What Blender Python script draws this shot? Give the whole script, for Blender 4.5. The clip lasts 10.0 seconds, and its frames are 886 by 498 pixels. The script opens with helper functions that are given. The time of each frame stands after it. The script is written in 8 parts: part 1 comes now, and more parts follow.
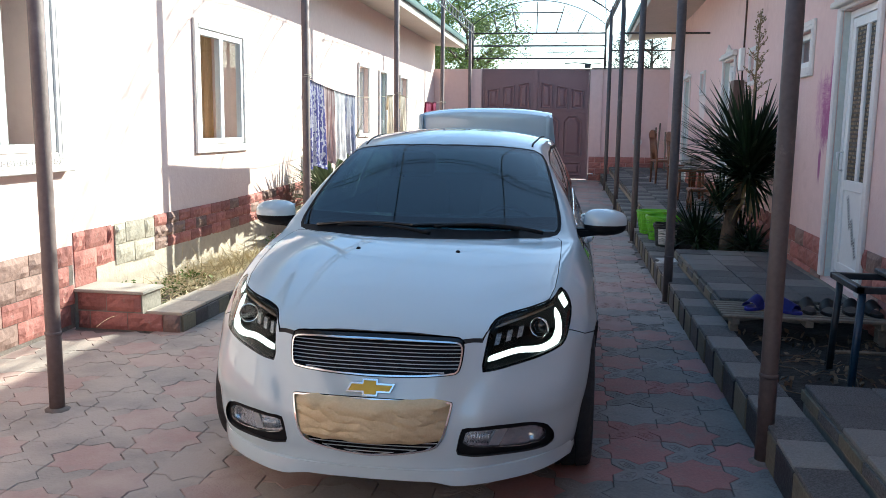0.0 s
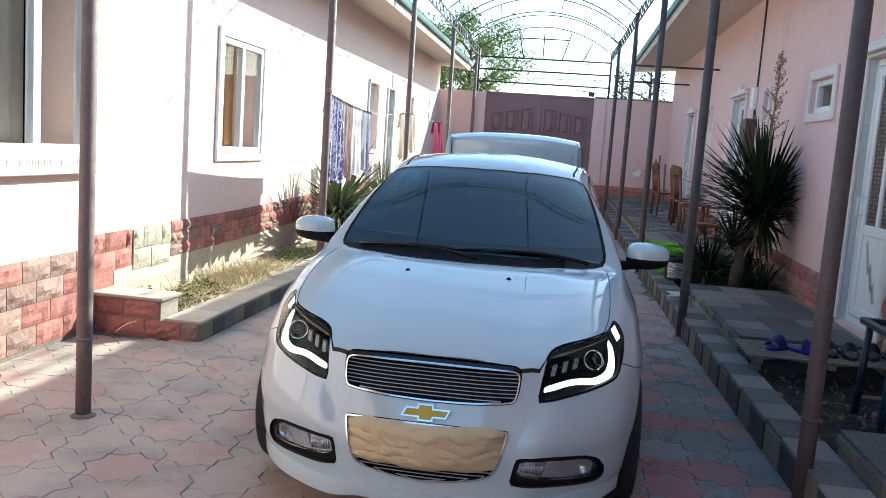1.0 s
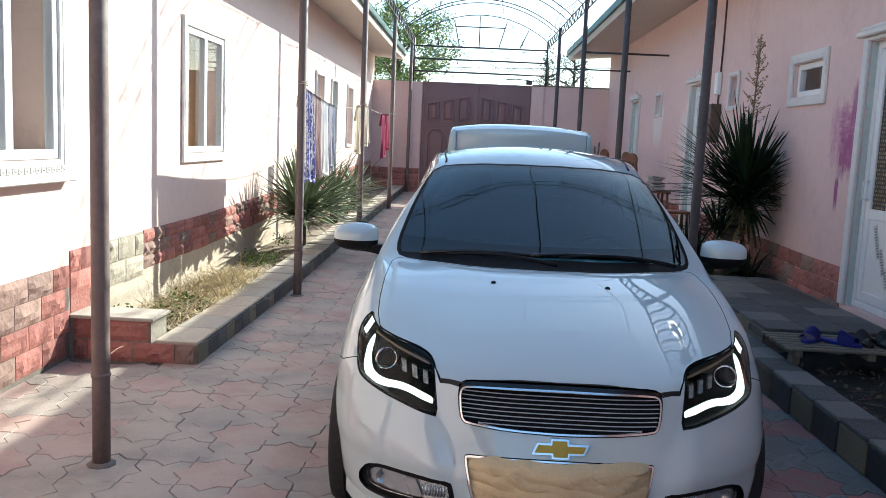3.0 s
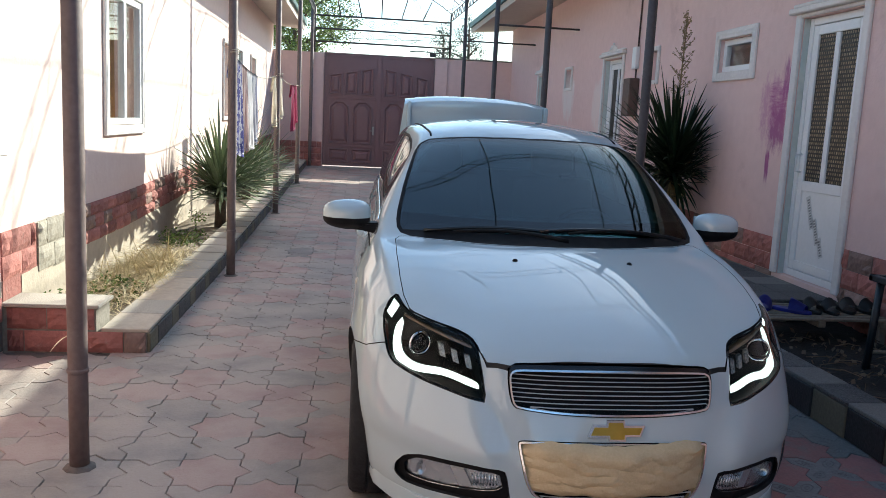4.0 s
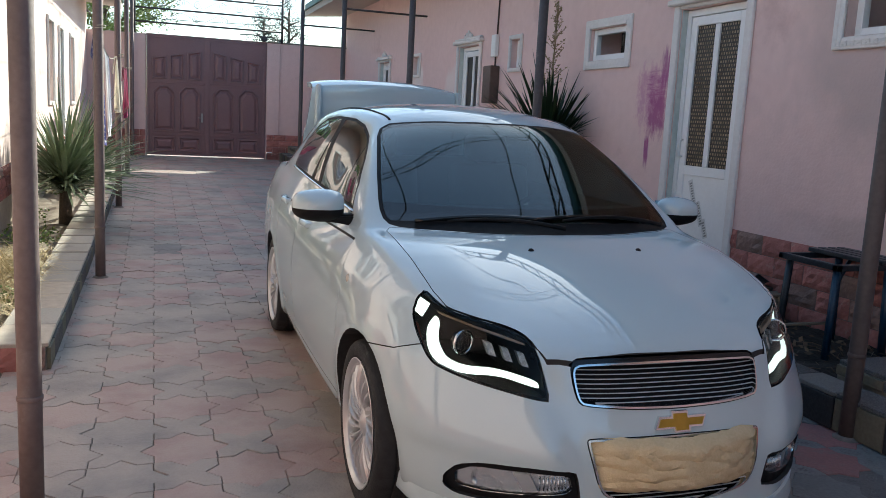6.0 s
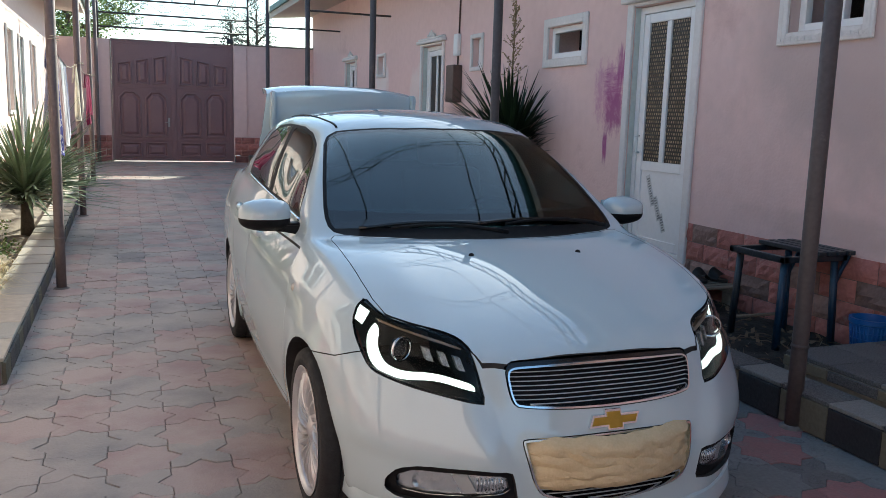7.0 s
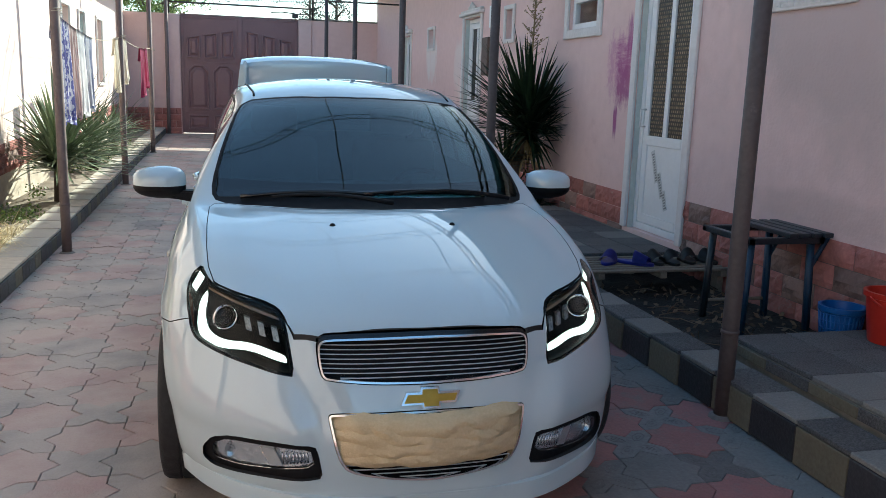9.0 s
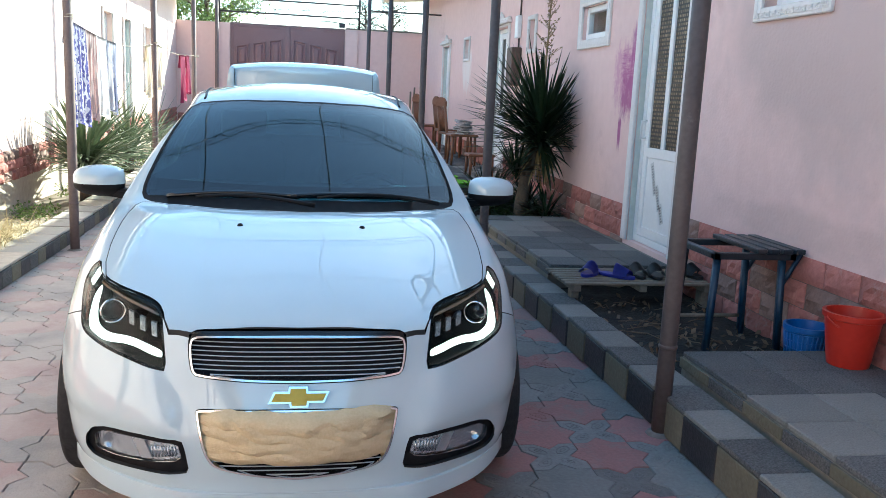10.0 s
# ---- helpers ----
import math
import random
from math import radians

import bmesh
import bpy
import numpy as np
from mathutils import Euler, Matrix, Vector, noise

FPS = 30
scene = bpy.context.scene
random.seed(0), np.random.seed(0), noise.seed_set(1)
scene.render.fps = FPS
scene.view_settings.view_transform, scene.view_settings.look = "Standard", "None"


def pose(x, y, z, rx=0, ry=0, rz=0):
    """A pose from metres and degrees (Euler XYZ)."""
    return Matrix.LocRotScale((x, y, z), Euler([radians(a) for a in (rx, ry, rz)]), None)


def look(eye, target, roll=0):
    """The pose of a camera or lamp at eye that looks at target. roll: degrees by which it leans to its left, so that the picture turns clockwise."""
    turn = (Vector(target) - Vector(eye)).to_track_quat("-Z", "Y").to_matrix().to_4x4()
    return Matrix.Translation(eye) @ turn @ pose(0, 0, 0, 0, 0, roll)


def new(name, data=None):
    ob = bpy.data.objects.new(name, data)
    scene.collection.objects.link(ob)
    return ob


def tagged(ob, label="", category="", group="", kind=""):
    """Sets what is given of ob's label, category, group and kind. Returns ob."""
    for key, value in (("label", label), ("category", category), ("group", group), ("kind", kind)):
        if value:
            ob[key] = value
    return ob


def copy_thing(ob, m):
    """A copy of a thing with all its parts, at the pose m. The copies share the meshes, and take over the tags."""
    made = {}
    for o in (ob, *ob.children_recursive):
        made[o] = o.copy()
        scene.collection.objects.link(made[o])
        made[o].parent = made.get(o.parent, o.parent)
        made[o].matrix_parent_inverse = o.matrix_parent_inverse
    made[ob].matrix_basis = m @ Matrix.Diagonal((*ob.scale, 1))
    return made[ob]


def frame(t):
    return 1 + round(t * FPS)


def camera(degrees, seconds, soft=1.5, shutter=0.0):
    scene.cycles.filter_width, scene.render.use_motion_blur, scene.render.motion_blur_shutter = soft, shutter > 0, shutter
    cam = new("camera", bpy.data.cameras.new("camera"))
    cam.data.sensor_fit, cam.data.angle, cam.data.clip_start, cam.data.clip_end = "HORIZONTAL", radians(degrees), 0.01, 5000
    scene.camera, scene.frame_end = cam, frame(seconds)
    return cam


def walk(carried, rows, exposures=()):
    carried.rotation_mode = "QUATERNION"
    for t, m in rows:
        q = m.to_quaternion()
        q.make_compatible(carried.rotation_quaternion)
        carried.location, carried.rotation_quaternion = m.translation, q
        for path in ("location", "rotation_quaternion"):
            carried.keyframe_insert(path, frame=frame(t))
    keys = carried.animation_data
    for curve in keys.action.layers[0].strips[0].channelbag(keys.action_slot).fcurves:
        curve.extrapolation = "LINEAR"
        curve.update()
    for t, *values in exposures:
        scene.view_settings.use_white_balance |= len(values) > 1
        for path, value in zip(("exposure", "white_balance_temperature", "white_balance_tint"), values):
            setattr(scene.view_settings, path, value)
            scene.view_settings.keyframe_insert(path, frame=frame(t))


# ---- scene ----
cam = camera(55.8, 10.0, soft=0.85)
METRES, EYE, TILT, LEAN, TURN = 4.25, 1.477, 0.0, 0.0, 9.2
EXPOSURES = [(0.0, 1.42, 6100, -4), (0.5, 1.49, 6100, -4), (1.5, 1.53, 6130, -4), (2.0, 1.41, 6150, -3), (2.5, 1.35, 6150, -3), (4.0, 1.09, 6230, -3), (4.5, 1.04, 6250, -3), (6.5, 1.04, 6250, -4), (7.5, 1.32, 6250, -6), (8.5, 1.24, 6180, -9), (9.0, 1.28, 6080, -9), (9.5, 1.40, 6000, -10), (10.0, 2.12, 6000, -10)]
ROWS = [
    (0.0, 0.0, 0.0, 0.0, 0.11, -8.32, -0.75),
    (0.5, -0.019, 0.0012, 0.0028, 0.06, -7.98, -2.33),
    (1.0, -0.0699, 0.0047, 0.0034, -0.62, -7.04, -4.02),
    (1.5, -0.1059, 0.016, 0.0037, -2.13, -6.67, -4.69),
    (2.0, -0.1444, 0.0622, -0.0001, -2.54, -6.82, -4.19),
    (2.5, -0.1765, 0.0907, 0.0026, -4.34, -7.01, -2.96),
    (4.0, -0.3435, 0.1703, -0.0062, -14.84, -8.75, -2.8),
    (4.5, -0.3791, 0.2078, -0.0021, -20.4, -9.63, -2.13),
    (5.0, -0.4504, 0.2462, -0.0053, -23.8, -9.04, -2.17),
    (6.5, -0.4897, 0.2834, -0.0231, -29.21, -8.97, -2.77),
    (7.0, -0.4663, 0.2556, -0.0081, -29.74, -9.05, -1.66),
    (7.5, -0.4208, 0.2169, -0.0035, -29.78, -9.13, -0.59),
    (8.0, -0.3871, 0.1849, -0.0011, -28.97, -9.04, -0.28),
    (8.5, -0.3453, 0.1817, -0.0107, -26.46, -9.23, 0.25),
    (9.0, -0.2791, 0.1828, -0.0098, -23.05, -10.85, -1.86),
    (9.5, -0.2223, 0.1581, -0.0097, -21.2, -10.41, -2.0),
    (10.0, -0.1524, 0.1336, -0.0101, -18.44, -10.29, -2.66),
]
walk(cam, [(t, pose(0, 0, EYE, TILT, LEAN, TURN) @ pose(METRES * x, METRES * y, METRES * z, 90 + pitch, roll, yaw)) for t, x, y, z, yaw, pitch, roll in ROWS], EXPOSURES)

# ---- sky, sun ----
TO_SUN = Vector((1.0, 1.12, 0.91)).normalized()
world = bpy.data.worlds.new("world")
scene.world = world
world.use_nodes = True
wn = world.node_tree
sky = wn.nodes.new("ShaderNodeTexSky")
sky.sky_type = "NISHITA"
sky.sun_disc = False
sky.sun_elevation = math.asin(TO_SUN.z)
sky.sun_rotation = math.atan2(TO_SUN.x, TO_SUN.y)
sky.air_density, sky.dust_density, sky.ozone_density = 1.0, 1.0, 2.5
back = wn.nodes["Background"]
back.inputs["Strength"].default_value = 0.15
wn.links.new(sky.outputs[0], back.inputs["Color"])
sun = new("sun", bpy.data.lights.new("sun", "SUN"))
sun.data.energy, sun.data.angle, sun.data.color = 4.2, radians(0.55), (1.0, 0.93, 0.84)
sun.matrix_world = look((0, 0, 12), Vector((0, 0, 12)) - TO_SUN)

# ---- materials ----


def mat(name, col, col2=None, rough=0.6, metal=0.0, big=1.2, fine=30.0, mix=0.5, bump=0.0, bump_scale=60.0, rnd=0.0, coat=0.0, spec=0.5, dirt=None, dirt_scale=2.5, dirt_at=0.6):
    """A surface with colour varied at two scales, dirt in blotches, relief, and a change from piece to piece."""
    m = bpy.data.materials.new(name)
    m.use_nodes = True
    t = m.node_tree
    n, l = t.nodes, t.links
    p = n["Principled BSDF"]
    p.inputs["Roughness"].default_value = rough
    p.inputs["Metallic"].default_value = metal
    p.inputs["Coat Weight"].default_value = coat
    p.inputs["Coat Roughness"].default_value = 0.03
    p.inputs["Specular IOR Level"].default_value = spec
    g = n.new("ShaderNodeNewGeometry")
    col2 = col2 or tuple(c * 0.8 for c in col)
    a = n.new("ShaderNodeTexNoise")
    a.inputs["Scale"].default_value, a.inputs["Detail"].default_value = big, 6
    b = n.new("ShaderNodeTexNoise")
    b.inputs["Scale"].default_value, b.inputs["Detail"].default_value = fine, 4
    l.new(g.outputs["Position"], a.inputs["Vector"])
    l.new(g.outputs["Position"], b.inputs["Vector"])
    add = n.new("ShaderNodeMath")
    add.operation = "MULTIPLY_ADD"
    add.inputs[1].default_value = mix
    l.new(a.outputs["Fac"], add.inputs[0])
    half = n.new("ShaderNodeMath")
    half.operation = "MULTIPLY"
    half.inputs[1].default_value = 1 - mix
    l.new(b.outputs["Fac"], half.inputs[0])
    l.new(half.outputs[0], add.inputs[2])
    ramp = n.new("ShaderNodeMapRange")
    ramp.inputs["From Min"].default_value, ramp.inputs["From Max"].default_value = 0.32, 0.68
    l.new(add.outputs[0], ramp.inputs["Value"])
    c = n.new("ShaderNodeMix")
    c.data_type = "RGBA"
    c.inputs["A"].default_value, c.inputs["B"].default_value = (*col, 1), (*col2, 1)
    l.new(ramp.outputs[0], c.inputs["Factor"])
    out = c.outputs["Result"]
    if dirt:
        d = n.new("ShaderNodeTexNoise")
        d.inputs["Scale"].default_value, d.inputs["Detail"].default_value, d.inputs["Roughness"].default_value = dirt_scale, 8, 0.7
        l.new(g.outputs["Position"], d.inputs["Vector"])
        r = n.new("ShaderNodeMapRange")
        r.inputs["From Min"].default_value, r.inputs["From Max"].default_value = dirt_at, dirt_at + 0.14
        r.inputs["To Max"].default_value = 0.85
        l.new(d.outputs["Fac"], r.inputs["Value"])
        c2 = n.new("ShaderNodeMix")
        c2.data_type = "RGBA"
        c2.inputs["B"].default_value = (*dirt, 1)
        l.new(r.outputs[0], c2.inputs["Factor"])
        l.new(out, c2.inputs["A"])
        out = c2.outputs["Result"]
    if rnd:
        o = n.new("ShaderNodeObjectInfo")
        i = n.new("ShaderNodeNewGeometry")
        s = n.new("ShaderNodeMath")
        s.operation = "ADD"
        l.new(o.outputs["Random"], s.inputs[0])
        l.new(i.outputs["Random Per Island"], s.inputs[1])
        fr = n.new("ShaderNodeMath")
        fr.operation = "FRACT"
        l.new(s.outputs[0], fr.inputs[0])
        v = n.new("ShaderNodeMapRange")
        v.inputs["To Min"].default_value, v.inputs["To Max"].default_value = 1 - rnd, 1 + rnd
        l.new(fr.outputs[0], v.inputs["Value"])
        h = n.new("ShaderNodeHueSaturation")
        l.new(v.outputs[0], h.inputs["Value"])
        l.new(out, h.inputs["Color"])
        out = h.outputs["Color"]
    l.new(out, p.inputs["Base Color"])
    if rough > 0.12:
        rr = n.new("ShaderNodeMapRange")
        rr.inputs["To Min"].default_value, rr.inputs["To Max"].default_value = rough * 0.8, min(1, rough * 1.2)
        l.new(b.outputs["Fac"], rr.inputs["Value"])
        l.new(rr.outputs[0], p.inputs["Roughness"])
    if bump:
        k = n.new("ShaderNodeTexNoise")
        k.inputs["Scale"].default_value, k.inputs["Detail"].default_value = bump_scale, 6
        l.new(g.outputs["Position"], k.inputs["Vector"])
        bp = n.new("ShaderNodeBump")
        bp.inputs["Strength"].default_value, bp.inputs["Distance"].default_value = bump, 0.01
        l.new(k.outputs["Fac"], bp.inputs["Height"])
        l.new(bp.outputs[0], p.inputs["Normal"])
    return m


def shine(name, col, strength):
    m = bpy.data.materials.new(name)
    m.use_nodes = True
    p = m.node_tree.nodes["Principled BSDF"]
    p.inputs["Base Color"].default_value = (*col, 1)
    p.inputs["Emission Color"].default_value = (*col, 1)
    p.inputs["Emission Strength"].default_value = strength
    return m


def clear(name, col=(1, 1, 1), rough=0.0, ior=1.45):
    m = bpy.data.materials.new(name)
    m.use_nodes = True
    p = m.node_tree.nodes["Principled BSDF"]
    p.inputs["Base Color"].default_value = (*col, 1)
    p.inputs["Transmission Weight"].default_value = 1.0
    p.inputs["Roughness"].default_value = rough
    p.inputs["IOR"].default_value = ior
    return m


# West plaster is lightened to carry its glare; east plaster stays darker.
M_WALL_W = mat("pink plaster, lightened for glare", (0.87, 0.69, 0.62), (0.81, 0.62, 0.56), 0.9, big=0.7, fine=14, bump=0.35, bump_scale=35, dirt=(0.72, 0.55, 0.49), dirt_scale=1.1, dirt_at=0.62)
M_WALL_E = mat("pink plaster, darker tone", (0.82, 0.600, 0.557), (0.75, 0.540, 0.502), 0.92, big=0.6, fine=10, bump=0.4, bump_scale=40, dirt=(0.62, 0.42, 0.39), dirt_scale=0.9, dirt_at=0.58)
M_CEMENT = mat("grey cement render", (0.31, 0.28, 0.235), (0.20, 0.18, 0.15), 0.95, big=4, fine=40, bump=0.9, bump_scale=25, rnd=0.1)
M_PATCH = mat("weathered beige cement", (0.50, 0.45, 0.37), (0.34, 0.30, 0.24), 0.95, big=5, fine=45, bump=0.9, bump_scale=25, rnd=0.1, dirt=(0.24, 0.21, 0.17), dirt_scale=6, dirt_at=0.57)
M_PALE = mat("pale base plaster", (0.60, 0.52, 0.42), (0.47, 0.39, 0.31), 0.95, big=2, fine=20, bump=0.5, bump_scale=30, dirt=(0.30, 0.25, 0.20), dirt_at=0.6)
M_BLOCK_R = mat("red split-face block", (0.46, 0.185, 0.155), (0.32, 0.130, 0.108), 0.9, big=8, fine=40, bump=0.9, bump_scale=28, rnd=0.25, dirt=(0.40, 0.29, 0.25), dirt_scale=9, dirt_at=0.58)
M_BLOCK_G = mat("brown-grey split-face block", (0.33, 0.215, 0.178), (0.23, 0.150, 0.125), 0.9, big=8, fine=40, bump=0.9, bump_scale=28, rnd=0.25)
M_MORTAR = mat("dirty mortar", (0.22, 0.185, 0.16), (0.15, 0.125, 0.11), 0.95, big=6, fine=50, bump=0.5)
M_PAVE_R = mat("red paver", (0.29, 0.108, 0.104), (0.21, 0.090, 0.088), 0.75, big=7, fine=60, bump=0.35, bump_scale=90, rnd=0.22, dirt=(0.17, 0.14, 0.13), dirt_scale=5, dirt_at=0.52)
M_PAVE_G = mat("grey paver", (0.140, 0.153, 0.155), (0.092, 0.102, 0.106), 0.75, big=7, fine=60, bump=0.4, bump_scale=70, rnd=0.25, dirt=(0.17, 0.165, 0.155), dirt_scale=5, dirt_at=0.56)
M_PAVE_D = mat("dark grey paver", (0.13, 0.13, 0.13), (0.085, 0.087, 0.09), 0.75, big=7, fine=60, bump=0.4, bump_scale=70, rnd=0.2)
M_SLAB_L = mat("light grey washed slab", (0.255, 0.245, 0.225), (0.175, 0.168, 0.155), 0.85, big=3, fine=130, mix=0.3, bump=0.5, bump_scale=180, rnd=0.12, dirt=(0.12, 0.115, 0.105), dirt_at=0.57)
M_SLAB_D = mat("dark grey washed slab", (0.175, 0.170, 0.164), (0.058, 0.057, 0.056), 0.85, big=3, fine=130, mix=0.25, bump=0.8, bump_scale=160, rnd=0.15, dirt=(0.17, 0.17, 0.165), dirt_scale=3, dirt_at=0.62)
M_CAP = mat("pale sand kerb slab", (0.50, 0.455, 0.39), (0.40, 0.36, 0.305), 0.85, big=3, fine=90, bump=0.4, bump_scale=120, rnd=0.12, dirt=(0.24, 0.21, 0.18), dirt_at=0.58)
M_TILE_C = mat("cream kerb tile", (0.165, 0.145, 0.098), (0.115, 0.102, 0.070), 0.7, big=3, fine=60, bump=0.3, bump_scale=80, rnd=0.2, dirt=(0.16, 0.14, 0.11), dirt_at=0.58)
M_TILE_K = mat("black kerb tile", (0.045, 0.042, 0.045), (0.025, 0.025, 0.028), 0.55, big=3, fine=60, bump=0.3, bump_scale=80, rnd=0.2)
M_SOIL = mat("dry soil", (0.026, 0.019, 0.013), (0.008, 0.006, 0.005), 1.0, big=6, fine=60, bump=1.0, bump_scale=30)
M_DRYGROUND = mat("dry ground", (0.30, 0.25, 0.19), (0.22, 0.18, 0.14), 1.0, big=0.2, fine=6, bump=0.6)
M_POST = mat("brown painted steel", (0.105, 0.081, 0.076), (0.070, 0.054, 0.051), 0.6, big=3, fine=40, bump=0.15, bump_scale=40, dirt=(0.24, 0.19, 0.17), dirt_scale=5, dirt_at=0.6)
# West posts: the same brown, lightened to carry glare from the bright wall.
M_POST_W = mat("brown painted steel, lightened for glare", (0.200, 0.146, 0.134), (0.145, 0.104, 0.096), 0.7, big=3, fine=40, bump=0.15, bump_scale=40, dirt=(0.28, 0.225, 0.205), dirt_scale=5, dirt_at=0.58)
M_FRAME = mat("thin dark steel bar", (0.055, 0.046, 0.046), (0.035, 0.03, 0.03), 0.5, big=3, fine=40)
M_GATE = mat("dark maroon gate paint", (0.255, 0.145, 0.150), (0.205, 0.112, 0.118), 0.42, big=2, fine=40, bump=0.1, bump_scale=30, dirt=(0.22, 0.13, 0.12), dirt_at=0.6)
M_WHITE = mat("white window plastic", (0.88, 0.88, 0.87), (0.82, 0.82, 0.81), 0.35, big=3, fine=30)
M_TRIM = mat("white moulded trim", (0.82, 0.79, 0.76), (0.72, 0.685, 0.655), 0.7, big=3, fine=30, bump=0.2, bump_scale=40)
M_JAMB = mat("pale green-white jamb", (0.62, 0.66, 0.62), (0.50, 0.54, 0.51), 0.8, big=3, fine=20, bump=0.3, dirt=(0.36, 0.35, 0.31), dirt_at=0.62)
M_SOFFIT = mat("painted soffit boards", (0.66, 0.58, 0.50), (0.56, 0.49, 0.42), 0.8, big=1.5, fine=20)
M_ROOF = mat("teal metal roof edge", (0.06, 0.17, 0.16), (0.045, 0.12, 0.115), 0.5, big=2, fine=30)
# Near-black colour stands for the shade inside unlit rooms.
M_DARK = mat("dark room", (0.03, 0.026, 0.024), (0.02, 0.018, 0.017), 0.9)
M_CURTAIN = mat("amber curtain", (0.78, 0.52, 0.27), (0.66, 0.42, 0.20), 0.9)
M_GLASS = clear("window glass", ior=1.14)
M_SOUTH = mat("grey-brown plaster, dark against bounce", (0.20, 0.185, 0.175), (0.14, 0.13, 0.125), 0.95, big=0.8, fine=14, bump=0.4, bump_scale=35)



def wall_marks(m, marks):
    """Marks on a wall: paint splashes, patched plaster, damp, and one broad painted dimming. Each: y0, y1, z0, z1,
    colour, strength, stretch.
    """
    t = m.node_tree
    n, l = t.nodes, t.links
    p = n["Principled BSDF"]
    g = n.new("ShaderNodeNewGeometry")
    sep = n.new("ShaderNodeSeparateXYZ")
    l.new(g.outputs["Position"], sep.inputs[0])
    for y0, y1, z0, z1, col, strength, sy, sz, weight in marks:
        def side(axis, a, b):
            q = n.new("ShaderNodeMapRange")
            q.inputs["From Min"].default_value, q.inputs["From Max"].default_value = a, b
            l.new(sep.outputs[axis], q.inputs["Value"])
            return q.outputs[0]
        def times(a, b):
            q = n.new("ShaderNodeMath")
            q.operation = "MULTIPLY"
            l.new(a, q.inputs[0])
            l.new(b, q.inputs[1])
            return q.outputs[0]
        w, h = y1 - y0, z1 - z0
        area = times(times(side("Y", y0, y0 + 0.3 * w), side("Y", y1, y1 - 0.3 * w)), times(side("Z", z0, z0 + 0.45 * h), side("Z", z1, z1 - 0.3 * h)))
        mp = n.new("ShaderNodeMapping")
        mp.inputs["Scale"].default_value = (1, sy, sz)
        mp.inputs["Location"].default_value = (0, y0 * 3, z1)
        l.new(g.outputs["Position"], mp.inputs[0])
        no = n.new("ShaderNodeTexNoise")
        no.inputs["Scale"].default_value, no.inputs["Detail"].default_value, no.inputs["Roughness"].default_value = 1.0, 6, 0.65
        l.new(mp.outputs[0], no.inputs["Vector"])
        ad = n.new("ShaderNodeMath")
        ad.operation = "MULTIPLY_ADD"
        ad.inputs[1].default_value, ad.inputs[2].default_value = weight, -0.12
        l.new(area, ad.inputs[0])
        both_m = n.new("ShaderNodeMath")
        both_m.operation = "ADD"
        l.new(ad.outputs[0], both_m.inputs[0])
        l.new(no.outputs["Fac"], both_m.inputs[1])
        cl = n.new("ShaderNodeMapRange")
        cl.inputs["From Min"].default_value, cl.inputs["From Max"].default_value, cl.inputs["To Max"].default_value = 0.72, 1.02, strength
        l.new(both_m.outputs[0], cl.inputs["Value"])
        gate_m = n.new("ShaderNodeMath")
        gate_m.operation = "GREATER_THAN"
        gate_m.inputs[1].default_value = 0.001
        l.new(area, gate_m.inputs[0])
        f = times(cl.outputs[0], gate_m.outputs[0])
        c = n.new("ShaderNodeMix")
        c.data_type = "RGBA"
        c.inputs["B"].default_value = (*col, 1)
        l.new(f, c.inputs["Factor"])
        l.new(p.inputs["Base Color"].links[0].from_socket, c.inputs["A"])
        l.new(c.outputs["Result"], p.inputs["Base Color"])




def dusty_lit(m, col, x0, x1, least):
    """Pale dust and wear on the drive, in blotches, its colour also carrying the west floor's bounce light: thick up to
    x0 and farther along the yard, thinner past x1.
    """
    t = m.node_tree
    n, l = t.nodes, t.links
    p = n["Principled BSDF"]
    g = n.new("ShaderNodeNewGeometry")
    sep = n.new("ShaderNodeSeparateXYZ")
    l.new(g.outputs["Position"], sep.inputs[0])
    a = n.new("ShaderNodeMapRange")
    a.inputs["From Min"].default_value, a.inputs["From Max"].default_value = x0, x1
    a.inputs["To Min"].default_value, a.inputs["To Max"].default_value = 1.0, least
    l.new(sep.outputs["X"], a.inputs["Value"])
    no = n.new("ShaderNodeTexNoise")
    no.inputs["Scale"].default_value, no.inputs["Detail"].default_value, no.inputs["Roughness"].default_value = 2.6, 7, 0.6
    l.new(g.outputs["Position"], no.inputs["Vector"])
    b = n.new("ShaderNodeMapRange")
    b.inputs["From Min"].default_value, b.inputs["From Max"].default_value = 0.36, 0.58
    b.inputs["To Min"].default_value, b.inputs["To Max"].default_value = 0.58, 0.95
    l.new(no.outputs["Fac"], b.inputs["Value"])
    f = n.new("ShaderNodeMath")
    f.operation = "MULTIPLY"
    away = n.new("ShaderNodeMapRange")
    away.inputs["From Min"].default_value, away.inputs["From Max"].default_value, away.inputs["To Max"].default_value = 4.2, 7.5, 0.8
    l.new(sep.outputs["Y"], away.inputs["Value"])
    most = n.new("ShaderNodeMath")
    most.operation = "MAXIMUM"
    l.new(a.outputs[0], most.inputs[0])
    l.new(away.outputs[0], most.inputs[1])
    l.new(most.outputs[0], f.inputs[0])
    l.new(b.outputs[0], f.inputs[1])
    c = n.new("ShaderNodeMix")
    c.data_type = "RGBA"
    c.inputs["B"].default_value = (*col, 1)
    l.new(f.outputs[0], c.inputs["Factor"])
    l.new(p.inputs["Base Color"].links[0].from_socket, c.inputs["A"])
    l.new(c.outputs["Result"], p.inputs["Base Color"])


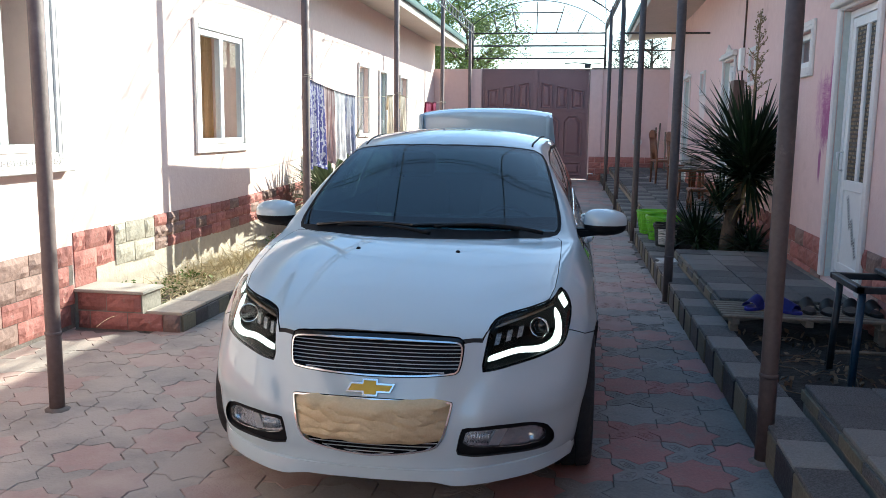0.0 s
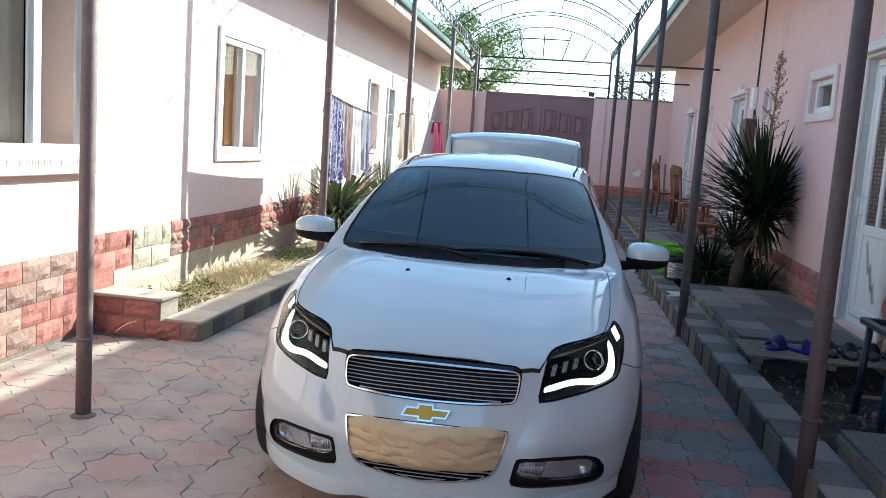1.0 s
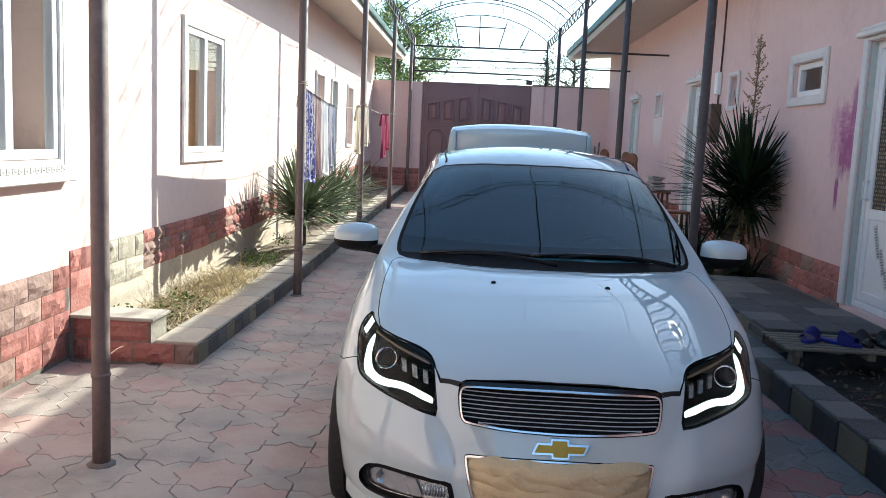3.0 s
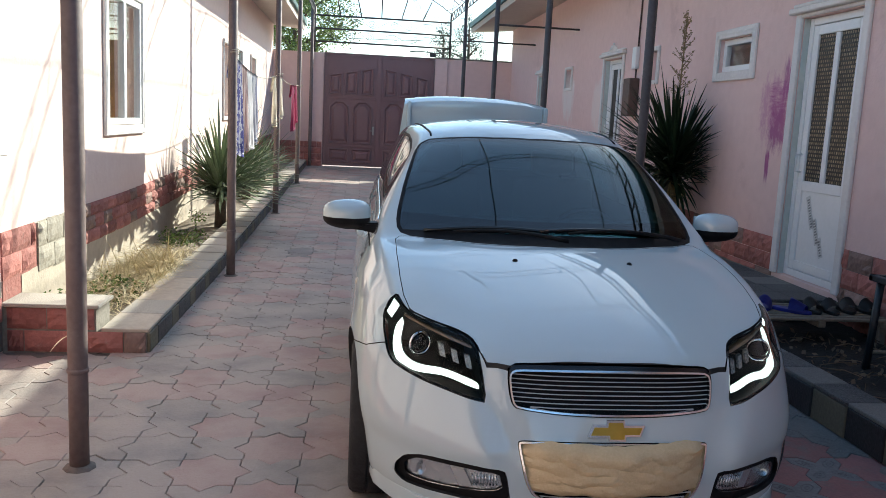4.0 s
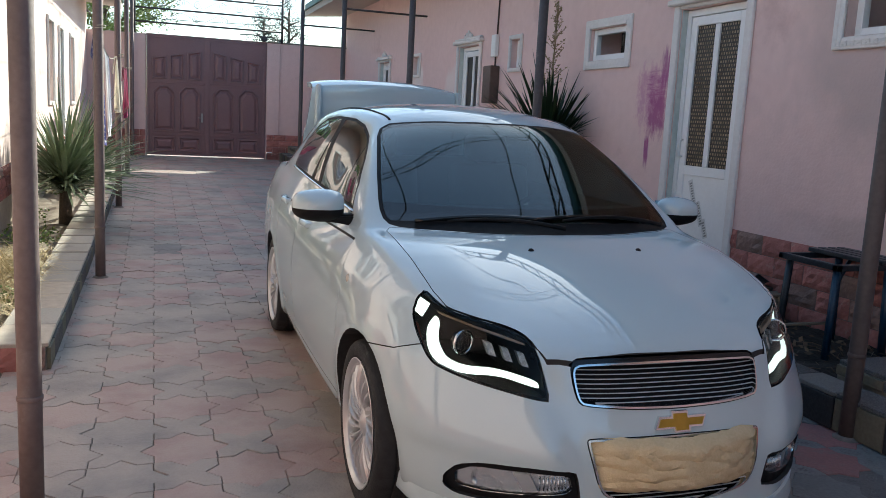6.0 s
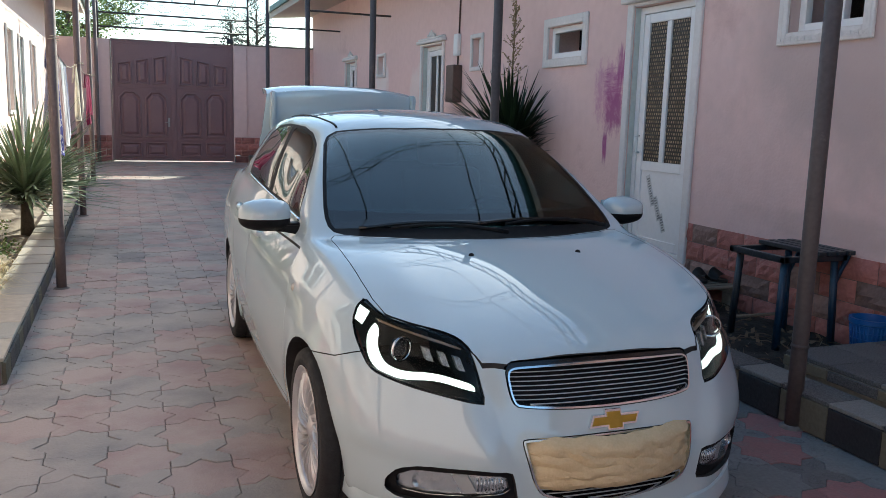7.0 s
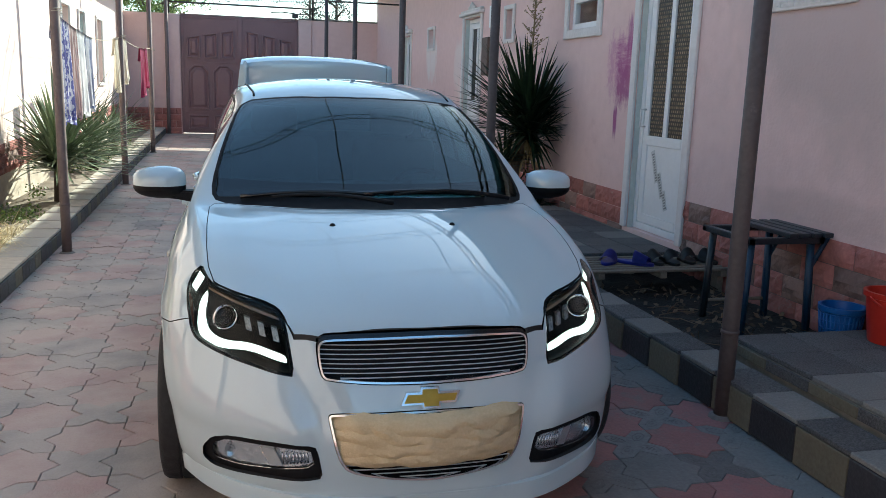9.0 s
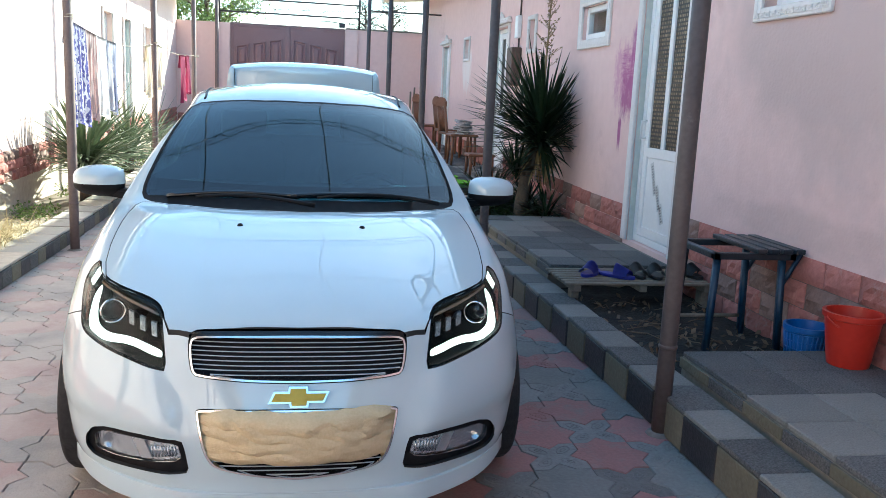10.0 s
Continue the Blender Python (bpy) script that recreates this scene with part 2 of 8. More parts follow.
# Dust colours are lifted, so they also hold the west floor's extra light.
dusty_lit(M_PAVE_R, (0.47, 0.365, 0.315), -1.3, 0.25, 0.16)
dusty_lit(M_PAVE_G, (0.44, 0.37, 0.32), -1.3, 0.25, 0.2)
dusty_lit(M_PAVE_D, (0.31, 0.27, 0.24), -1.3, 0.25, 0.2)
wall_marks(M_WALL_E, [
    (7.10, 7.86, 1.10, 2.18, (0.56, 0.24, 0.38), 0.7, 15.0, 11.0, 0.60),
    (7.12, 7.60, 1.14, 1.84, (0.36, 0.085, 0.23), 0.85, 13.0, 8.0, 0.66),
    (7.11, 7.40, 1.45, 2.26, (0.36, 0.08, 0.24), 0.85, 42.0, 5.0, 0.58),
    (7.12, 7.66, 1.42, 2.05, (0.40, 0.10, 0.26), 0.8, 6.0, 38.0, 0.52),
    (7.42, 7.54, 0.90, 1.45, (0.34, 0.06, 0.21), 0.9, 40.0, 3.0, 0.68),
    (14.15, 15.35, 1.2, 2.5, (0.82, 0.76, 0.72), 0.8, 5.0, 3.0, 0.7),
    (12.60, 13.35, 1.0, 2.4, (0.82, 0.75, 0.70), 0.6, 6.0, 3.0, 0.7),
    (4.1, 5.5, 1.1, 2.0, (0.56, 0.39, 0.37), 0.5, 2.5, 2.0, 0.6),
    # Near stretch of the wall, darkened in colour for its weaker light.
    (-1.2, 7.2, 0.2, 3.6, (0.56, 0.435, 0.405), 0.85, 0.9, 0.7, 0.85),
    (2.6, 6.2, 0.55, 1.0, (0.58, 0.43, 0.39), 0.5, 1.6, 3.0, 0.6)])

# ---- mesh helpers ----


def part(name, bm, material, parent=None, label="", smooth=False, angle=40):
    me = bpy.data.meshes.new(name)
    bm.normal_update()
    bm.to_mesh(me)
    bm.free()
    if smooth:
        me.polygons.foreach_set("use_smooth", [True] * len(me.polygons))
        me.set_sharp_from_angle(angle=radians(angle))
    for m in material if isinstance(material, (list, tuple)) else [material]:
        me.materials.append(m)
    ob = new(name, me)
    if parent:
        ob.parent = parent
    if label:
        ob["label"] = label
    return ob


def thing(name, label, category, group="", at=(0, 0, 0)):
    ob = new(name)
    ob.location = at
    ob.empty_display_size = 0.1
    return tagged(ob, label, category, group)


def box(bm, x0, x1, y0, y1, z0, z1, bevel=0.0, m=None, index=0, segments=1):
    """One box in bm, bevelled, moved by m."""
    tmp = bmesh.new()
    bmesh.ops.create_cube(tmp, size=1)
    for v in tmp.verts:
        v.co = Vector(((x0 + x1) / 2 + v.co.x * (x1 - x0), (y0 + y1) / 2 + v.co.y * (y1 - y0), (z0 + z1) / 2 + v.co.z * (z1 - z0)))
    if bevel:
        bmesh.ops.bevel(tmp, geom=tmp.edges[:], offset=bevel, segments=segments, affect="EDGES", profile=0.5)
    merge(bm, tmp, m, index)


def merge(bm, tmp, m=None, index=0):
    tmp.verts.index_update()
    made = [bm.verts.new(m @ v.co if m else v.co) for v in tmp.verts]
    for f in tmp.faces:
        try:
            g = bm.faces.new([made[v.index] for v in f.verts])
            g.material_index, g.smooth = index or f.material_index, f.smooth
        except ValueError:
            pass
    tmp.free()


def tube(bm, points, radius, sides=8, closed=False, caps=True, index=0):
    """A round bar along points; radius may be a list."""
    pts = [Vector(p) for p in points]
    n = len(pts)
    rings = []
    up = None
    for i, p in enumerate(pts):
        a = pts[(i - 1) % n] if (i or closed) else p
        b = pts[(i + 1) % n] if (i < n - 1 or closed) else p
        d = (b - a).normalized()
        if up is None:
            up = d.orthogonal().normalized()
        up = (up - d * up.dot(d)).normalized()
        side = d.cross(up)
        r = radius[i] if isinstance(radius, (list, tuple)) else radius
        rings.append([bm.verts.new(p + r * (math.cos(q) * up + math.sin(q) * side)) for q in (2 * math.pi * k / sides for k in range(sides))])
    for i in range(n if closed else n - 1):
        a, b = rings[i], rings[(i + 1) % n]
        for k in range(sides):
            f = bm.faces.new((a[k], a[(k + 1) % sides], b[(k + 1) % sides], b[k]))
            f.smooth, f.material_index = True, index
    if caps and not closed:
        bm.faces.new(rings[0][::-1]).material_index = index
        bm.faces.new(rings[-1]).material_index = index


def prism(bm, outline, axis, a, b, index=0):
    """A flat outline (pairs) drawn out along an axis from a to b. axis x: pairs are y, z; axis y: x, z; axis z: x, y."""
    put = {"x": lambda p, d: (d, p[0], p[1]), "y": lambda p, d: (p[0], d, p[1]), "z": lambda p, d: (p[0], p[1], d)}[axis]
    lo = [bm.verts.new(put(p, a)) for p in outline]
    hi = [bm.verts.new(put(p, b)) for p in outline]
    n = len(lo)
    fs = [bm.faces.new(lo), bm.faces.new(hi[::-1])]
    fs += [bm.faces.new((lo[i], hi[i], hi[(i + 1) % n], lo[(i + 1) % n])) for i in range(n)]
    for f in fs:
        f.material_index = index
    bmesh.ops.recalc_face_normals(bm, faces=fs)


def lathe(bm, profile, m=None, sides=32, index=0):
    """Turned round z: pairs of radius and height."""
    tmp = bmesh.new()
    rings = [[tmp.verts.new((max(r, 1e-4) * math.cos(2 * math.pi * k / sides), max(r, 1e-4) * math.sin(2 * math.pi * k / sides), z)) for k in range(sides)] for r, z in profile]
    for a, b in zip(rings, rings[1:]):
        for k in range(sides):
            tmp.faces.new((a[k], a[(k + 1) % sides], b[(k + 1) % sides], b[k])).smooth = True
    merge(bm, tmp, m, index)


def drift(y):
    """The east kerb and posts run slightly inwards towards the gate."""
    return -0.024 * max(0.0, y - 3.8)


def lift(y):
    """The yard rises gently towards the gate."""
    return max(0.0, y - 8.0) * 0.0205


def holed_wall(name, axis, a, b, u0, u1, z0, z1, holes, material, label):
    """A wall with openings right through it. axis x: it stands from x = a to b and runs along y."""
    us = sorted({u0, u1, *(h[0] for h in holes), *(h[1] for h in holes)})
    zs = sorted({z0, z1, *(h[2] for h in holes), *(h[3] for h in holes)})
    solid = lambda i, k: 0 <= i < len(us) - 1 and 0 <= k < len(zs) - 1 and not any(h[0] <= us[i] < h[1] and h[2] <= zs[k] < h[3] for h in holes)
    bm = bmesh.new()
    at = {}

    def v(d, i, k):
        if (d, i, k) not in at:
            co = (d, us[i], zs[k]) if axis == "x" else (us[i], d, zs[k])
            at[d, i, k] = bm.verts.new(co)
        return at[d, i, k]

    for i in range(len(us) - 1):
        for k in range(len(zs) - 1):
            if not solid(i, k):
                continue
            for d in (a, b):
                bm.faces.new((v(d, i, k), v(d, i + 1, k), v(d, i + 1, k + 1), v(d, i, k + 1)))
            for ni, nk, p, q in ((i - 1, k, (i, k), (i, k + 1)), (i + 1, k, (i + 1, k), (i + 1, k + 1)), (i, k - 1, (i, k), (i + 1, k)), (i, k + 1, (i, k + 1), (i + 1, k + 1))):
                if not solid(ni, nk):
                    bm.faces.new((v(a, *p), v(a, *q), v(b, *q), v(b, *p)))
    bmesh.ops.recalc_face_normals(bm, faces=bm.faces[:])
    return tagged(part(name, bm, material), label, "wall", kind="structure")

# ---- ground and yard ----
XW, XE, YG = -3.58, 1.98, 20.4
bm = bmesh.new()
bmesh.ops.create_grid(bm, x_segments=8, y_segments=8, size=400, matrix=Matrix.Translation((0, 0, -0.12)))
tagged(part("ground", bm, M_DRYGROUND), "bare dry earth reaching the horizon", "ground", kind="structure")


def strip(bm, x0, x1, ys, z0, z1, top=lift, near=0, far=0):
    """A slab along y whose top follows the rise of the yard."""
    rows = [[bm.verts.new((x, y, z + (top(y) if z > -0.05 else 0))) for x, z in ((x0 + near * drift(y), z0), (x1 + far * drift(y), z0), (x1 + far * drift(y), z1), (x0 + near * drift(y), z1))] for y in ys]
    for a, b in zip(rows, rows[1:]):
        for k in range(4):
            bm.faces.new((a[k], a[(k + 1) % 4], b[(k + 1) % 4], b[k]))
    bm.faces.new(rows[0][::-1])
    bm.faces.new(rows[-1])
    bmesh.ops.recalc_face_normals(bm, faces=bm.faces[:])


YS = [-6.5, 0, 3.8, 8, 14, 20.35]
bm = bmesh.new()
strip(bm, -3.7, 2.1, [-6.9, 0, 8, 14, 21.0], -0.10, -0.012)
floor = tagged(part("floor", bm, M_MORTAR), "sandy mortar bed under the courtyard pavers", "floor", kind="structure")

# ---- house walls ----
W_HOLES = [(3.55, 5.30, 1.27, 2.55), (7.53, 8.58, 1.28, 2.36), (13.35, 13.95, 1.35, 2.42), (14.75, 15.25, 0.55, 2.42), (16.5, 17.1, 1.35, 2.42)]
E_HOLES = [(4.66, 5.27, 2.05, 2.95), (6.25, 7.10, 0.32, 2.40), (7.96, 8.66, 2.05, 2.36), (10.42, 10.70, 2.06, 2.40), (11.78, 12.62, 0.42, 2.42), (14.55, 14.95, 2.10, 2.40), (16.45, 17.2, 0.42, 2.40)]
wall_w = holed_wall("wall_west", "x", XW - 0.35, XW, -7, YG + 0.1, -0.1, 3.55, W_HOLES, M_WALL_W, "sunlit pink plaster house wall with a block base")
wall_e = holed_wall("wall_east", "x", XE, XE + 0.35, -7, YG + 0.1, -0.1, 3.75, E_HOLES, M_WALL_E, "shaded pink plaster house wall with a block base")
GX0, GX1 = -2.40, 0.16
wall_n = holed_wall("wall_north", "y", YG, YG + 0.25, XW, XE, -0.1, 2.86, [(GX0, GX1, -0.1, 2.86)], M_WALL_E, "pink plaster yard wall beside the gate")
# Unseen closing wall, coloured dark to keep sunlit bounce off the car.
bm = bmesh.new()
box(bm, XW - 0.35, XE + 0.35, -7.25, -7.0, -0.1, 3.4)
tagged(part("wall_south", bm, M_SOUTH), "plain unseen wall closing the yard, dark to cut bounce", "wall", kind="structure")
# raised piers beside the gate
for x0, x1 in ((GX0 - 0.30, GX0 - 0.01), (GX1 + 0.01, GX1 + 0.30)):
    bm = bmesh.new()
    box(bm, x0, x1, YG - 0.035, YG - 0.001, 0.05, 2.84, 0.006)
    tagged(part("gate_pier", bm, M_WALL_E), "shallow pink plaster pier beside the gate", "pier", "gate piers", kind="structure")
bm = bmesh.new()
box(bm, GX1 + 0.02, XE - 0.002, YG - 0.02, YG + 0.28, 2.862, 2.895, 0.008)
tagged(part("wall_coping", bm, M_CEMENT), "thin grey cement coping on the yard wall", "coping", kind="structure")

# ---- eaves and roofs ----


def eave(side, x_wall, x_edge, z_edge, z_wall, x_ridge, z_ridge, y0, y1, name):
    top = thing(name, "overhanging metal roof with boarded soffit and teal edge", "roof")
    tagged(top, kind="structure")
    bm = bmesh.new()
    prism(bm, [(x_edge, z_edge), (x_wall, z_wall), (x_wall, z_wall + 0.03), (x_edge, z_edge + 0.03)], "y", y0, y1)
    part("soffit", bm, M_SOFFIT, top, "cream painted soffit boards")
    bm = bmesh.new()
    e = side * 0.03
    prism(bm, [(x_edge, z_edge - 0.02), (x_edge + e, z_edge - 0.02), (x_edge + e, z_edge + 0.16), (x_edge, z_edge + 0.16)], "y", y0, y1)
    part("fascia", bm, M_SOFFIT, top, "cream fascia board")
    bm = bmesh.new()
    prism(bm, [(x_edge + e * 1.05, z_edge + 0.10), (x_edge + e * 2.6, z_edge + 0.10), (x_edge + e * 2.6, z_edge + 0.20), (x_edge + e * 1.05, z_edge + 0.20)], "y", y0, y1)
    part("drip_edge", bm, M_ROOF, top, "folded teal metal drip edge")
    bm = bmesh.new()
    n = int((y1 - y0) / 0.09)
    rows = []
    for i in range(n + 1):
        y = y0 + (y1 - y0) * i / n
        w = 0.012 if i % 2 else 0.0
        rows.append([bm.verts.new((x_edge + e * 2.6, y, z_edge + 0.205 + w)), bm.verts.new((x_ridge, y, z_ridge + w))])
    for a, b in zip(rows, rows[1:]):
        bm.faces.new((a[0], b[0], b[1], a[1]))
    bmesh.ops.solidify(bm, geom=bm.faces[:], thickness=0.004)
    part("roof_sheet", bm, M_ROOF, top, "corrugated teal roof sheet")
    bm = bmesh.new()
    for y in (y0 + 0.002, y1 - 0.032):
        prism(bm, [(x_edge + e, z_edge), (x_wall, z_wall), (x_ridge, z_wall), (x_ridge, z_ridge - 0.02), (x_edge + e * 2, z_edge + 0.19)], "y", y, y + 0.03)
    part("gable", bm, M_SOFFIT, top)
    return top


eave(1, XW + 0.001, -2.92, 3.38, 3.44, -8.2, 5.3, -7.0, YG + 0.35, "west_roof")
eave(-1, XE - 0.001, 1.05, 3.54, 3.62, 6.8, 5.6, -7.0, YG + 0.35, "east_roof")

# ---- gate ----
gate = thing("gate", "tall dark maroon sheet-metal double gate with raised panels", "gate", at=(0, YG, 0))
tagged(gate, kind="structure")
GZ0, GZ1 = 0.28, 2.84
GM = (GX0 + GX1) / 2


def gate_panel(parent, name, x0, x1, z0, z1, kind, at=(0, 0, 0)):
    """A raised moulding frame round a slightly sunk panel; kind: flat, arch or slope."""
    if kind == "arch":
        c = (x1 - x0) * 0.28
        out = [(x0, z0), (x1, z0), (x1, z1 - c), (x1 - c, z1), (x0 + c, z1), (x0, z1 - c)]
    elif kind == "rise":
        out = [(x0, z0), (x1, z0), (x1, z1), (x0, z1 - 0.05)]
    elif kind == "fall":
        out = [(x0, z0), (x1, z0), (x1, z1 - 0.05), (x0, z1)]
    else:
        out = [(x0, z0), (x1, z0), (x1, z1), (x0, z1)]
    cx, cz = (x0 + x1) / 2, (z0 + z1) / 2
    bm = bmesh.new()
    def shrink(d):
        return [(cx + (x - cx) * (1 - 2 * d / (x1 - x0)), cz + (z - cz) * (1 - 2 * d / (z1 - z0))) for x, z in out]
    rings = []
    for d, y in ((0, 0), (0.006, -0.034), (0.024, -0.034), (0.046, -0.004), (0.062, -0.004), (0.105, -0.03), (0.11, -0.03)):
        rings.append([bm.verts.new((x, YG - 0.001 + y, z)) for x, z in shrink(d)])
    for a, b in zip(rings, rings[1:]):
        for k in range(len(a)):
            bm.faces.new((a[k], a[(k + 1) % len(a)], b[(k + 1) % len(b)], b[k]))
    bm.faces.new(rings[-1])
    bmesh.ops.recalc_face_normals(bm, faces=bm.faces[:])
    ob = part(name, bm, M_GATE, parent)
    ob.matrix_parent_inverse = gate.matrix_world.inverted()
    return ob


gate.location = (0, 0, 0)
for x0, x1, side in ((GX0 + 0.015, GM - 0.006, -1), (GM + 0.006, GX1 - 0.015, 1)):
    bm = bmesh.new()
    box(bm, x0, x1, YG, YG + 0.05, GZ0, GZ1, 0.004)
    leaf = part("gate_leaf", bm, M_GATE, gate)
    bm = bmesh.new()
    for a, b in ((x0, x0 + 0.05), (x1 - 0.05, x1)):
        box(bm, a, b, YG - 0.018, YG - 0.001, GZ0, GZ1, 0.004)
    box(bm, x0 + 0.052, x1 - 0.052, YG - 0.018, YG - 0.001, GZ0, GZ0 + 0.05, 0.004)
    box(bm, x0 + 0.052, x1 - 0.052, YG - 0.018, YG - 0.001, GZ1 - 0.05, GZ1, 0.004)
    box(bm, x0 + 0.052, x1 - 0.052, YG - 0.016, YG - 0.001, 1.83, 1.87, 0.004)
    box(bm, x0 + 0.052, x1 - 0.052, YG - 0.016, YG - 0.001, 0.72, 0.76, 0.004)
    part("leaf_frame", bm, M_GATE, leaf)
    w = x1 - x0
    for i in range(3):
        a = x0 + w * (0.09 + 0.29 * i)
        rise = (i if side < 0 else 2 - i) * 0.07
        gate_panel(leaf, "upper_panel", a, a + w * 0.23, 1.93, 2.42 + rise, "rise" if side < 0 else "fall")
    for i in range(2):
        a = x0 + w * (0.10 + 0.43 * i)
        gate_panel(leaf, "arched_panel", a, a + w * 0.36, 0.80, 1.78, "arch")
        gate_panel(leaf, "lower_panel", a, a + w * 0.36, 0.36, 0.68, "flat")
bm = bmesh.new()
box(bm, GM - 0.13, GM - 0.09, YG - 0.026, YG - 0.019, 1.02, 1.22, 0.004)
tube(bm, [(GM - 0.11, YG - 0.03, 1.12), (GM - 0.11, YG - 0.06, 1.12), (GM - 0.19, YG - 0.06, 1.12)], 0.009, 8)
part("handle", bm, mat("worn steel", (0.45, 0.43, 0.42), rough=0.35, metal=0.9), gate, "worn steel handle with plate")
bm = bmesh.new()
box(bm, GX0 - 0.0, GX0 + 0.013, YG - 0.03, YG + 0.06, 0.24, 2.86)
box(bm, GX1 - 0.013, GX1, YG - 0.03, YG + 0.06, 0.24, 2.86)
box(bm, GX0 + 0.013, GX1 - 0.013, YG - 0.03, YG + 0.06, GZ1 + 0.004, GZ1 + 0.03)
box(bm, GM - 0.03, GM + 0.03, YG - 0.024, YG - 0.0185, GZ0, GZ1, 0.002)
part("gate_frame", bm, M_GATE, gate)

# ---- pergola of steel posts and trussed arches ----
POST_Y = [3.80 + 4.1 * k for k in range(-2, 5)]
EAST_Y = [3.78 + 3.5 * k for k in range(-2, 5)]
PZ, LX, RX = 3.86, -2.63, 0.86


def girder_x(y):
    return RX + drift(y)


for x, y in [(LX - 0.012 * max(0, (y - 3.8) / 4.1), y) for y in POST_Y] + [(girder_x(y), y) for y in EAST_Y]:
    base = lift(y)
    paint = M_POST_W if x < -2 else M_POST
    post = thing("pergola_post", "round brown steel pergola post, paint lightened for glare" if x < -2 else "round brown painted steel pergola post", "post", "pergola posts", (x, y, base))
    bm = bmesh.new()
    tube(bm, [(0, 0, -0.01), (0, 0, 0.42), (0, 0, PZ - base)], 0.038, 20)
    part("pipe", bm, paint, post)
    bm = bmesh.new()
    tube(bm, [(0, 0, z) for z in (0.395, 0.40, 0.41, 0.415)], [0.039, 0.042, 0.042, 0.039], 20)
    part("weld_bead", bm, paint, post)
    bm = bmesh.new()
    lathe(bm, [(0.0, 0.016), (0.046, 0.014), (0.062, 0.004), (0.066, -0.006)], sides=9)
    part("footing", bm, M_MORTAR, post, "rough cement collar")
BOW = 2.45
pergola = thing("pergola", "barrel-vault frame of thin welded brown steel bars", "pergola")
Y0, Y1 = POST_Y[0], POST_Y[-1]
for k in range(int((Y1 - Y0) / 2.05) + 1):
    y = Y0 + 2.05 * k
    x0, x1 = LX, girder_x(y)
    mid, half = (x0 + x1) / 2, (x1 - x0) / 2
    crown = PZ - math.sqrt(BOW**2 - half**2)
    n = 26
    inner, outer = [], []
    for i in range(n + 1):
        a = math.asin(half / BOW) * (2 * i / n - 1)
        inner.append((mid + BOW * math.sin(a), y, crown + BOW * math.cos(a)))
        outer.append((mid + (BOW + 0.28) * math.sin(a), y, crown + (BOW + 0.28) * math.cos(a)))
    bm = bmesh.new()
    tube(bm, inner, 0.0105, 6)
    tube(bm, outer, 0.0105, 6)
    tube(bm, [outer[i] if i % 2 else inner[i] for i in range(n + 1)], 0.009, 5)
    part("arch", bm, M_FRAME, pergola)
for west in (True, False):
    bm = bmesh.new()
    def at(y, z):
        return (LX if west else girder_x(y), y, z)
    n = int((Y1 - Y0) / 0.20)
    for z in (PZ, PZ - 0.17):
        tube(bm, [at(Y0 + (Y1 - Y0) * k / 20, z) for k in range(21)], 0.013, 6)
    tube(bm, [at(Y0 + (Y1 - Y0) * k / n, PZ if k % 2 else PZ - 0.17) for k in range(n + 1)], 0.009, 5)
    part("girder", bm, M_FRAME, pergola)
for off, sag in ((-0.85, 0.10), (0.4, 0.07), (1.45, 0.08)):
    bm = bmesh.new()
    pts = []
    for k in range(8 * 12 + 1):
        y = Y0 + (Y1 - Y0) * k / 96
        half = (girder_x(y) - LX) / 2
        z = PZ - math.sqrt(BOW**2 - half**2) + math.sqrt(BOW**2 - off**2)
        pts.append(((LX + girder_x(y)) / 2 + off + 0.05 * math.sin(1.7 * y + off), y, z - 0.02 - sag * abs(math.sin(math.pi * k / 16))))
    tube(bm, pts, 0.007, 5)
    part("wire", bm, M_FRAME, pergola, "thin sagging wire")
for y, z in ((EAST_Y[5], 3.02), (EAST_Y[6], 3.06)):
    bm = bmesh.new()
    tube(bm, [(girder_x(y), y, z), (XE, y, z)], 0.016, 6)
    part("tie_bar", bm, M_FRAME, pergola, "horizontal bar from post to house wall")

# grille above the gate
grille = thing("gate_grille", "open steel grille with scrolls above the gate", "grille")
ye = YG - 0.1
RE = girder_x(YG) + 0.02
for z in (3.10, 3.39, 3.68):
    bm = bmesh.new()
    tube(bm, [(LX, ye, z), (RE, ye, z)], 0.020, 6)
    part("rail", bm, M_FRAME, grille)
for x in (LX, RE):
    bm = bmesh.new()
    tube(bm, [(x, ye, 2.86), (x, ye, 3.86)], 0.026, 6)
    part("upright", bm, M_FRAME, grille)
for x0, x1, z1 in ((-2.06, -2.14, 4.13), (-1.58, -1.72, 4.30), (-1.12, -1.12, 4.40), (-0.66, -0.49, 4.30), (-0.17, 0.02, 4.12)):
    bm = bmesh.new()
    tube(bm, [(x0, ye, 3.70), (x1, ye, z1)], 0.014, 6)
    part("bar", bm, M_FRAME, grille)
bm = bmesh.new()
tube(bm, [(-1.68, ye, 4.15), (-0.53, ye, 4.15)], 0.014, 6)
part("bar", bm, M_FRAME, grille)
bm = bmesh.new()
tube(bm, [(-0.45, ye - 0.03, 2.98), (-0.2, ye - 0.03, 3.0), (0.15, ye - 0.03, 2.97), (0.4, ye - 0.03, 2.98)], 0.012, 6)
box(bm, 0.02, 0.16, ye - 0.05, ye + 0.02, 2.88, 2.98, 0.01)
part("wire", bm, M_FRAME, grille)


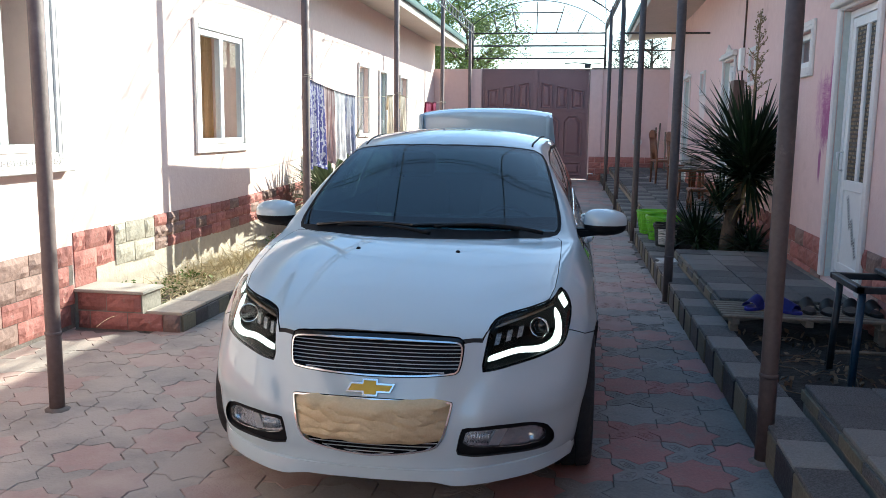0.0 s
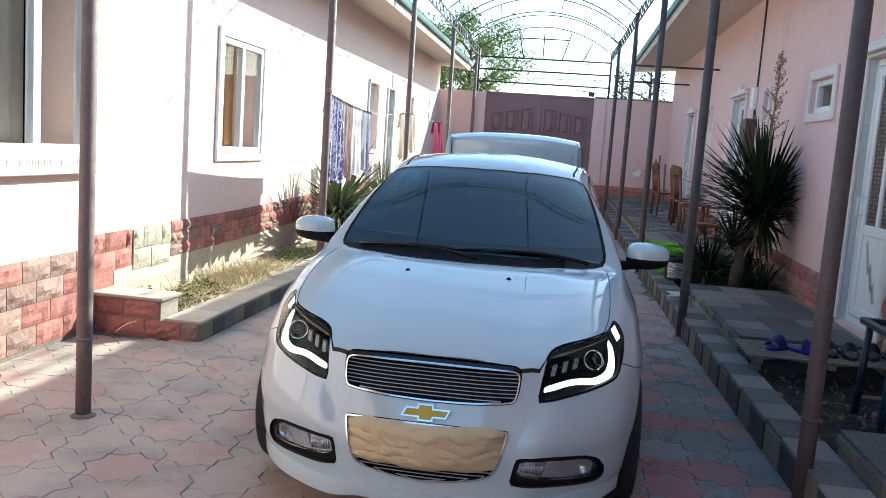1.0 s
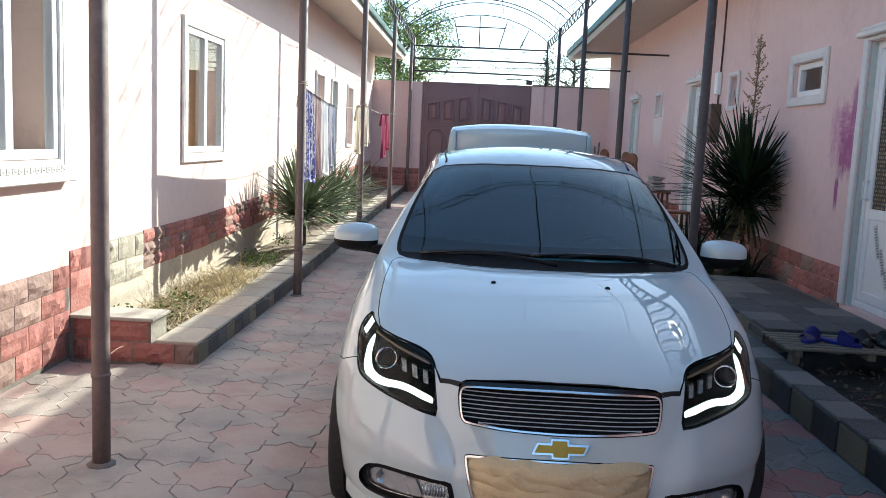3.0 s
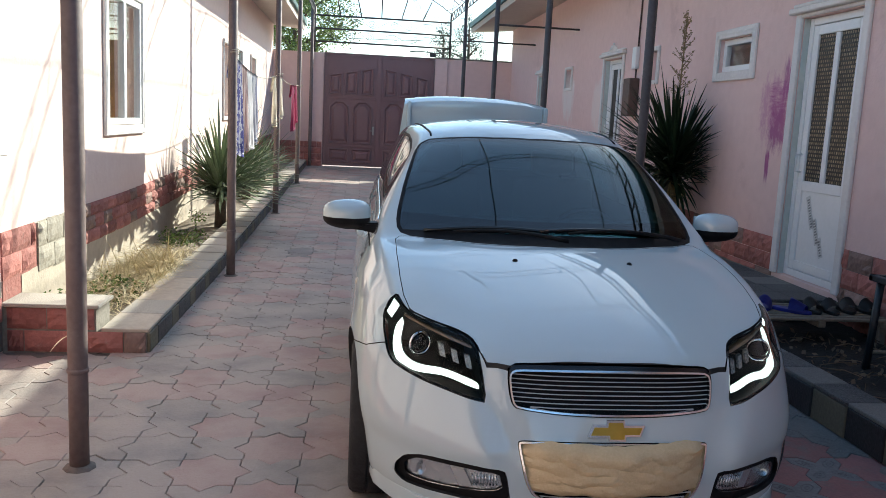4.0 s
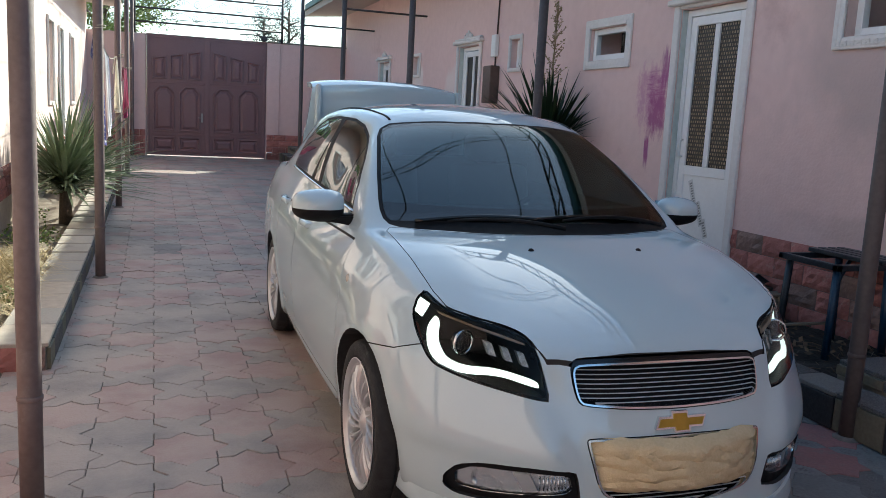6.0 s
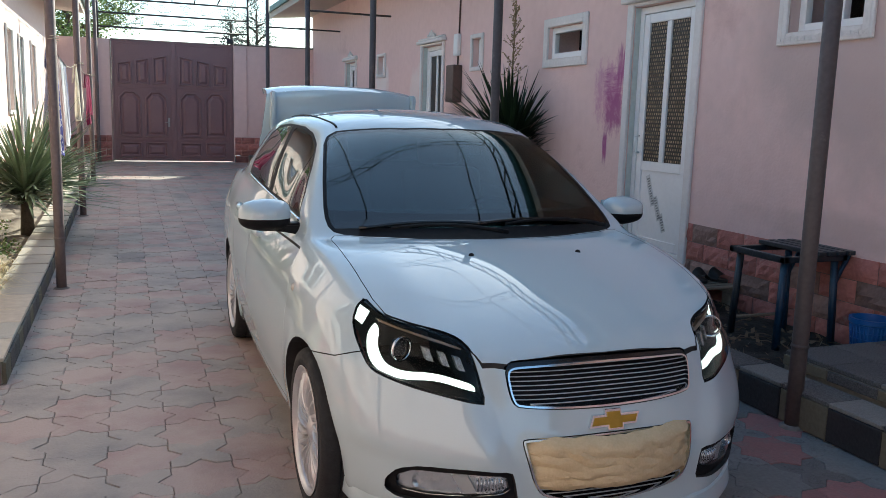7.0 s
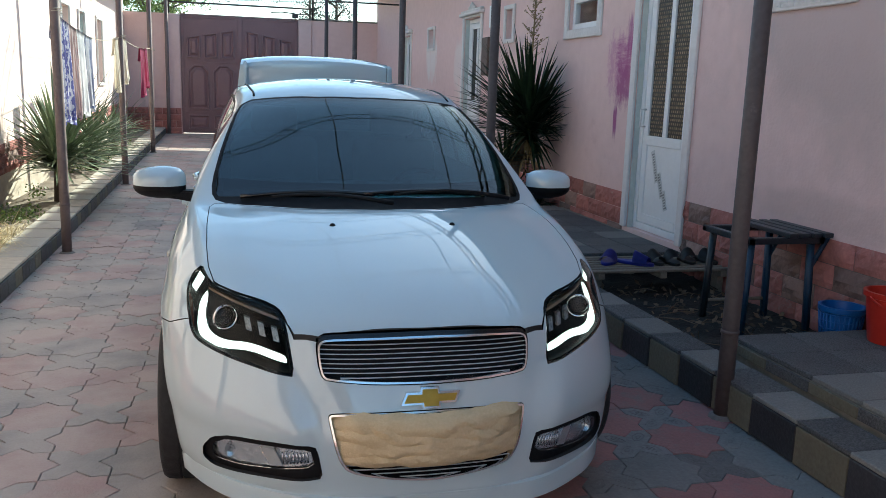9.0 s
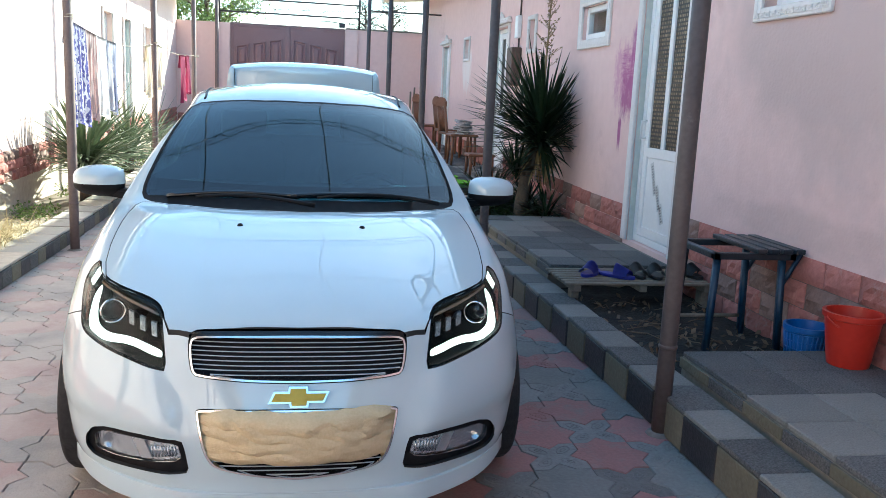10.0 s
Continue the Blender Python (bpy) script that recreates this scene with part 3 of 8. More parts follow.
def scroll(cx, cz, r, flip, turn=0.0):
    pts = []
    for k in range(40):
        a = k / 39 * 4.2 * math.pi
        rr = r * (1 - 0.8 * k / 39)
        pts.append((cx + flip * rr * math.cos(a + turn), ye, cz + rr * math.sin(a + turn)))
    bm = bmesh.new()
    tube(bm, pts, 0.006, 4)
    part("scroll", bm, M_FRAME, grille)


for s in (-1, 1):
    for cx, cz, r, turn in ((0.78, 3.98, 0.10, 0), (0.72, 4.16, 0.07, 2), (0.95, 3.80, 0.08, 1), (1.22, 3.80, 0.10, 3), (0.25, 3.54, 0.10, 3), (0.62, 3.54, 0.10, 1), (1.0, 3.54, 0.10, 4), (1.3, 3.54, 0.09, 2), (0.3, 3.24, 0.11, 0), (0.75, 3.24, 0.11, 2), (1.15, 3.24, 0.10, 4)):
        scroll(-1.08 + s * cx, cz, r, s, turn)
for z in (3.24, 3.54):
    bm = bmesh.new()
    tube(bm, [(-1.08 + 1.4 * k / 12, ye, z + 0.09 * math.sin(k * 0.9)) for k in range(-12, 13)], 0.006, 4)
    part("scroll", bm, M_FRAME, grille)

# ---- the car: a closed body solid, from which its panels are cut ----
CAR = Vector((-0.732, 2.85, 0.0))


def spline(pts, n, even=True):
    """A smooth curve through pts, at n + 1 places: even by length, or n / (len - 1) on each piece."""
    p = np.array(pts, float)
    q = np.vstack([2 * p[0] - p[1], p, 2 * p[-1] - p[-2]])
    out = []
    m = 24
    for i in range(1, len(q) - 2):
        a, b, c, d = q[i - 1], q[i], q[i + 1], q[i + 2]
        for k in range(m):
            t = k / m
            out.append(0.5 * (2 * b + (c - a) * t + (2 * a - 5 * b + 4 * c - d) * t * t + (3 * b - a - 3 * c + d) * t**3))
    out.append(q[-2])
    out = np.array(out)
    if even:
        s = np.r_[0, np.cumsum(np.linalg.norm(np.diff(out, axis=0), axis=1))]
    else:
        s = np.linspace(0, 1, len(out))
    at = np.linspace(0, s[-1], n + 1)
    return np.stack([np.interp(at, s, out[:, k]) for k in range(out.shape[1])], 1)


NF, NS, NB, NR, NZ = 40, 22, 56, 12, 32
# the shoulder line, half of it: hood front edge, fender crown, belt, boot side, boot rear edge
SH_F = spline([(0, 0.135, 0.722), (0.18, 0.138, 0.722), (0.33, 0.155, 0.712), (0.42, 0.20, 0.715), (0.55, 0.31, 0.765), (0.65, 0.44, 0.805), (0.695, 0.56, 0.835)], NF)
SH_S = spline([(0.695, 0.56, 0.835), (0.715, 0.75, 0.885), (0.725, 0.95, 0.925), (0.735, 1.17, 0.955)], NS)
SH_B = spline([(0.735, 1.17, 0.955), (0.728, 1.45, 0.960), (0.718, 1.75, 0.967), (0.710, 2.05, 0.974), (0.705, 2.4, 0.982), (0.700, 2.8, 0.992), (0.692, 3.1, 1.005), (0.682, 3.38, 1.025), (0.665, 3.62, 1.05)], NB, False)
SH_R = spline([(0.665, 3.62, 1.05), (0.665, 3.85, 1.045), (0.65, 4.10, 1.02), (0.60, 4.22, 0.99)], NR)
SH_T = spline([(0.60, 4.22, 0.99), (0.40, 4.27, 0.99), (0, 4.29, 0.99)], NF)
# the widest outline in plan
OU_F = spline([(0, 0), (0.2, 0.010), (0.345, 0.048), (0.474, 0.122), (0.62, 0.245), (0.72, 0.37), (0.785, 0.52)], NF)
OU_S = spline([(0.785, 0.52), (0.815, 0.75), (0.830, 0.95), (0.835, 1.17)], NS)
OU_B = spline([(0.835, 1.17), (0.840, 1.6), (0.835, 2.2), (0.818, 2.9), (0.807, 3.3), (0.788, 3.62)], NB)
OU_R = spline([(0.788, 3.62), (0.772, 3.9), (0.75, 4.08), (0.67, 4.20)], NR)
OU_T = spline([(0.67, 4.20), (0.45, 4.28), (0, 4.31)], NF)
SHOULDER = np.vstack([SH_F, SH_S[1:], SH_B[1:], SH_R[1:], SH_T[1:]])
OUTLINE = np.vstack([OU_F, OU_S[1:], OU_B[1:], OU_R[1:], OU_T[1:]])
RAIL = spline([(0.735, 1.17, 0.955), (0.625, 1.50, 1.185), (0.525, 1.80, 1.352), (0.535, 2.05, 1.395), (0.55, 2.40, 1.410), (0.55, 2.80, 1.397), (0.565, 3.08, 1.345), (0.61, 3.36, 1.20), (0.665, 3.62, 1.05)], NB, False)
RIDGE = spline([(0.985, 0.957), (1.32, 1.182), (1.655, 1.385), (1.95, 1.452), (2.38, 1.472), (2.80, 1.452), (3.09, 1.395), (3.34, 1.24), (3.60, 1.07)], NB, False)


def smooth_step(a, b, x):
    t = min(1, max(0, (x - a) / (b - a)))
    return t * t * (3 - 2 * t)


def side_point(i, k, sign):
    """A point of the flank and nose: station i round the car, level k from the shoulder down."""
    t, o = SHOULDER[i], OUTLINE[i]
    front = 1 - smooth_step(0.25, 0.70, t[1])
    rear = smooth_step(4.0, 4.28, t[1])
    end = max(front, rear)
    wide = 0.60 - 0.22 * front
    foot = 0.20 - 0.02 * front
    z = t[2] + (foot - t[2]) * k / NZ
    nx = OUTLINE[min(i + 1, len(OUTLINE) - 1)] - OUTLINE[max(i - 1, 0)]
    n2 = np.array([nx[1], -nx[0]]) / (np.linalg.norm(nx) + 1e-9)
    if i == 0:
        n2 = np.array([0.0, -1.0])
    if i == len(OUTLINE) - 1:
        n2 = np.array([0.0, 1.0])
    if z >= wide:
        d = (t[2] - z) / (t[2] - wide)
        g = 1 - (1 - d) ** (2.3 - 1.05 * end)
        xy = t[:2] + (o - t[:2]) * g
    else:
        d = (wide - z) / (wide - foot)
        xy = o - n2 * (0.055 * (1 - end) * d**2.2 + 0.035 * end * d**4)
    out = 0.016 * front * math.exp(-(((z - 0.222) / 0.03) ** 2))
    out += 0.010 * (1 - end) * math.exp(-(((z - 0.245) / 0.03) ** 2)) + 0.006 * (1 - end) * math.exp(-(((z - 0.80) / 0.035) ** 2))
    fold = 0.305 + 0.10 * smooth_step(0.40, 0.66, z)
    out += 0.022 * front * smooth_step(fold, fold + 0.026, t[0]) * smooth_step(0.22, 0.28, z) * (1 - smooth_step(0.66, 0.71, z))
    # the shelf above the fog lamps
    out += 0.015 * front * smooth_step(fold + 0.02, fold + 0.06, t[0]) * smooth_step(0.394, 0.418, z) * (1 - smooth_step(0.46, 0.62, z))
    for axle in (0.79, 3.27):
        r = math.hypot(xy[1] - axle, z - 0.30)
        out += 0.012 * (1 - end * 0.5) * math.exp(-(((r - 0.345) / 0.035) ** 2)) * smooth_step(0.55, 0.72, xy[0])
    xy = xy + n2 * out * smooth_step(0, 3, k)
    return (sign * xy[0], xy[1], z)


def cowl(u):
    k = 1 - abs(u) ** 2.2
    r, (cy, cz) = RAIL[0], RIDGE[0]
    return np.array([r[0] * u, r[1] + (cy - r[1]) * k, r[2] + (cz - r[2]) * k])


def hood_point(j, m):
    """The hood and fender tops, between the hood's front edge, the fender crowns and the cowl."""
    u, v = j / NF, m / NS
    f = SH_F[abs(j)] * (np.sign(j) if j else 0, 1, 1)
    s = SH_S[m]
    left, right = s * (-1, 1, 1), s
    a, b = SH_F[NF] * (-1, 1, 1), SH_F[NF]
    w = (u + 1) / 2
    p = (1 - v) * f + v * cowl(u) + (1 - w) * left + w * right
    p = p - ((1 - w) * (1 - v) * a + w * (1 - v) * b + (1 - w) * v * cowl(-1) + w * v * cowl(1))
    p[2] += 0.066 * math.sin(math.pi * min(1, v) ** 0.92) * (1 - u * u) ** 0.9
    p[2] += 0.003 * math.exp(-(((abs(u) - 0.62 - 0.1 * v) / 0.09) ** 2)) * math.sin(math.pi * v)
    return p


def canopy_point(j, i, inset=0.0):
    u = j / NF
    r, (cy, cz) = RAIL[i], RIDGE[i]
    k = 1 - abs(u) ** 2.2
    return np.array([u * (r[0] - inset), r[1] + (cy - r[1]) * k, r[2] + (cz - r[2]) * k - inset])


def glass_side(i, k, rows, sign, inset=0.0):
    b, r = SH_B[i], RAIL[i]
    t = k / rows
    p = b + (r - b) * t
    p[0] += 0.022 * math.sin(math.pi * t) * min(1, 4 * np.linalg.norm(r - b))
    return np.array([sign * (p[0] - inset), p[1], p[2] - inset * 0.6])


def quads(bm, rows):
    for a, b in zip(rows, rows[1:]):
        for k in range(len(a) - 1):
            bm.faces.new((a[k], a[k + 1], b[k + 1], b[k]))


def body_solid(shrink=0.0):
    bm = bmesh.new()
    n = len(SHOULDER)
    for sign in (-1, 1):
        quads(bm, [[bm.verts.new(side_point(i, k, sign)) for k in range(NZ + 1)] for i in range(n)])
        quads(bm, [[bm.verts.new(glass_side(i, k, 12, sign)) for k in range(13)] for i in range(NB + 1)])
    quads(bm, [[bm.verts.new(hood_point(j, m)) for j in range(-NF, NF + 1)] for m in range(NS + 1)])
    quads(bm, [[bm.verts.new(canopy_point(j, i)) for j in range(-NF, NF + 1)] for i in range(NB + 1)])
    # boot deck
    rows = []
    for m in range(NR + 1):
        v = m / NR
        row = []
        for j in range(-NF, NF + 1):
            u = j / NF
            sg = np.sign(j) if j else 0
            f, t = canopy_point(j, NB), SH_T[NF - abs(j)] * (sg, 1, 1)
            w = (u + 1) / 2
            s = SH_R[m]
            p = (1 - v) * f + v * t + (1 - w) * s * (-1, 1, 1) + w * s
            p = p - ((1 - w) * (1 - v) * SH_R[0] * (-1, 1, 1) + w * (1 - v) * SH_R[0] + (1 - w) * v * SH_R[NR] * (-1, 1, 1) + w * v * SH_R[NR])
            row.append(bm.verts.new(p))
        rows.append(row)
    quads(bm, rows)
    # underside
    quads(bm, [[bm.verts.new(side_point(i, NZ, -1)), bm.verts.new((0, side_point(i, NZ, 1)[1], side_point(i, NZ, 1)[2])), bm.verts.new(side_point(i, NZ, 1))] for i in range(n)])
    bmesh.ops.remove_doubles(bm, verts=bm.verts[:], dist=0.0006)
    bmesh.ops.dissolve_degenerate(bm, edges=bm.edges[:], dist=0.0005)
    bmesh.ops.recalc_face_normals(bm, faces=bm.faces[:])
    for _ in range(3):
        bmesh.ops.smooth_vert(bm, verts=[v for v in bm.verts if v.co.z > 0.24], factor=0.5, use_axis_x=True, use_axis_y=True, use_axis_z=True)
    bm.normal_update()
    if shrink:
        for v, no in [(v, v.normal.copy()) for v in bm.verts]:
            v.co -= no * shrink
    return bm



# ---- cutting tools ----


def mesh_of(bm):
    me = bpy.data.meshes.new("tool")
    bm.to_mesh(me)
    bm.free()
    return me


def cut(a, b, how):
    """The mesh a with the closed mesh b taken away ("DIFFERENCE") or kept alone ("INTERSECT")."""
    oa, ob = new("tool", a), new("tool", b)
    mod = oa.modifiers.new("cut", "BOOLEAN")
    mod.operation, mod.object, mod.solver = how, ob, "EXACT"
    out = bpy.data.meshes.new_from_object(oa.evaluated_get(bpy.context.evaluated_depsgraph_get()))
    bpy.data.objects.remove(oa)
    bpy.data.objects.remove(ob)
    return out


def stamp(outline, axis, a, b, mirror=False):
    bm = bmesh.new()
    prism(bm, outline, axis, a, b)
    if mirror:
        prism(bm, [(-x, z) for x, z in outline][::-1], axis, a, b)
    return mesh_of(bm)


def grown(outline, d):
    """The outline moved out by d (in, if d is negative)."""
    p = np.array(outline, float)
    n = len(p)
    area = sum(p[i][0] * p[(i + 1) % n][1] - p[(i + 1) % n][0] * p[i][1] for i in range(n))
    s = 1 if area > 0 else -1
    out = []
    for i in range(n):
        e1, e2 = p[i] - p[i - 1], p[(i + 1) % n] - p[i]
        n1 = np.array([e1[1], -e1[0]]) / (np.linalg.norm(e1) + 1e-9)
        n2 = np.array([e2[1], -e2[0]]) / (np.linalg.norm(e2) + 1e-9)
        m = (n1 + n2) / max(0.5, 1 + n1 @ n2)
        out.append(tuple(p[i] + s * d * m))
    return out


def rounded(outline, times=2, q=0.22):
    """Corners cut, so that the outline runs in curves."""
    p = [np.array(a, float) for a in outline]
    for _ in range(times):
        p = [c for i in range(len(p)) for c in (p[i] * (1 - q) + p[(i + 1) % len(p)] * q, p[i] * q + p[(i + 1) % len(p)] * (1 - q))]
    return [tuple(a) for a in p]


def both(half):
    """A closed outline from its right half, drawn from top middle to bottom middle."""
    return list(half) + [(-x, z) for x, z in half[::-1] if abs(x) > 1e-6]


SOLID = body_solid()
from mathutils.bvhtree import BVHTree

SKIN = BVHTree.FromBMesh(SOLID)
SOLID.verts.ensure_lookup_table()
SOLID.faces.ensure_lookup_table()


def finish(name, me, material, parent, label="", skin=True, inner=None, rim=None, flat=1.0):
    """Links a cut mesh as a part. Faces on the body's skin take its smooth normals, cut faces stay flat."""
    normals = []
    for f in me.polygons:
        for li in f.loop_indices:
            no = f.normal
            if skin:
                co = me.vertices[me.loops[li].vertex_index].co
                hit, _, idx, _ = SKIN.find_nearest(co)
                if idx is not None:
                    face = SOLID.faces[idx]
                    w = [1 / (1e-5 + (v.co - hit).length_squared) for v in face.verts]
                    sm = sum((v.normal * q for v, q in zip(face.verts, w)), Vector()).normalized()
                    if abs(sm.dot(f.normal)) > 0.86:
                        no = sm if sm.dot(f.normal) > 0 else -sm
                        if name == "hood":
                            edge = smooth_step(0.5, 1.0, abs(co.x) / 0.66)
                            far = 0.6 * (1 - edge) * smooth_step(0.16, 0.40, co.y)
                            no = Vector((no.x * (flat + (1 - flat) * edge), no.y + (-0.24 - no.y) * far, no.z)).normalized()
                        elif flat < 1:
                            no = Vector((no.x * flat, no.y, no.z)).normalized()
            normals.append(tuple(no))
    me.polygons.foreach_set("use_smooth", [True] * len(me.polygons))
    me.normals_split_custom_set(normals)
    me.materials.clear()
    me.materials.append(material)
    # Inner and cut faces go dark: cabin, wheel liners, shade painted into gaps.
    if inner:
        me.materials.append(inner)
        for f in me.polygons:
            _, no, _, dist = SKIN.find_nearest(f.center)
            f.material_index = 1 if dist > 0.012 or no.dot(f.normal) < 0.2 or (name == "hood" and f.normal.z < 0.22) else 0
    if rim:
        me.materials.append(rim)
        for f in me.polygons:
            _, no, _, _ = SKIN.find_nearest(f.center)
            f.material_index = 1 if abs(no.dot(f.normal)) < 0.6 else 0
    me.name = name
    ob = new(name, me)
    ob.parent = parent
    if label:
        ob["label"] = label
    return ob


def skin_at(x, y, z, way):
    """Where a ray from there first meets the body."""
    hit, no, _, _ = SKIN.ray_cast(Vector((x, y, z)), Vector(way))
    return hit


def islands(me):
    """The loose pieces of a mesh, as meshes."""
    bm = bmesh.new()
    bm.from_mesh(me)
    left = set(bm.verts)
    out = []
    while left:
        todo, seen = [left.pop()], set()
        while todo:
            v = todo.pop()
            if v in seen:
                continue
            seen.add(v)
            todo += [e.other_vert(v) for e in v.link_edges]
        left -= seen
        part_bm = bm.copy()
        keep = {v.index for v in seen}
        bmesh.ops.delete(part_bm, geom=[v for v in part_bm.verts if v.index not in keep], context="VERTS")
        out.append(mesh_of(part_bm))
    bm.free()
    return out


def block(x0, x1, y0, y1, z0, z1):
    bm = bmesh.new()
    box(bm, x0, x1, y0, y1, z0, z1)
    return mesh_of(bm)


WHOLE = mesh_of(SOLID.copy())
NOSE = cut(WHOLE.copy(), block(-1, 1, -0.3, 0.85, 0, 1.2), "INTERSECT")
LAYERS = {}


def layer(d):
    """The nose of the body, set in by d."""
    if d not in LAYERS:
        LAYERS[d] = cut(mesh_of(body_solid(d)), block(-1, 1, -0.3, 0.80, 0.1, 1.2), "INTERSECT") if d else NOSE
    return LAYERS[d].copy()


def inlay(outline, d0, d1, mirror=False, back=0.72):
    """A sheet that follows the nose's skin, from d0 to d1 under it, within an outline seen from the front."""
    return cut(cut(layer(d0), stamp(outline, "y", -0.2, back, mirror), "INTERSECT"), layer(d1), "DIFFERENCE")


# ---- outlines: seen from the front (x, z), from above (x, y) or from the side (y, z) ----
LAMP = rounded([(0.670, 0.838), (0.651, 0.813), (0.626, 0.795), (0.565, 0.781), (0.485, 0.765), (0.441, 0.749), (0.422, 0.727), (0.414, 0.69), (0.398, 0.581), (0.434, 0.585), (0.509, 0.598), (0.584, 0.610), (0.644, 0.624), (0.688, 0.640), (0.704, 0.663), (0.717, 0.723), (0.717, 0.772), (0.697, 0.816)], 1, 0.2)
DRL = rounded([(0.651, 0.774), (0.679, 0.732), (0.688, 0.667), (0.672, 0.634), (0.614, 0.619), (0.521, 0.632), (0.431, 0.609), (0.413, 0.606), (0.417, 0.631), (0.519, 0.654), (0.604, 0.645), (0.646, 0.660), (0.657, 0.702), (0.645, 0.754)])
CORNER = [(0.678, 0.809), (0.662, 0.799), (0.688, 0.757), (0.702, 0.768)]
SIDE = [(0.692, 0.652), (0.702, 0.670), (0.713, 0.722), (0.712, 0.752), (0.700, 0.735), (0.697, 0.690)]
AMBER = rounded([(0.646, 0.784), (0.600, 0.771), (0.520, 0.750), (0.436, 0.726), (0.436, 0.719), (0.520, 0.743), (0.600, 0.764), (0.648, 0.777)], 1)
FOG = rounded([(0.322, 0.293), (0.335, 0.365), (0.345, 0.392), (0.444, 0.396), (0.583, 0.385), (0.640, 0.362), (0.668, 0.320), (0.668, 0.285), (0.640, 0.268), (0.586, 0.270), (0.466, 0.281), (0.367, 0.287)], 1, 0.18)
FOG_LENS = grown(rounded([(0.350, 0.330), (0.361, 0.372), (0.464, 0.369), (0.594, 0.358), (0.634, 0.330), (0.630, 0.297), (0.565, 0.297), (0.446, 0.314)], 1, 0.15), 0.006)
GRILLE = rounded(both([(0, 0.706), (0.20, 0.704), (0.304, 0.700), (0.325, 0.690), (0.331, 0.668), (0.327, 0.620), (0.319, 0.588), (0.304, 0.576), (0.16, 0.566), (0, 0.562)]), 1, 0.2)
BRIGHT = [(x, 0.562 + (z - 0.562) * 0.93) for x, z in GRILLE]
MOUTH = rounded(both([(0, 0.488), (0.20, 0.487), (0.298, 0.484), (0.304, 0.472), (0.278, 0.357), (0.246, 0.312), (0.12, 0.288), (0, 0.277)]), 2, 0.2)
HOOD = both([(0, 0.940), (0.20, 0.955), (0.33, 0.985), (0.53, 1.060), (0.60, 1.105), (0.640, 1.115), (0.657, 1.09), (0.660, 0.85), (0.656, 0.64), (0.648, 0.52), (0.628, 0.425), (0.565, 0.357), (0.485, 0.302), (0.438, 0.265), (0.420, 0.225), (0.395, 0.190), (0.345, 0.168), (0.325, 0.160), (0.20, 0.150), (0, 0.147)])
SCREEN = both([(0, 0.950), (0.20, 0.965), (0.33, 0.995), (0.53, 1.070), (0.602, 1.112), (0.636, 1.142), (0.650, 1.182), (0.652, 1.23), (0.645, 1.29), (0.618, 1.43), (0.555, 1.70), (0.530, 1.755), (0.480, 1.775), (0.35, 1.722), (0.18, 1.668), (0, 1.652)])
REAR_SCREEN = both([(0, 3.12), (0.35, 3.13), (0.50, 3.16), (0.60, 3.50), (0.55, 3.57), (0.3, 3.56), (0, 3.55)])
WINDOWS = [(1.40, 1.000), (1.47, 1.10), (1.62, 1.20), (1.80, 1.295), (1.95, 1.345), (2.12, 1.370), (2.45, 1.378), (2.75, 1.362), (2.93, 1.315), (3.07, 1.23), (3.17, 1.12), (3.20, 1.065), (3.10, 1.050), (2.3, 1.018), (1.8, 1.003)]
DOOR_F = [(1.20, 0.955), (1.16, 0.84), (1.125, 0.72), (1.17, 0.50), (1.20, 0.275), (2.295, 0.275), (2.30, 0.974)]
DOOR_R = [(2.31, 0.974), (2.305, 0.275), (2.80, 0.275), (2.86, 0.45), (2.96, 0.60), (3.06, 0.78), (3.08, 0.99)]

M_PAINT = mat("white car paint", (0.515, 0.615, 0.645), (0.50, 0.60, 0.63), 0.6, big=2.0, fine=200, coat=1.0, spec=0.03)
M_PAINT.node_tree.nodes["Principled BSDF"].inputs["Coat Roughness"].default_value = 0.006
M_PAINT.node_tree.nodes["Principled BSDF"].inputs["Coat IOR"].default_value = 1.75
M_TRIMK = mat("black plastic trim", (0.014, 0.014, 0.015), (0.009, 0.009, 0.010), 0.55, bump=0.1, bump_scale=300, spec=0.12)
M_BLACK = mat("gloss black plastic", (0.010, 0.010, 0.011), (0.008, 0.008, 0.009), 0.15)
M_CHROME = mat("chrome", (0.80, 0.81, 0.82), (0.76, 0.77, 0.78), 0.16, metal=1.0)
M_REFLECT = mat("faceted lamp reflector", (0.80, 0.83, 0.85), (0.60, 0.63, 0.66), 0.10, metal=0.9, bump=0.45, bump_scale=60)
M_GOLD = mat("gold enamel", (0.55, 0.36, 0.06), (0.42, 0.26, 0.04), 0.3, metal=0.6, bump=0.1, bump_scale=300)
M_LENS = clear("clear lamp lens", (0.95, 0.98, 0.98), 0.0, 1.16)
M_CARGLASS = clear("tinted car glass", (0.16, 0.27, 0.29), 0.0, 1.58)
M_DRL = shine("white light strip", (0.93, 1.0, 0.95), 0.62)
M_AMBER = mat("unlit amber strip", (0.30, 0.20, 0.12), (0.20, 0.14, 0.09), 0.2)
M_SLAT = mat("satin bright trim", (0.55, 0.58, 0.61), (0.48, 0.51, 0.54), 0.3)
M_SIDE = mat("brown-red side reflector", (0.22, 0.085, 0.06), (0.14, 0.05, 0.04), 0.2)
M_CELL = mat("smoky cube lamp", (0.50, 0.53, 0.53), (0.14, 0.15, 0.15), 0.25, metal=0.3, big=60, fine=200, bump=0.6, bump_scale=150)
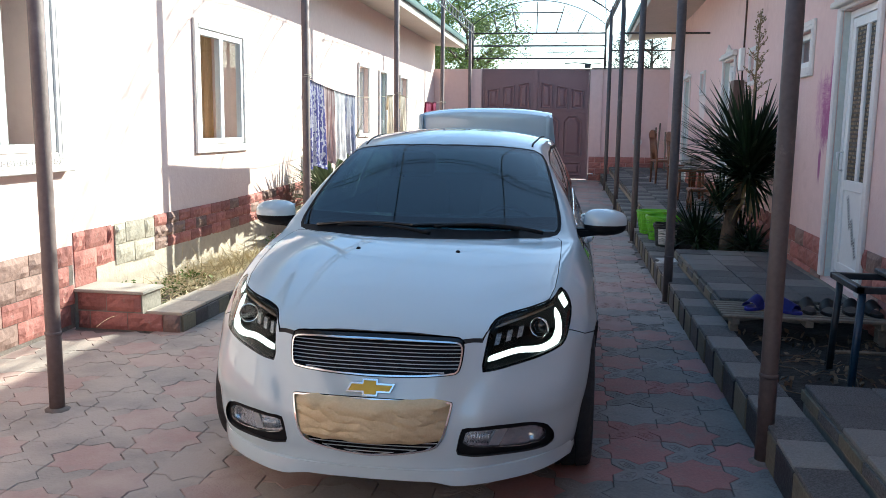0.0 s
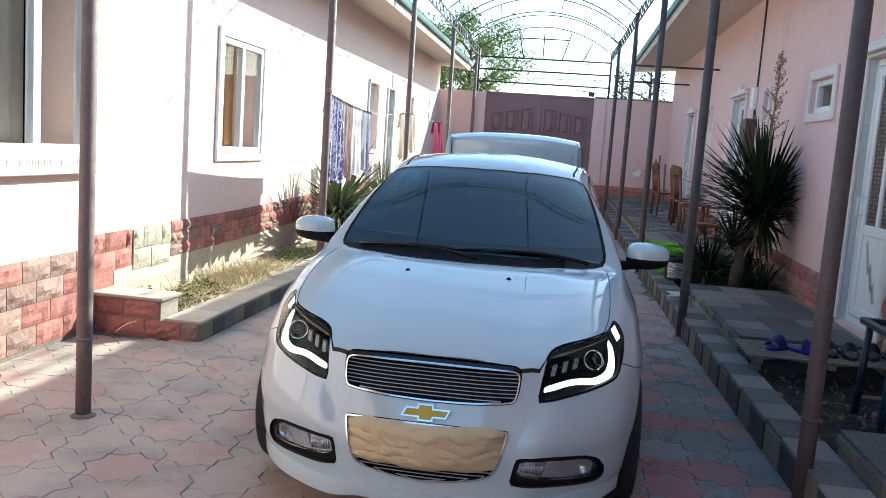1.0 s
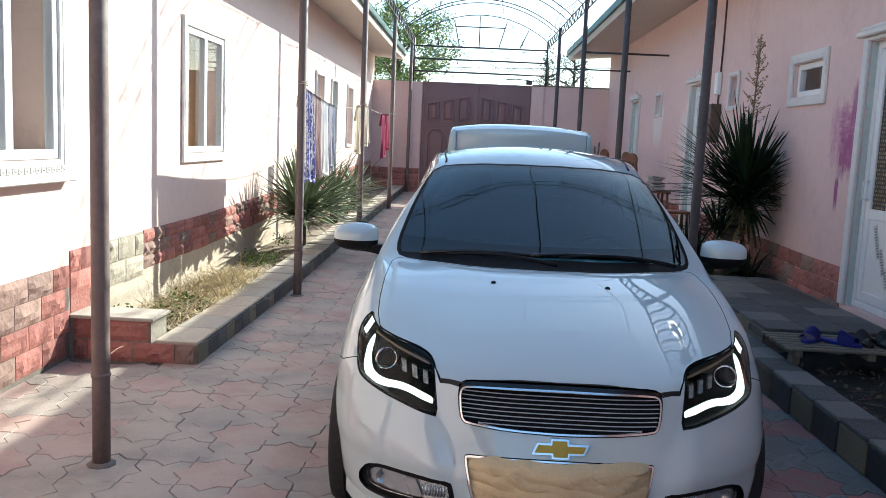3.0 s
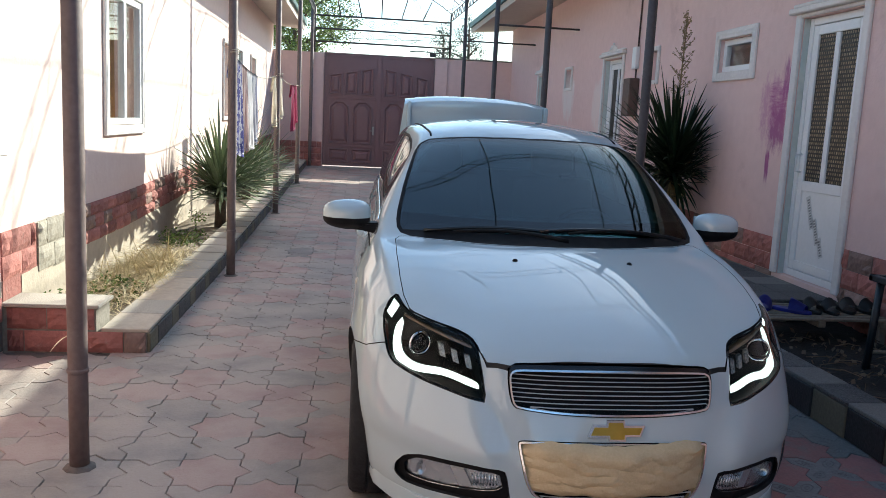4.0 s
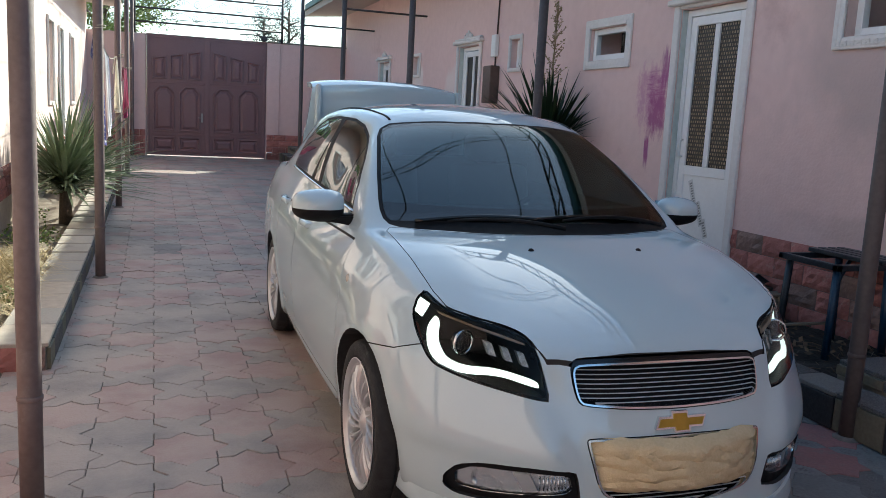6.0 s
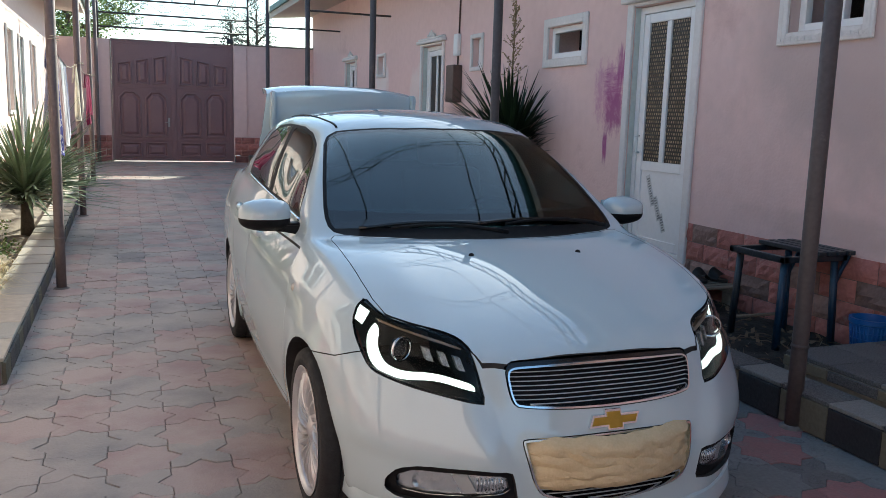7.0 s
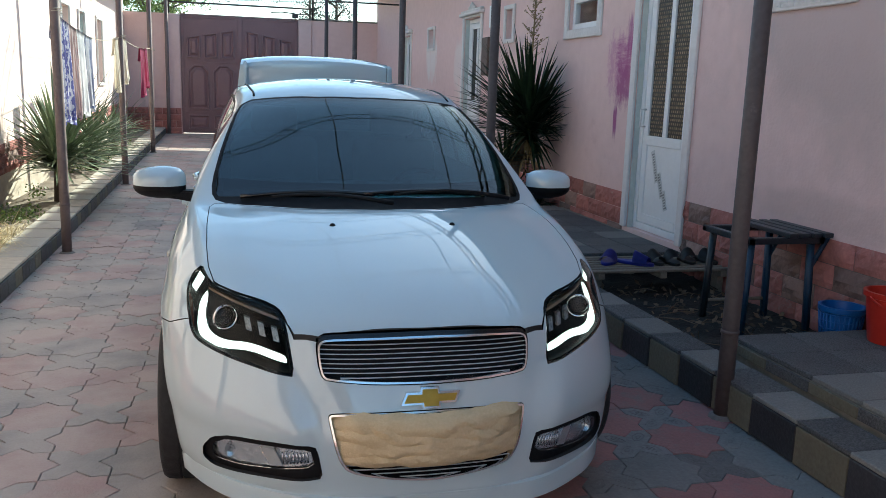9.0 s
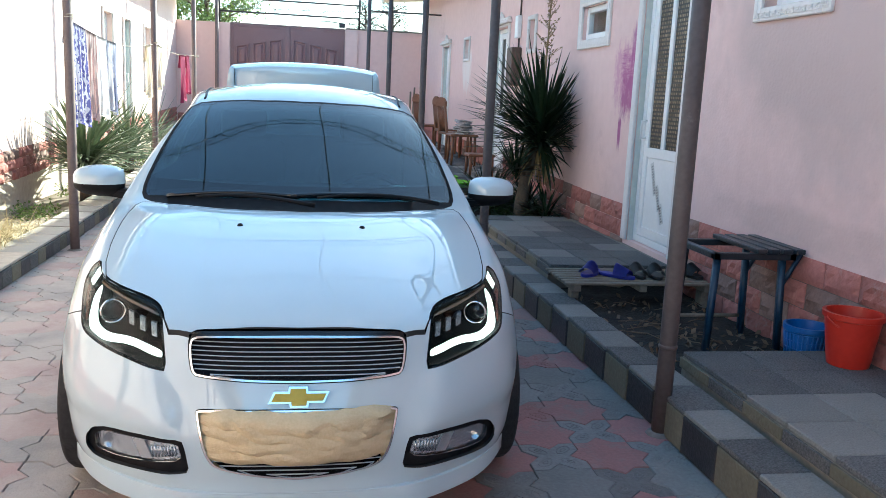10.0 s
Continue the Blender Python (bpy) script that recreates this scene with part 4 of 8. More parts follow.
M_RUBBER = mat("tyre rubber", (0.022, 0.022, 0.023), (0.014, 0.014, 0.015), 0.75, bump=0.3, bump_scale=120, dirt=(0.06, 0.055, 0.05), dirt_scale=12, dirt_at=0.62)
M_ALLOY = mat("silver alloy", (0.66, 0.66, 0.67), (0.56, 0.56, 0.57), 0.32, metal=0.55)
M_SEAT = mat("beige seat fabric", (0.33, 0.30, 0.25), (0.25, 0.22, 0.18), 0.9)

car = thing("car", "white saloon car with dark tinted glass and its boot lid open", "car", at=CAR)

# the cabin hollow
bm = bmesh.new()
rings = []
for i in range(3, NB - 2):
    ring = [(-0.66, SH_B[i][1], 0.42)]
    ring += [tuple(glass_side(i, k, 6, -1, 0.028)) for k in range(0, 6)]
    ring += [tuple(canopy_point(j, i, 0.022)) for j in range(-NF, NF + 1, 4)]
    ring += [tuple(glass_side(i, k, 6, 1, 0.028)) for k in range(5, -1, -1)]
    ring += [(0.66, SH_B[i][1], 0.42)]
    rings.append([bm.verts.new(p) for p in ring])
for a, b in zip(rings, rings[1:]):
    for k in range(len(a)):
        bm.faces.new((a[k], a[(k + 1) % len(a)], b[(k + 1) % len(b)], b[k]))
bm.faces.new(rings[0])
bm.faces.new(rings[-1][::-1])
bmesh.ops.triangulate(bm, faces=bm.faces[:])
bmesh.ops.recalc_face_normals(bm, faces=bm.faces[:])
CABIN = mesh_of(bm)
HOLLOW = cut(WHOLE.copy(), CABIN, "DIFFERENCE")

body = HOLLOW.copy()
# wheel wells
bm = bmesh.new()
for sx in (-1, 1):
    for y in (0.79, 3.27):
        n = 40
        prism(bm, [(y + 0.335 * math.cos(2 * math.pi * k / n), 0.305 + 0.335 * math.sin(2 * math.pi * k / n)) for k in range(n)], "x", sx * 0.55, sx * 1.2)
body = cut(body, mesh_of(bm), "DIFFERENCE")
# openings of the nose
bm = bmesh.new()
for o in (LAMP, FOG):
    prism(bm, grown(o, 0.002), "y", -0.2, 0.62 if o is LAMP else 0.42)
    prism(bm, [(-x, z) for x, z in grown(o, 0.002)][::-1], "y", -0.2, 0.62 if o is LAMP else 0.42)
prism(bm, grown(GRILLE, 0.004), "y", -0.2, 0.25)
prism(bm, grown(MOUTH, 0.002), "y", -0.2, 0.22)
body = cut(body, mesh_of(bm), "DIFFERENCE")
# hood, screens, side windows, doors
BACK = lambda d: [(x, y + (d if y < 0.20 else 0)) for x, y in HOOD]
HOODCUT = stamp(grown(BACK(-0.016), 0.003), "z", 0.60, 1.3)
body = cut(body, HOODCUT, "DIFFERENCE")
body = cut(body, stamp(SCREEN, "z", 0.88, 1.7), "DIFFERENCE")
body = cut(body, stamp(REAR_SCREEN, "z", 0.95, 1.7), "DIFFERENCE")
body = cut(body, stamp(WINDOWS, "x", -1.2, 1.2), "DIFFERENCE")
bm = bmesh.new()
for o in (DOOR_F, DOOR_R):
    for a, b in ((-1.2, -0.76), (0.76, 1.2)):
        prism(bm, grown(o, 0.003), "x", a, b)
DOORS = mesh_of(bm)
body = cut(body, DOORS, "DIFFERENCE")
# boot opening, bumper joints, fuel flap outline
bm = bmesh.new()
box(bm, -0.54, 0.54, 3.70, 4.6, 0.62, 1.2)
for sx in (-1, 1):
    prism(bm, [(0.40, 0.700), (0.45, 0.683), (0.52, 0.655), (0.70, 0.625), (0.70, 0.621), (0.52, 0.651), (0.45, 0.679), (0.40, 0.696)], "x", sx * 0.66, sx * 1.0)
body = cut(body, mesh_of(bm), "DIFFERENCE")
M_CABIN_GAP = mat("dark cabin plastic and gap shade", (0.030, 0.029, 0.028), (0.022, 0.021, 0.021), 0.75)
finish("body_shell", body, M_PAINT, car, inner=M_CABIN_GAP)
hood_me = cut(cut(WHOLE.copy(), stamp(BACK(-0.011), "z", 0.64, 1.3), "INTERSECT"), stamp(grown(SCREEN, 0.006), "z", 0.5, 1.7), "DIFFERENCE")
bm = bmesh.new()
prism(bm, grown(GRILLE, 0.006), "y", -0.2, 0.25)
prism(bm, grown(LAMP, 0.008), "y", -0.2, 0.64)
prism(bm, [(-x, z) for x, z in grown(LAMP, 0.008)][::-1], "y", -0.2, 0.64)
hood_me = cut(hood_me, mesh_of(bm), "DIFFERENCE")
hood = finish("hood", hood_me, M_PAINT, car, inner=M_CABIN_GAP, flat=0.3)
for o, name in ((DOOR_F, "front_door"), (DOOR_R, "rear_door")):
    for sx in (-1, 1):
        a, b = (-1.2, -0.765) if sx < 0 else (0.765, 1.2)
        door = finish(name, cut(cut(WHOLE.copy(), stamp(o, "x", a, b), "INTERSECT"), stamp(WINDOWS, "x", -1.2, 1.2), "DIFFERENCE"), M_PAINT, car)
        bm = bmesh.new()
        y = 2.10 if "front" in name else 2.92
        z = 0.845 if "front" in name else 0.875
        x = skin_at(sx * 1.3, y, z, (-sx, 0, 0)).x
        tube(bm, [(x - sx * 0.03, y - 0.10, z), (x + sx * 0.012, y - 0.085, z), (x + sx * 0.022, y, z + 0.004), (x + sx * 0.012, y + 0.085, z + 0.004), (x - sx * 0.03, y + 0.10, z)], [0.013, 0.016, 0.017, 0.016, 0.013], 10)
        part("door_handle", bm, M_PAINT, door, smooth=True)

# glass
finish("windscreen", cut(HOLLOW.copy(), stamp(grown([(x, max(y, 1.022 + 0.135 * abs(x / 0.66) ** 2.1)) for x, y in SCREEN], -0.016), "z", 0.95, 1.7), "INTERSECT"), M_CARGLASS, car, "dark tinted windscreen", rim=M_TRIMK, flat=0.25)
ring = cut(cut(HOLLOW.copy(), stamp(grown(SCREEN, -0.001), "z", 0.90, 1.7), "INTERSECT"), stamp(grown([(x, max(y, 1.022 + 0.135 * abs(x / 0.66) ** 2.1)) for x, y in SCREEN], -0.014), "z", 0.85, 1.75), "DIFFERENCE")
finish("windscreen_seal", ring, M_TRIMK, car, "black windscreen border and cowl panel")
finish("rear_window", cut(HOLLOW.copy(), stamp(grown(REAR_SCREEN, -0.004), "z", 0.97, 1.7), "INTERSECT"), M_CARGLASS, car, "dark tinted rear window")
W_F = [p for p in grown(WINDOWS, -0.014)]
for sx in (-1, 1):
    a, b = (-1.2, -0.4) if sx < 0 else (0.4, 1.2)
    side = cut(HOLLOW.copy(), stamp(grown(WINDOWS, -0.001), "x", a, b), "INTERSECT")
    panes = cut(side.copy(), stamp(W_F, "x", -1.3, 1.3), "INTERSECT")
    post = [(2.255, 0.95), (2.335, 0.95), (2.375, 1.45), (2.295, 1.45)]
    frame_me = cut(side, cut(stamp(W_F, "x", -1.3, 1.3), stamp(post, "x", -1.4, 1.4), "DIFFERENCE"), "DIFFERENCE")
    finish("window_frame", frame_me, M_TRIMK, car, "black window surround")
    for me in islands(cut(panes, stamp(grown(post, 0.001), "x", -1.4, 1.4), "DIFFERENCE")):
        finish("side_window", me, M_CARGLASS, car, "dark tinted side window")
    bm = bmesh.new()
    pts = [skin_at(sx * 1.3, 1.37 + 1.84 * k / 24, 0.992 + 0.062 * (k / 24) ** 1.5, (-sx, 0, 0)) for k in range(25)]
    tube(bm, [p + Vector((sx * 0.001, 0, 0)) for p in pts if p], 0.006, 8)
    part("belt_moulding", bm, M_CHROME, car, "bright moulding under the side windows")
    bm = bmesh.new()
    tube(bm, [(sx * canopy_point(NF - 4, i)[0], canopy_point(NF - 4, i)[1], canopy_point(NF - 4, i)[2]) for i in range(15, 44)], 0.0055, 6)
    part("roof_ditch_strip", bm, M_TRIMK, car, "dark rubber roof strip")

# grille, mouth, badge
finish("grille_border", cut(inlay(grown(GRILLE, -0.0005), 0.004, 0.05), stamp(grown(BRIGHT, -0.003), "y", -0.4, 0.9), "DIFFERENCE"), M_BLACK, car, "black gap above the grille")
finish("grille_frame", cut(inlay(grown(BRIGHT, -0.001), -0.005, 0.05), stamp(grown(BRIGHT, -0.0065), "y", -0.4, 0.9), "DIFFERENCE"), M_CHROME, car, "chrome grille surround")
finish("grille_backing", inlay(grown(GRILLE, 0.012), 0.045, 0.07, back=0.24), M_TRIMK, car, "black grille backing")


def slat(name, outline, z, d):
    """A thin bright bar across an opening of the nose, following its bow."""
    xs = []
    for (x0, z0), (x1, z1) in zip(outline, outline[1:] + outline[:1]):
        if (z0 - z) * (z1 - z) < 0:
            xs.append(x0 + (x1 - x0) * (z - z0) / (z1 - z0))
    bm = bmesh.new()
    n = 24
    rows = []
    for k in range(n + 1):
        x = min(xs) + (max(xs) - min(xs)) * k / n
        y = skin_at(x, -0.6, z, (0, 1, 0)).y + d
        rows.append([bm.verts.new((x, y + dy, z + dz)) for dy, dz in ((0.0, -0.0013), (0.0, 0.0008), (0.004, 0.0010), (0.004, -0.0013))])
    for p, q in zip(rows, rows[1:]):
        for i in range(4):
            bm.faces.new((p[i], p[(i + 1) % 4], q[(i + 1) % 4], q[i]))
    bm.faces.new(rows[0][::-1])
    bm.faces.new(rows[-1])
    bmesh.ops.recalc_face_normals(bm, faces=bm.faces[:])
    part(name, bm, M_SLAT, car)


for k in range(9):
    slat("grille_slat", grown(BRIGHT, -0.008), 0.5805 + 0.0130 * k, 0.007)
finish("mouth_frame", cut(inlay(MOUTH, -0.004, 0.04), stamp(grown(MOUTH, -0.006), "y", -0.4, 0.9), "DIFFERENCE"), M_CHROME, car, "thin chrome lower-intake surround")
finish("mouth_backing", inlay(grown(MOUTH, 0.01), 0.045, 0.07, back=0.2), M_TRIMK, car, "black lower-intake backing")
for k in range(5):
    slat("intake_slat", grown(MOUTH, -0.005), 0.291 + 0.0135 * k, 0.008)
TIE = [(-0.092, 0.507), (-0.074, 0.542), (-0.032, 0.542), (-0.030, 0.556), (0.026, 0.556), (0.028, 0.542), (0.092, 0.542), (0.076, 0.510), (0.030, 0.510), (0.028, 0.497), (-0.026, 0.497), (-0.028, 0.508)]
badge = finish("badge", inlay(TIE, -0.010, 0.004), M_CHROME, car, "plain cross-shaped badge in chrome and gold")
finish("badge_face", inlay(grown(TIE, -0.0062), -0.0125, -0.009), M_GOLD, badge, "gold badge face")

# lower lip of the bumper, stepping forward towards its corners
bm = bmesh.new()
rows = []
for k in range(61):
    x = -0.76 + 1.52 * k / 60
    p = skin_at(x, -0.6, 0.232, (0, 1, 0))
    if p:
        d = 0.003 + (0.003 + 0.020 * smooth_step(0.22, 0.34, abs(x))) * (1 - smooth_step(0.56, 0.74, abs(x)))
        z = 0.190 - 0.012 * smooth_step(0.22, 0.34, abs(x))
        rows.append([bm.verts.new((x, p.y + dy, zz)) for dy, zz in ((0.03, 0.246), (-d * 0.5, 0.236), (-d, z + 0.016), (-d, z + 0.004), (-d + 0.008, z), (0.05, z))])
for p, q in zip(rows, rows[1:]):
    for i in range(6):
        bm.faces.new((p[i], p[(i + 1) % 6], q[(i + 1) % 6], q[i]))
bm.faces.new(rows[0][::-1])
bm.faces.new(rows[-1])
bmesh.ops.recalc_face_normals(bm, faces=bm.faces[:])
part("bumper_lip", bm, M_PAINT, car, smooth=True, angle=40)

# lamps
M_HOUSING = mat("black lamp housing", (0.007, 0.010, 0.012), (0.004, 0.006, 0.007), 0.4, spec=0.08)
for sx in (-1, 1):
    flip = lambda o: [(sx * x, z) for x, z in (o if sx > 0 else o[::-1])]
    lamp = finish("headlight", inlay(flip(grown(LAMP, 0.001)), 0.055, 0.075, back=0.61), M_HOUSING, car, "black-housed projector headlight with a lit white strip")
    finish("lens", inlay(flip(LAMP), 0.0, 0.004), M_LENS, lamp, "clear headlight lens").visible_shadow = False
    finish("lens_border", cut(inlay(flip(grown(LAMP, 0.0005)), 0.0055, 0.055, back=0.61), stamp(flip(grown(LAMP, -0.006)), "y", -0.4, 0.9), "DIFFERENCE"), M_HOUSING, lamp)
    finish("light_strip", inlay(flip(grown(DRL, -0.0025)), 0.022, 0.034), M_DRL, lamp, "lit white running-light strip")
    # Reflective corner patch; the glow is put in for its bright reflection.
    finish("corner_marker", inlay(flip(CORNER), 0.022, 0.034), M_DRL, lamp, "white corner reflector, glow standing for its reflection")
    finish("side_reflector", inlay(flip(SIDE), 0.020, 0.034), M_SIDE, lamp, "brown-red side reflector")
    finish("turn_strip", inlay(flip(AMBER), 0.018, 0.030), M_AMBER, lamp, "unlit amber turn-signal strip")
    at = Matrix.Translation((sx * 0.606, 0.385, 0.706)) @ Matrix.Rotation(radians(-24 * sx), 4, "Z") @ Matrix.Rotation(radians(90), 4, "X")
    bm = bmesh.new()
    lathe(bm, [(0.037, 0.020), (0.041, 0.022), (0.041, 0.030), (0.035, 0.030), (0.033, 0.022), (0.037, 0.020)], at, 32)
    part("projector_ring", bm, M_CHROME, lamp, "chrome projector ring")
    bm = bmesh.new()
    lathe(bm, [(0.033, 0.004), (0.030, 0.016), (0.022, 0.024), (0.012, 0.028), (0.0, 0.029)], at, 32)
    part("projector_lens", bm, M_BLACK, lamp, "dark projector lens")
    for k in range(3):
        x, z = 0.530 - 0.040 * k, 0.699 - 0.009 * k
        sq = [(x - 0.008, z + 0.016), (x + 0.010, z + 0.019), (x + 0.004, z - 0.016), (x - 0.014, z - 0.019)]
        finish("led_cell", inlay(flip(sq), 0.030, 0.045), M_CELL, lamp, "smoky silver cube lamp")
    fog = finish("fog_light", cut(inlay(flip(FOG), 0.014, 0.06, back=0.41), stamp(flip(FOG_LENS), "y", -0.3, 0.9), "DIFFERENCE"), M_TRIMK, car, "fog lamp in a black surround")
    finish("reflector", inlay(flip(grown(FOG_LENS, -0.001)), 0.024, 0.040, back=0.41), M_REFLECT, fog, "faceted silver reflector")
    mid = [(0.435, 0.318), (0.460, 0.368), (0.500, 0.366), (0.470, 0.310)]
    bowl = skin_at(sx * 0.583, -0.6, 0.330, (0, 1, 0))
    at = Matrix.Translation((sx * 0.583, bowl.y + 0.048, 0.329)) @ Matrix.Rotation(radians(-20 * sx), 4, "Z") @ Matrix.Rotation(radians(90), 4, "X")
    bm = bmesh.new()
    lathe(bm, [(0.027, 0.014), (0.025, 0.012), (0.018, 0.002), (0.010, -0.002), (0.008, 0.008), (0.0, 0.010)], at, 20)
    part("bulb_bowl", bm, M_CHROME, fog, "bright round reflector bowl")
    finish("divider", inlay(flip(mid), 0.018, 0.0235), M_ALLOY, fog, "grey divider of the fog lamp")
    finish("lens", inlay(flip(grown(FOG_LENS, -0.001)), 0.012, 0.0145), M_LENS, fog, "clear fog-lamp lens").visible_shadow = False
    bm = bmesh.new()
    ribs = [(0.362 + 0.010 * k, 0.335 - 0.0015 * k, 0.366 - 0.0003 * k) for k in range(8)]
    for x, za, zb in ribs:
        q = skin_at(sx * x, -0.6, za + 0.015, (0, 1, 0))
        tube(bm, [(sx * x, q.y + 0.021, za), (sx * (x + 0.004), q.y + 0.021, zb)], 0.0028, 5)
    part("lens_ribs", bm, M_REFLECT, fog, "bright ribs behind the fog-lamp lens")

# wheels
def tyre_bm():
    bm = bmesh.new()
    n = 96
    prof = [(0.222, -0.075), (0.235, -0.094), (0.262, -0.100), (0.285, -0.094), (0.296, -0.080), (0.300, -0.055), (0.301, -0.036), (0.294, -0.034), (0.294, -0.028), (0.301, -0.026), (0.302, 0.0), (0.301, 0.026), (0.294, 0.028), (0.294, 0.034), (0.301, 0.036), (0.300, 0.055), (0.296, 0.080), (0.285, 0.094), (0.262, 0.100), (0.235, 0.094), (0.222, 0.075)]
    rings = []
    for k in range(n):
        a = 2 * math.pi * k / n
        ring = []
        for r, w in prof:
            notch = 0.006 if k % 3 == 0 and r > 0.29 and abs(w) > 0.05 else 0.0
            ring.append(bm.verts.new((w, (r - notch) * math.cos(a), (r - notch) * math.sin(a))))
        rings.append(ring)
    for k in range(n):
        a, b = rings[k], rings[(k + 1) % n]
        for q in range(len(prof) - 1):
            bm.faces.new((a[q], a[q + 1], b[q + 1], b[q])).smooth = True
    bmesh.ops.recalc_face_normals(bm, faces=bm.faces[:])
    return bm


def spoke_bm():
    """One thin curved spoke; the wheel's outside is towards -x."""
    bm = bmesh.new()
    rows = []
    for k in range(9):
        t = k / 8
        r = 0.045 + 0.177 * t
        a = 0.30 * math.sin(t * math.pi * 0.5) + 0.06 * t
        w = 0.006 + 0.008 * t
        x = -0.062 - 0.022 * math.sin(t * math.pi * 0.9) + 0.004 * t
        ey, ez = math.cos(a), math.sin(a)
        row = []
        for dx, dw in ((0, -1), (-0.010, -0.45), (-0.010, 0.45), (0, 1), (0.02, 0.8), (0.02, -0.8)):
            row.append(bm.verts.new((x + dx, r * ey - dw * w * ez, r * ez + dw * w * ey)))
        rows.append(row)
    for a, b in zip(rows, rows[1:]):
        for q in range(6):
            bm.faces.new((a[q], a[(q + 1) % 6], b[(q + 1) % 6], b[q]))
    bm.faces.new(rows[0][::-1])
    bm.faces.new(rows[-1])
    bmesh.ops.recalc_face_normals(bm, faces=bm.faces[:])
    return bm


TURN_X = Matrix.Rotation(radians(-90), 4, "Y")
first = None
for sx, y in ((-1, 0.79), (-1, 3.27), (1, 0.79), (1, 3.27)):
    at = Matrix.Translation((sx * (0.724 if y < 2 else 0.698), y, 0.300)) @ Matrix.Rotation(0 if sx < 0 else math.pi, 4, "Z")
    if first is None:
        bm = bmesh.new()
        lathe(bm, [(0.200, -0.075), (0.205, 0.05), (0.214, 0.085), (0.229, 0.092), (0.234, 0.097), (0.230, 0.099), (0.222, 0.094), (0.216, 0.086), (0.218, 0.080)], TURN_X, 64)
        wheel = part("wheel", bm, M_ALLOY, car, "silver multi-spoke alloy wheel", smooth=True)
        tyre = part("tyre", tyre_bm(), M_RUBBER, wheel, "black low-profile tyre", smooth=True, angle=50)
        bm = bmesh.new()
        lathe(bm, [(0.0, 0.086), (0.022, 0.085), (0.030, 0.078), (0.050, 0.072), (0.062, 0.055), (0.062, 0.02)], TURN_X, 32)
        part("hub_cap", bm, M_ALLOY, wheel, smooth=True)
        bm = bmesh.new()
        lathe(bm, [(0.0, -0.02), (0.135, -0.02), (0.137, 0.0), (0.0, 0.0)], TURN_X, 32)
        part("brake_disc", bm, mat("brake disc steel", (0.30, 0.29, 0.28), rough=0.4, metal=0.9), wheel, "dull steel brake disc")
        # Added dark disc stands for the shaded rim barrel between the spokes.
        bm = bmesh.new()
        lathe(bm, [(0.0, 0.036), (0.198, 0.030), (0.198, 0.020), (0.0, 0.022)], TURN_X, 48)
        part("dust_shield", bm, M_TRIMK, wheel, "dark disc behind the spokes, standing for barrel shade")
        sp = None
        for k in range(20):
            if sp is None:
                sp = part("spoke", spoke_bm(), M_ALLOY, wheel, smooth=True, angle=35)
            else:
                o = new("spoke", sp.data)
                o.parent = wheel
                o.matrix_basis = Matrix.Rotation(2 * math.pi * k / 20, 4, "X")
        for k in range(5):
            bm = bmesh.new()
            a = 2 * math.pi * (k + 0.5) / 5
            lathe(bm, [(0.0, 0.074), (0.006, 0.074), (0.007, 0.066)], Matrix.Translation((0, 0.038 * math.cos(a), 0.038 * math.sin(a))) @ TURN_X, 8)
            part("wheel_bolt", bm, M_CHROME, wheel)
        wheel.matrix_basis = at
        first = wheel
    else:
        o = copy_thing(first, at)
        o.parent = car
        o.matrix_basis = at

